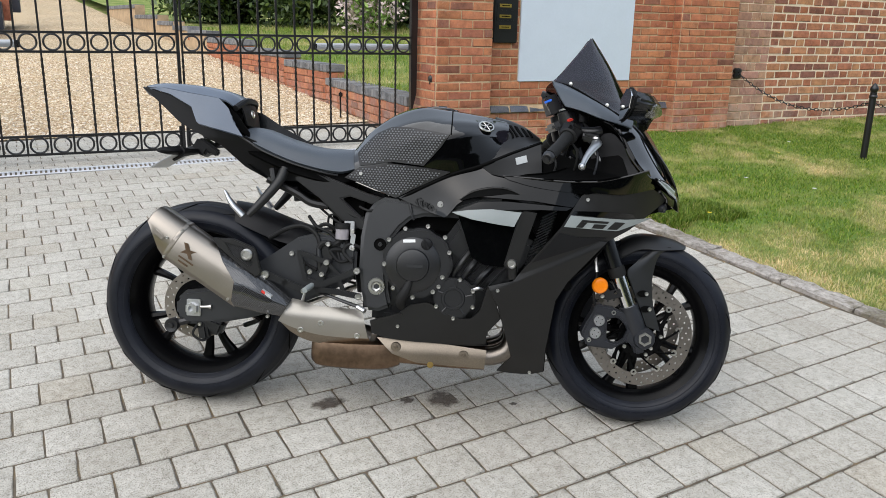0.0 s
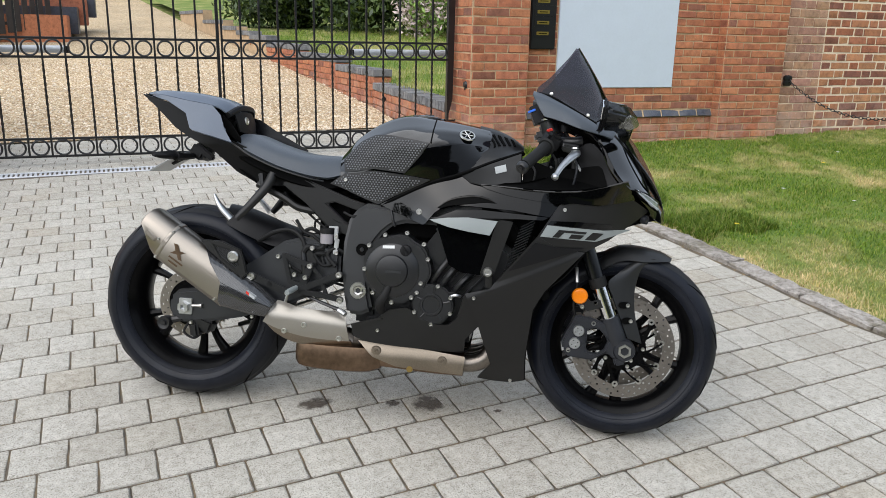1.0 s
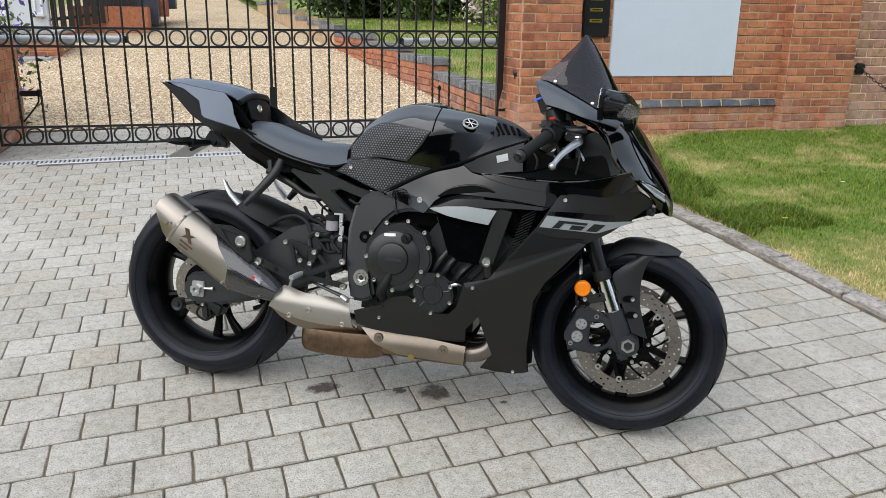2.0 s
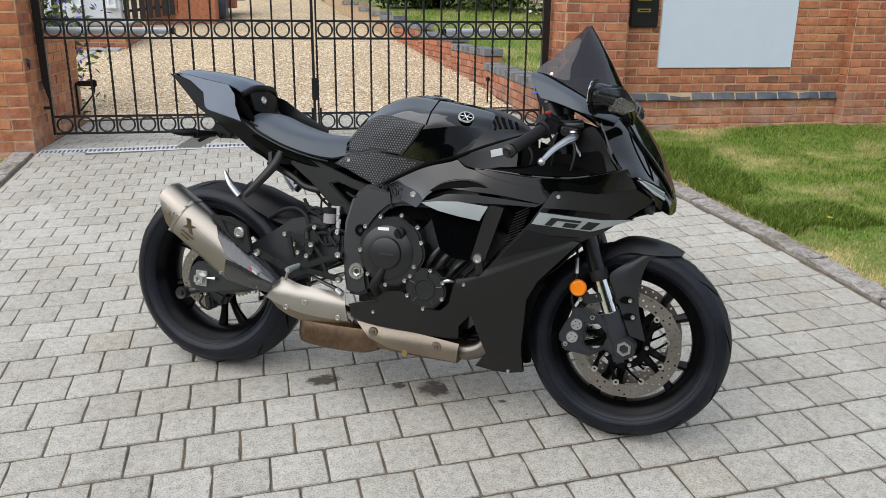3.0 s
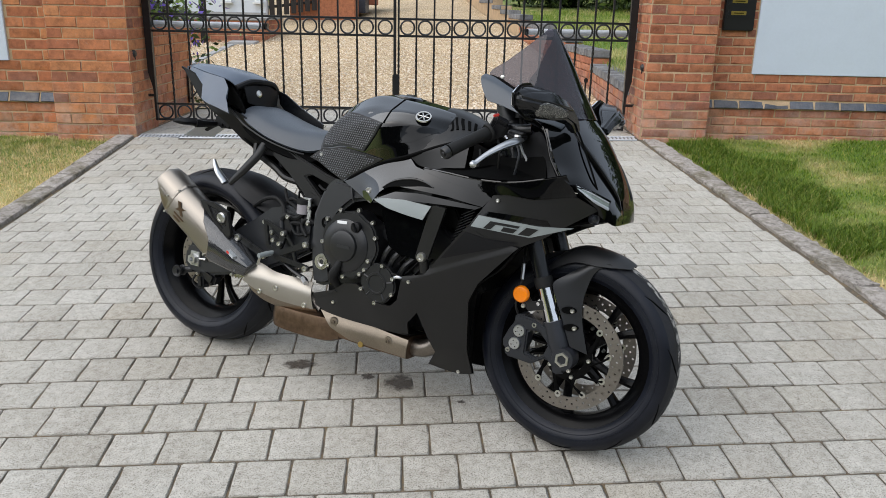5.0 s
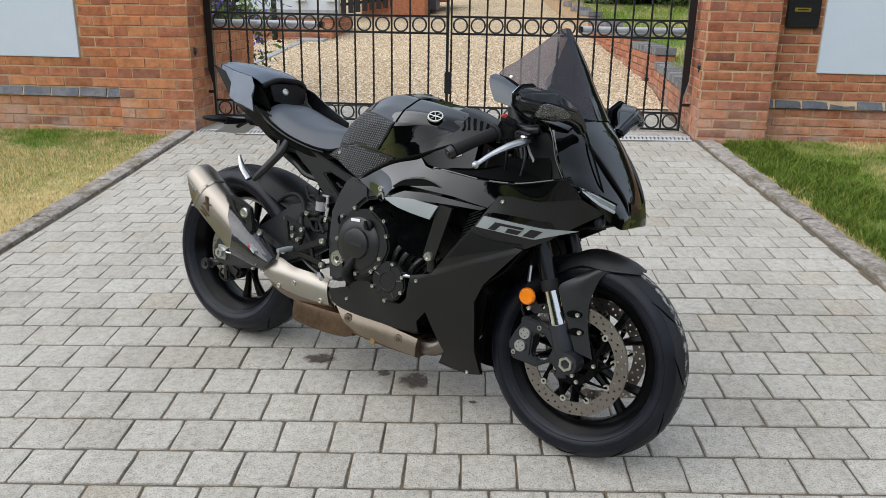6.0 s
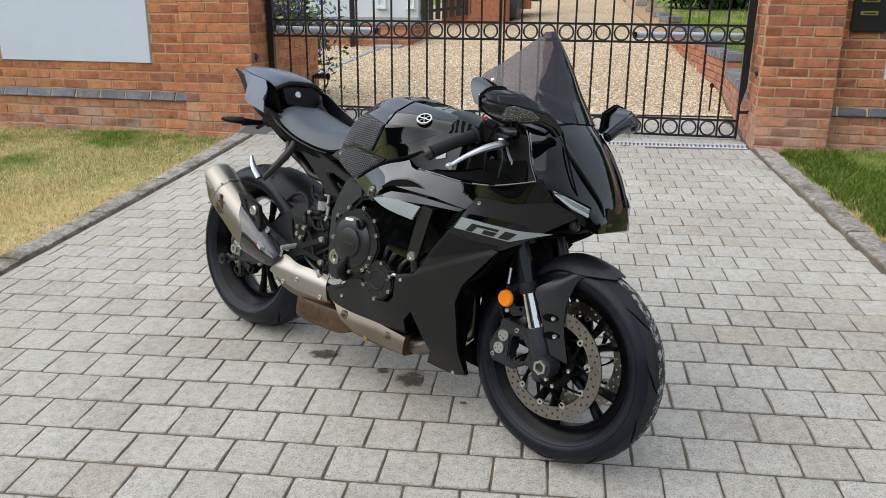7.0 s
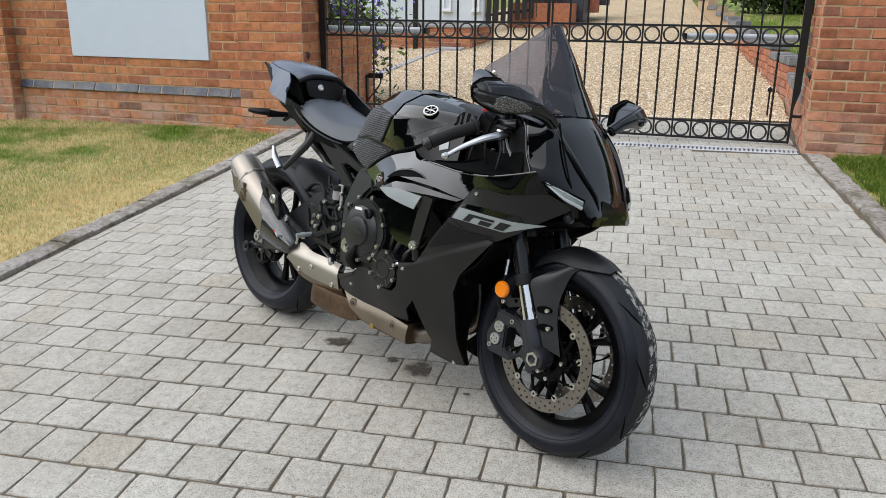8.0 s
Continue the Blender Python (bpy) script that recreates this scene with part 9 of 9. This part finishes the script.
lay(pier_right, (PR0, PIER_Y + 0.45), (PR0, PIER_Y), ZPR, NP, "brick", M["brick"], seed=2, phase=0.098, **PR)
lay(pier_right, (PR1, PIER_Y), (PR1, WALL_Y), ZPR, NP, "brick", M["brick"], seed=3, **PR)
lay(pier_left, (PL0, PIER_Y), (PL1, PIER_Y), Z0, TOP, "warm", M["lit_warm_brick"], seed=4)
lay(pier_left, (PL1, PIER_Y), (PL1, PIER_Y + 0.45), Z0, TOP, "warm", M["lit_warm_brick"], seed=5, phase=0.1125)
lay(pier_left, (PL0, WALL_Y), (PL0, PIER_Y), Z0, TOP, "warm", M["lit_warm_brick"], seed=6)
low = lambda along, z: z < 1.5
lay(wall_right, (PR1 + 0.012, WALL_Y), (5.21, WALL_Y), ZWR, 9, "brick", M["brick"], seed=7, band=5, phase=0.04, **WR)
lay(wall_right, (PR1 + 0.012, WALL_Y), (RX0 - 0.004, WALL_Y), ZWR, NR, "brick", M["brick"], seed=17, first=9, near=low, phase=0.04, **WR)
lay(wall_right, (RX1 + 0.004, WALL_Y), (5.21, WALL_Y), ZWR, NR, "brick", M["brick"], seed=18, first=9, near=low, **WR)
lay(wall_left, (-3.74, WALL_Y), (PL0 - 0.012, WALL_Y), ZWL, 9, "warm", M["lit_warm_brick"], seed=8, band=5, phase=0.1995, **WL)
lay(wall_left, (-3.74, WALL_Y), (LX0 - 0.004, WALL_Y), ZWL, TOP, "warm", M["lit_warm_brick"], seed=19, first=9, near=low, phase=0.1995, **WL)
lay(wall_left, (LX1 + 0.004, WALL_Y), (PL0 - 0.012, WALL_Y), ZWL, TOP, "warm", M["lit_warm_brick"], seed=20, first=9, near=low, phase=0.1, **WL)
lay(pilaster_right, (5.21, WALL_Y - 0.1), (5.86, WALL_Y - 0.1), ZWR, NR, "brick", M["brick"], seed=9, **WR)
lay(pilaster_right, (5.21, WALL_Y), (5.21, WALL_Y - 0.1), ZWR, NR, "brick", M["brick"], seed=10, **WR)
lay(pilaster_left, (-4.40, WALL_Y - 0.12), (-3.74, WALL_Y - 0.12), ZWL, TOP, "warm", M["lit_warm_brick"], seed=11, **WL)
lay(pilaster_left, (-3.74, WALL_Y - 0.12), (-3.74, WALL_Y), ZWL, TOP, "warm", M["lit_warm_brick"], seed=12, **WL)
lay(old_wall, (5.872, WALL_Y - 0.03), (6.36, WALL_Y - 0.03), Z0, TOP, "pale", M["pale_brick"], "flemish", seed=13, proud=0.006)
lay(old_wall, (6.36, WALL_Y - 0.03), (11.5, WALL_Y - 0.03), Z0, TOP, "old", M["old_brick"], "flemish", seed=14, proud=0.004, near=lambda s, z: s < 1.6 and z < 1.4, phase=0.05)
lay(flank_left, (-0.83, PIER_Y + 0.45), (-0.83, 6.88), Z0, 12, "warm", M["lit_warm_brick"], seed=15)
lay(planter, (-4.2, 12.4), (-1.47, 12.4), 0.55, 5, "brick", M["brick"], seed=16)
lay(planter, (-1.47, 12.4), (-1.47, 13.9), 0.55, 5, "brick", M["brick"], seed=26)
for y0, y1, zt in steps[:4]:
    lay(retaining, (edge_x(y1), y1), (edge_x(y0), y0), zt - 0.08 - 0.075 * 6, 6, "brick", M["brick"], seed=int(y0 * 10), near=lambda s, z: False if y0 > 10 else z > zt - 0.36)

# mortar bed of the blue brick bands
for wall_, xa, xb, zb in ((wall_right, PR1 + 0.012, 5.21, ZWR + 5 * 0.0625), (wall_left, -3.74, PL0 - 0.012, ZWL + 5 * 0.0752)):
    part("band_mortar", facet([[(x, WALL_Y + 0.01, zb + 0.004), (x, WALL_Y - 0.023, zb + 0.004), (x, WALL_Y + 0.001, zb + 0.060), (x, WALL_Y + 0.01, zb + 0.060)] for x in (xa, xb)], 0), M["mortar"], wall_)

# ---- pieces: pavers in courses, on a grid that narrows slightly towards the gate ----
g = random.Random(21)
GRID = np.array(((0.164005, -0.004179, 1.384581), (0.013808, 0.165926, 1.60099), (0.001226, 0.005445, 1.0)))


def on_grid(a, b):
    """The place on the ground of a paver's corner: a pavers along the course, b courses up."""
    q = GRID @ np.array((a, b, 1.0))
    return float(q[0] / q[2]), float(q[1] / q[2])


def paver_mesh(seed):
    """A tumbled block of one unit: an uneven outline with rounded, chipped edges and a slightly domed top."""
    q = random.Random(seed)
    c = 0.028
    ring = [(-0.5, -0.5 + c), (-0.5, -0.17), (-0.5, 0.17), (-0.5, 0.5 - c), (-0.5 + c, 0.5), (-0.17, 0.5), (0.17, 0.5), (0.5 - c, 0.5), (0.5, 0.5 - c), (0.5, 0.17), (0.5, -0.17), (0.5, -0.5 + c), (0.5 - c, -0.5), (0.17, -0.5), (-0.17, -0.5), (-0.5 + c, -0.5)]
    ring = [(x + q.uniform(-0.008, 0.008), y + q.uniform(-0.008, 0.008)) for x, y in ring]
    bm = bmesh.new()
    rows = []
    for k_, (shrink, z) in enumerate(((0.966, -0.04), (0.964, -0.0034), (0.956, -0.0006), (0.90, 0.0))):
        rows.append([bm.verts.new((x * shrink + (q.uniform(-0.008, 0.008) if k_ == 2 else 0), y * (shrink - 0.014) + (q.uniform(-0.006, 0.006) if k_ == 2 else 0), z)) for x, y in ring])
    for r0, r1 in zip(rows, rows[1:]):
        for k_ in range(16):
            bm.faces.new((r0[k_], r0[(k_ + 1) % 16], r1[(k_ + 1) % 16], r1[k_]))
    bm.faces.new(rows[-1])
    bmesh.ops.recalc_face_normals(bm, faces=bm.faces)
    return finish(bm, "paver", M["paver"], 75)


PAVERS = [paver_mesh(31 + i) for i in range(10)]
tilt_x, tilt_y = math.degrees(math.atan(0.105)), -math.degrees(math.atan(0.0175))
rest_v, count = bmesh.new(), 0
for r in range(-50, 46):
    jog = g.uniform(-0.02, 0.02)
    for c in range(-34, 34):
        a, b = c + (0.5 if r % 2 else 0.0) + 0.5 + jog, r + 0.5
        px_, py_ = on_grid(a, b)
        if not -8.5 < py_ < 6.96 or DY - 0.03 < py_ < DY + 0.03:
            continue
        left, right = (kerb_left(py_) + 0.006, kerb_right(py_) - 0.012) if py_ < 5.36 else (-0.80, 2.83)
        ax_, ay_ = on_grid(a + 0.5, b)
        bx_, by_ = on_grid(a, b + 0.5)
        wide = 2 * (ax_ - px_)
        if px_ + wide * 0.32 < left or px_ - wide * 0.32 > right:
            continue
        along, across = Vector((2 * (ax_ - px_), 2 * (ay_ - py_), 0)), Vector((2 * (bx_ - px_), 2 * (by_ - py_), 0))
        along.z, across.z = [ground(px_ + v.x / 2, py_ + v.y / 2) - ground(px_ - v.x / 2, py_ - v.y / 2) + g.uniform(-0.0007, 0.0007) for v in (along, across)]
        m = Matrix(((along.x, across.x, 0, px_), (along.y, across.y, 0, py_), (along.z, across.z, 1, ground(px_, py_) + g.uniform(-0.0006, 0.0008)), (0, 0, 0, 1)))
        data = PAVERS[g.randrange(10)]
        inside = px_ - wide / 2 > left and px_ + wide / 2 < right
        if inside and 0.25 < px_ < 2.75 and 0.75 < py_ < 3.0 and count < 300:
            ob = new("paver", data)
            ob.parent = driveway
            ob.matrix_parent_inverse = m
            count += 1
        else:
            me = data.copy()
            me.transform(m)
            for v in me.vertices:
                v.co.x = min(max(v.co.x, left), kerb_right(v.co.y) - 0.012 if py_ < 5.36 else right)
                if abs(py_ - DY) < 0.14:
                    v.co.y = min(v.co.y, DY - 0.054) if py_ < DY else max(v.co.y, DY + 0.054)
            rest_v.from_mesh(me)
            bpy.data.meshes.remove(me)
part("outer_pavers", rest_v, M["paver"], driveway, sharp=75)["kind"] = "stuff"


# ---- oil marks soaked into the pavers ----
def oil_mark(x, y, rx, ry, turn, seed):
    q = random.Random(seed)
    bm = bmesh.new()
    bm.faces.new([bm.verts.new((0.06 * math.cos(a), 0.06 * math.sin(a), 0)) for a in np.linspace(0, 2 * math.pi, 28, endpoint=False)])
    ob = solid("oil_mark", bm, M["oil"], "dark irregular oil stain soaked into the pavers", "oil stain", "oil stains")
    ob.matrix_world = pose(x, y, ground(x, y) + 0.0025, tilt_x, tilt_y, turn) @ Matrix.Diagonal((rx / 0.06, ry / 0.06, 1, 1))


for mark in ((0.975, 2.262, 0.085, 0.050, 10, 1), (1.345, 2.150, 0.085, 0.075, 30, 2), (1.225, 2.185, 0.035, 0.03, 0, 3), (1.549, 2.036, 0.022, 0.014, 0, 4)):
    oil_mark(*mark)
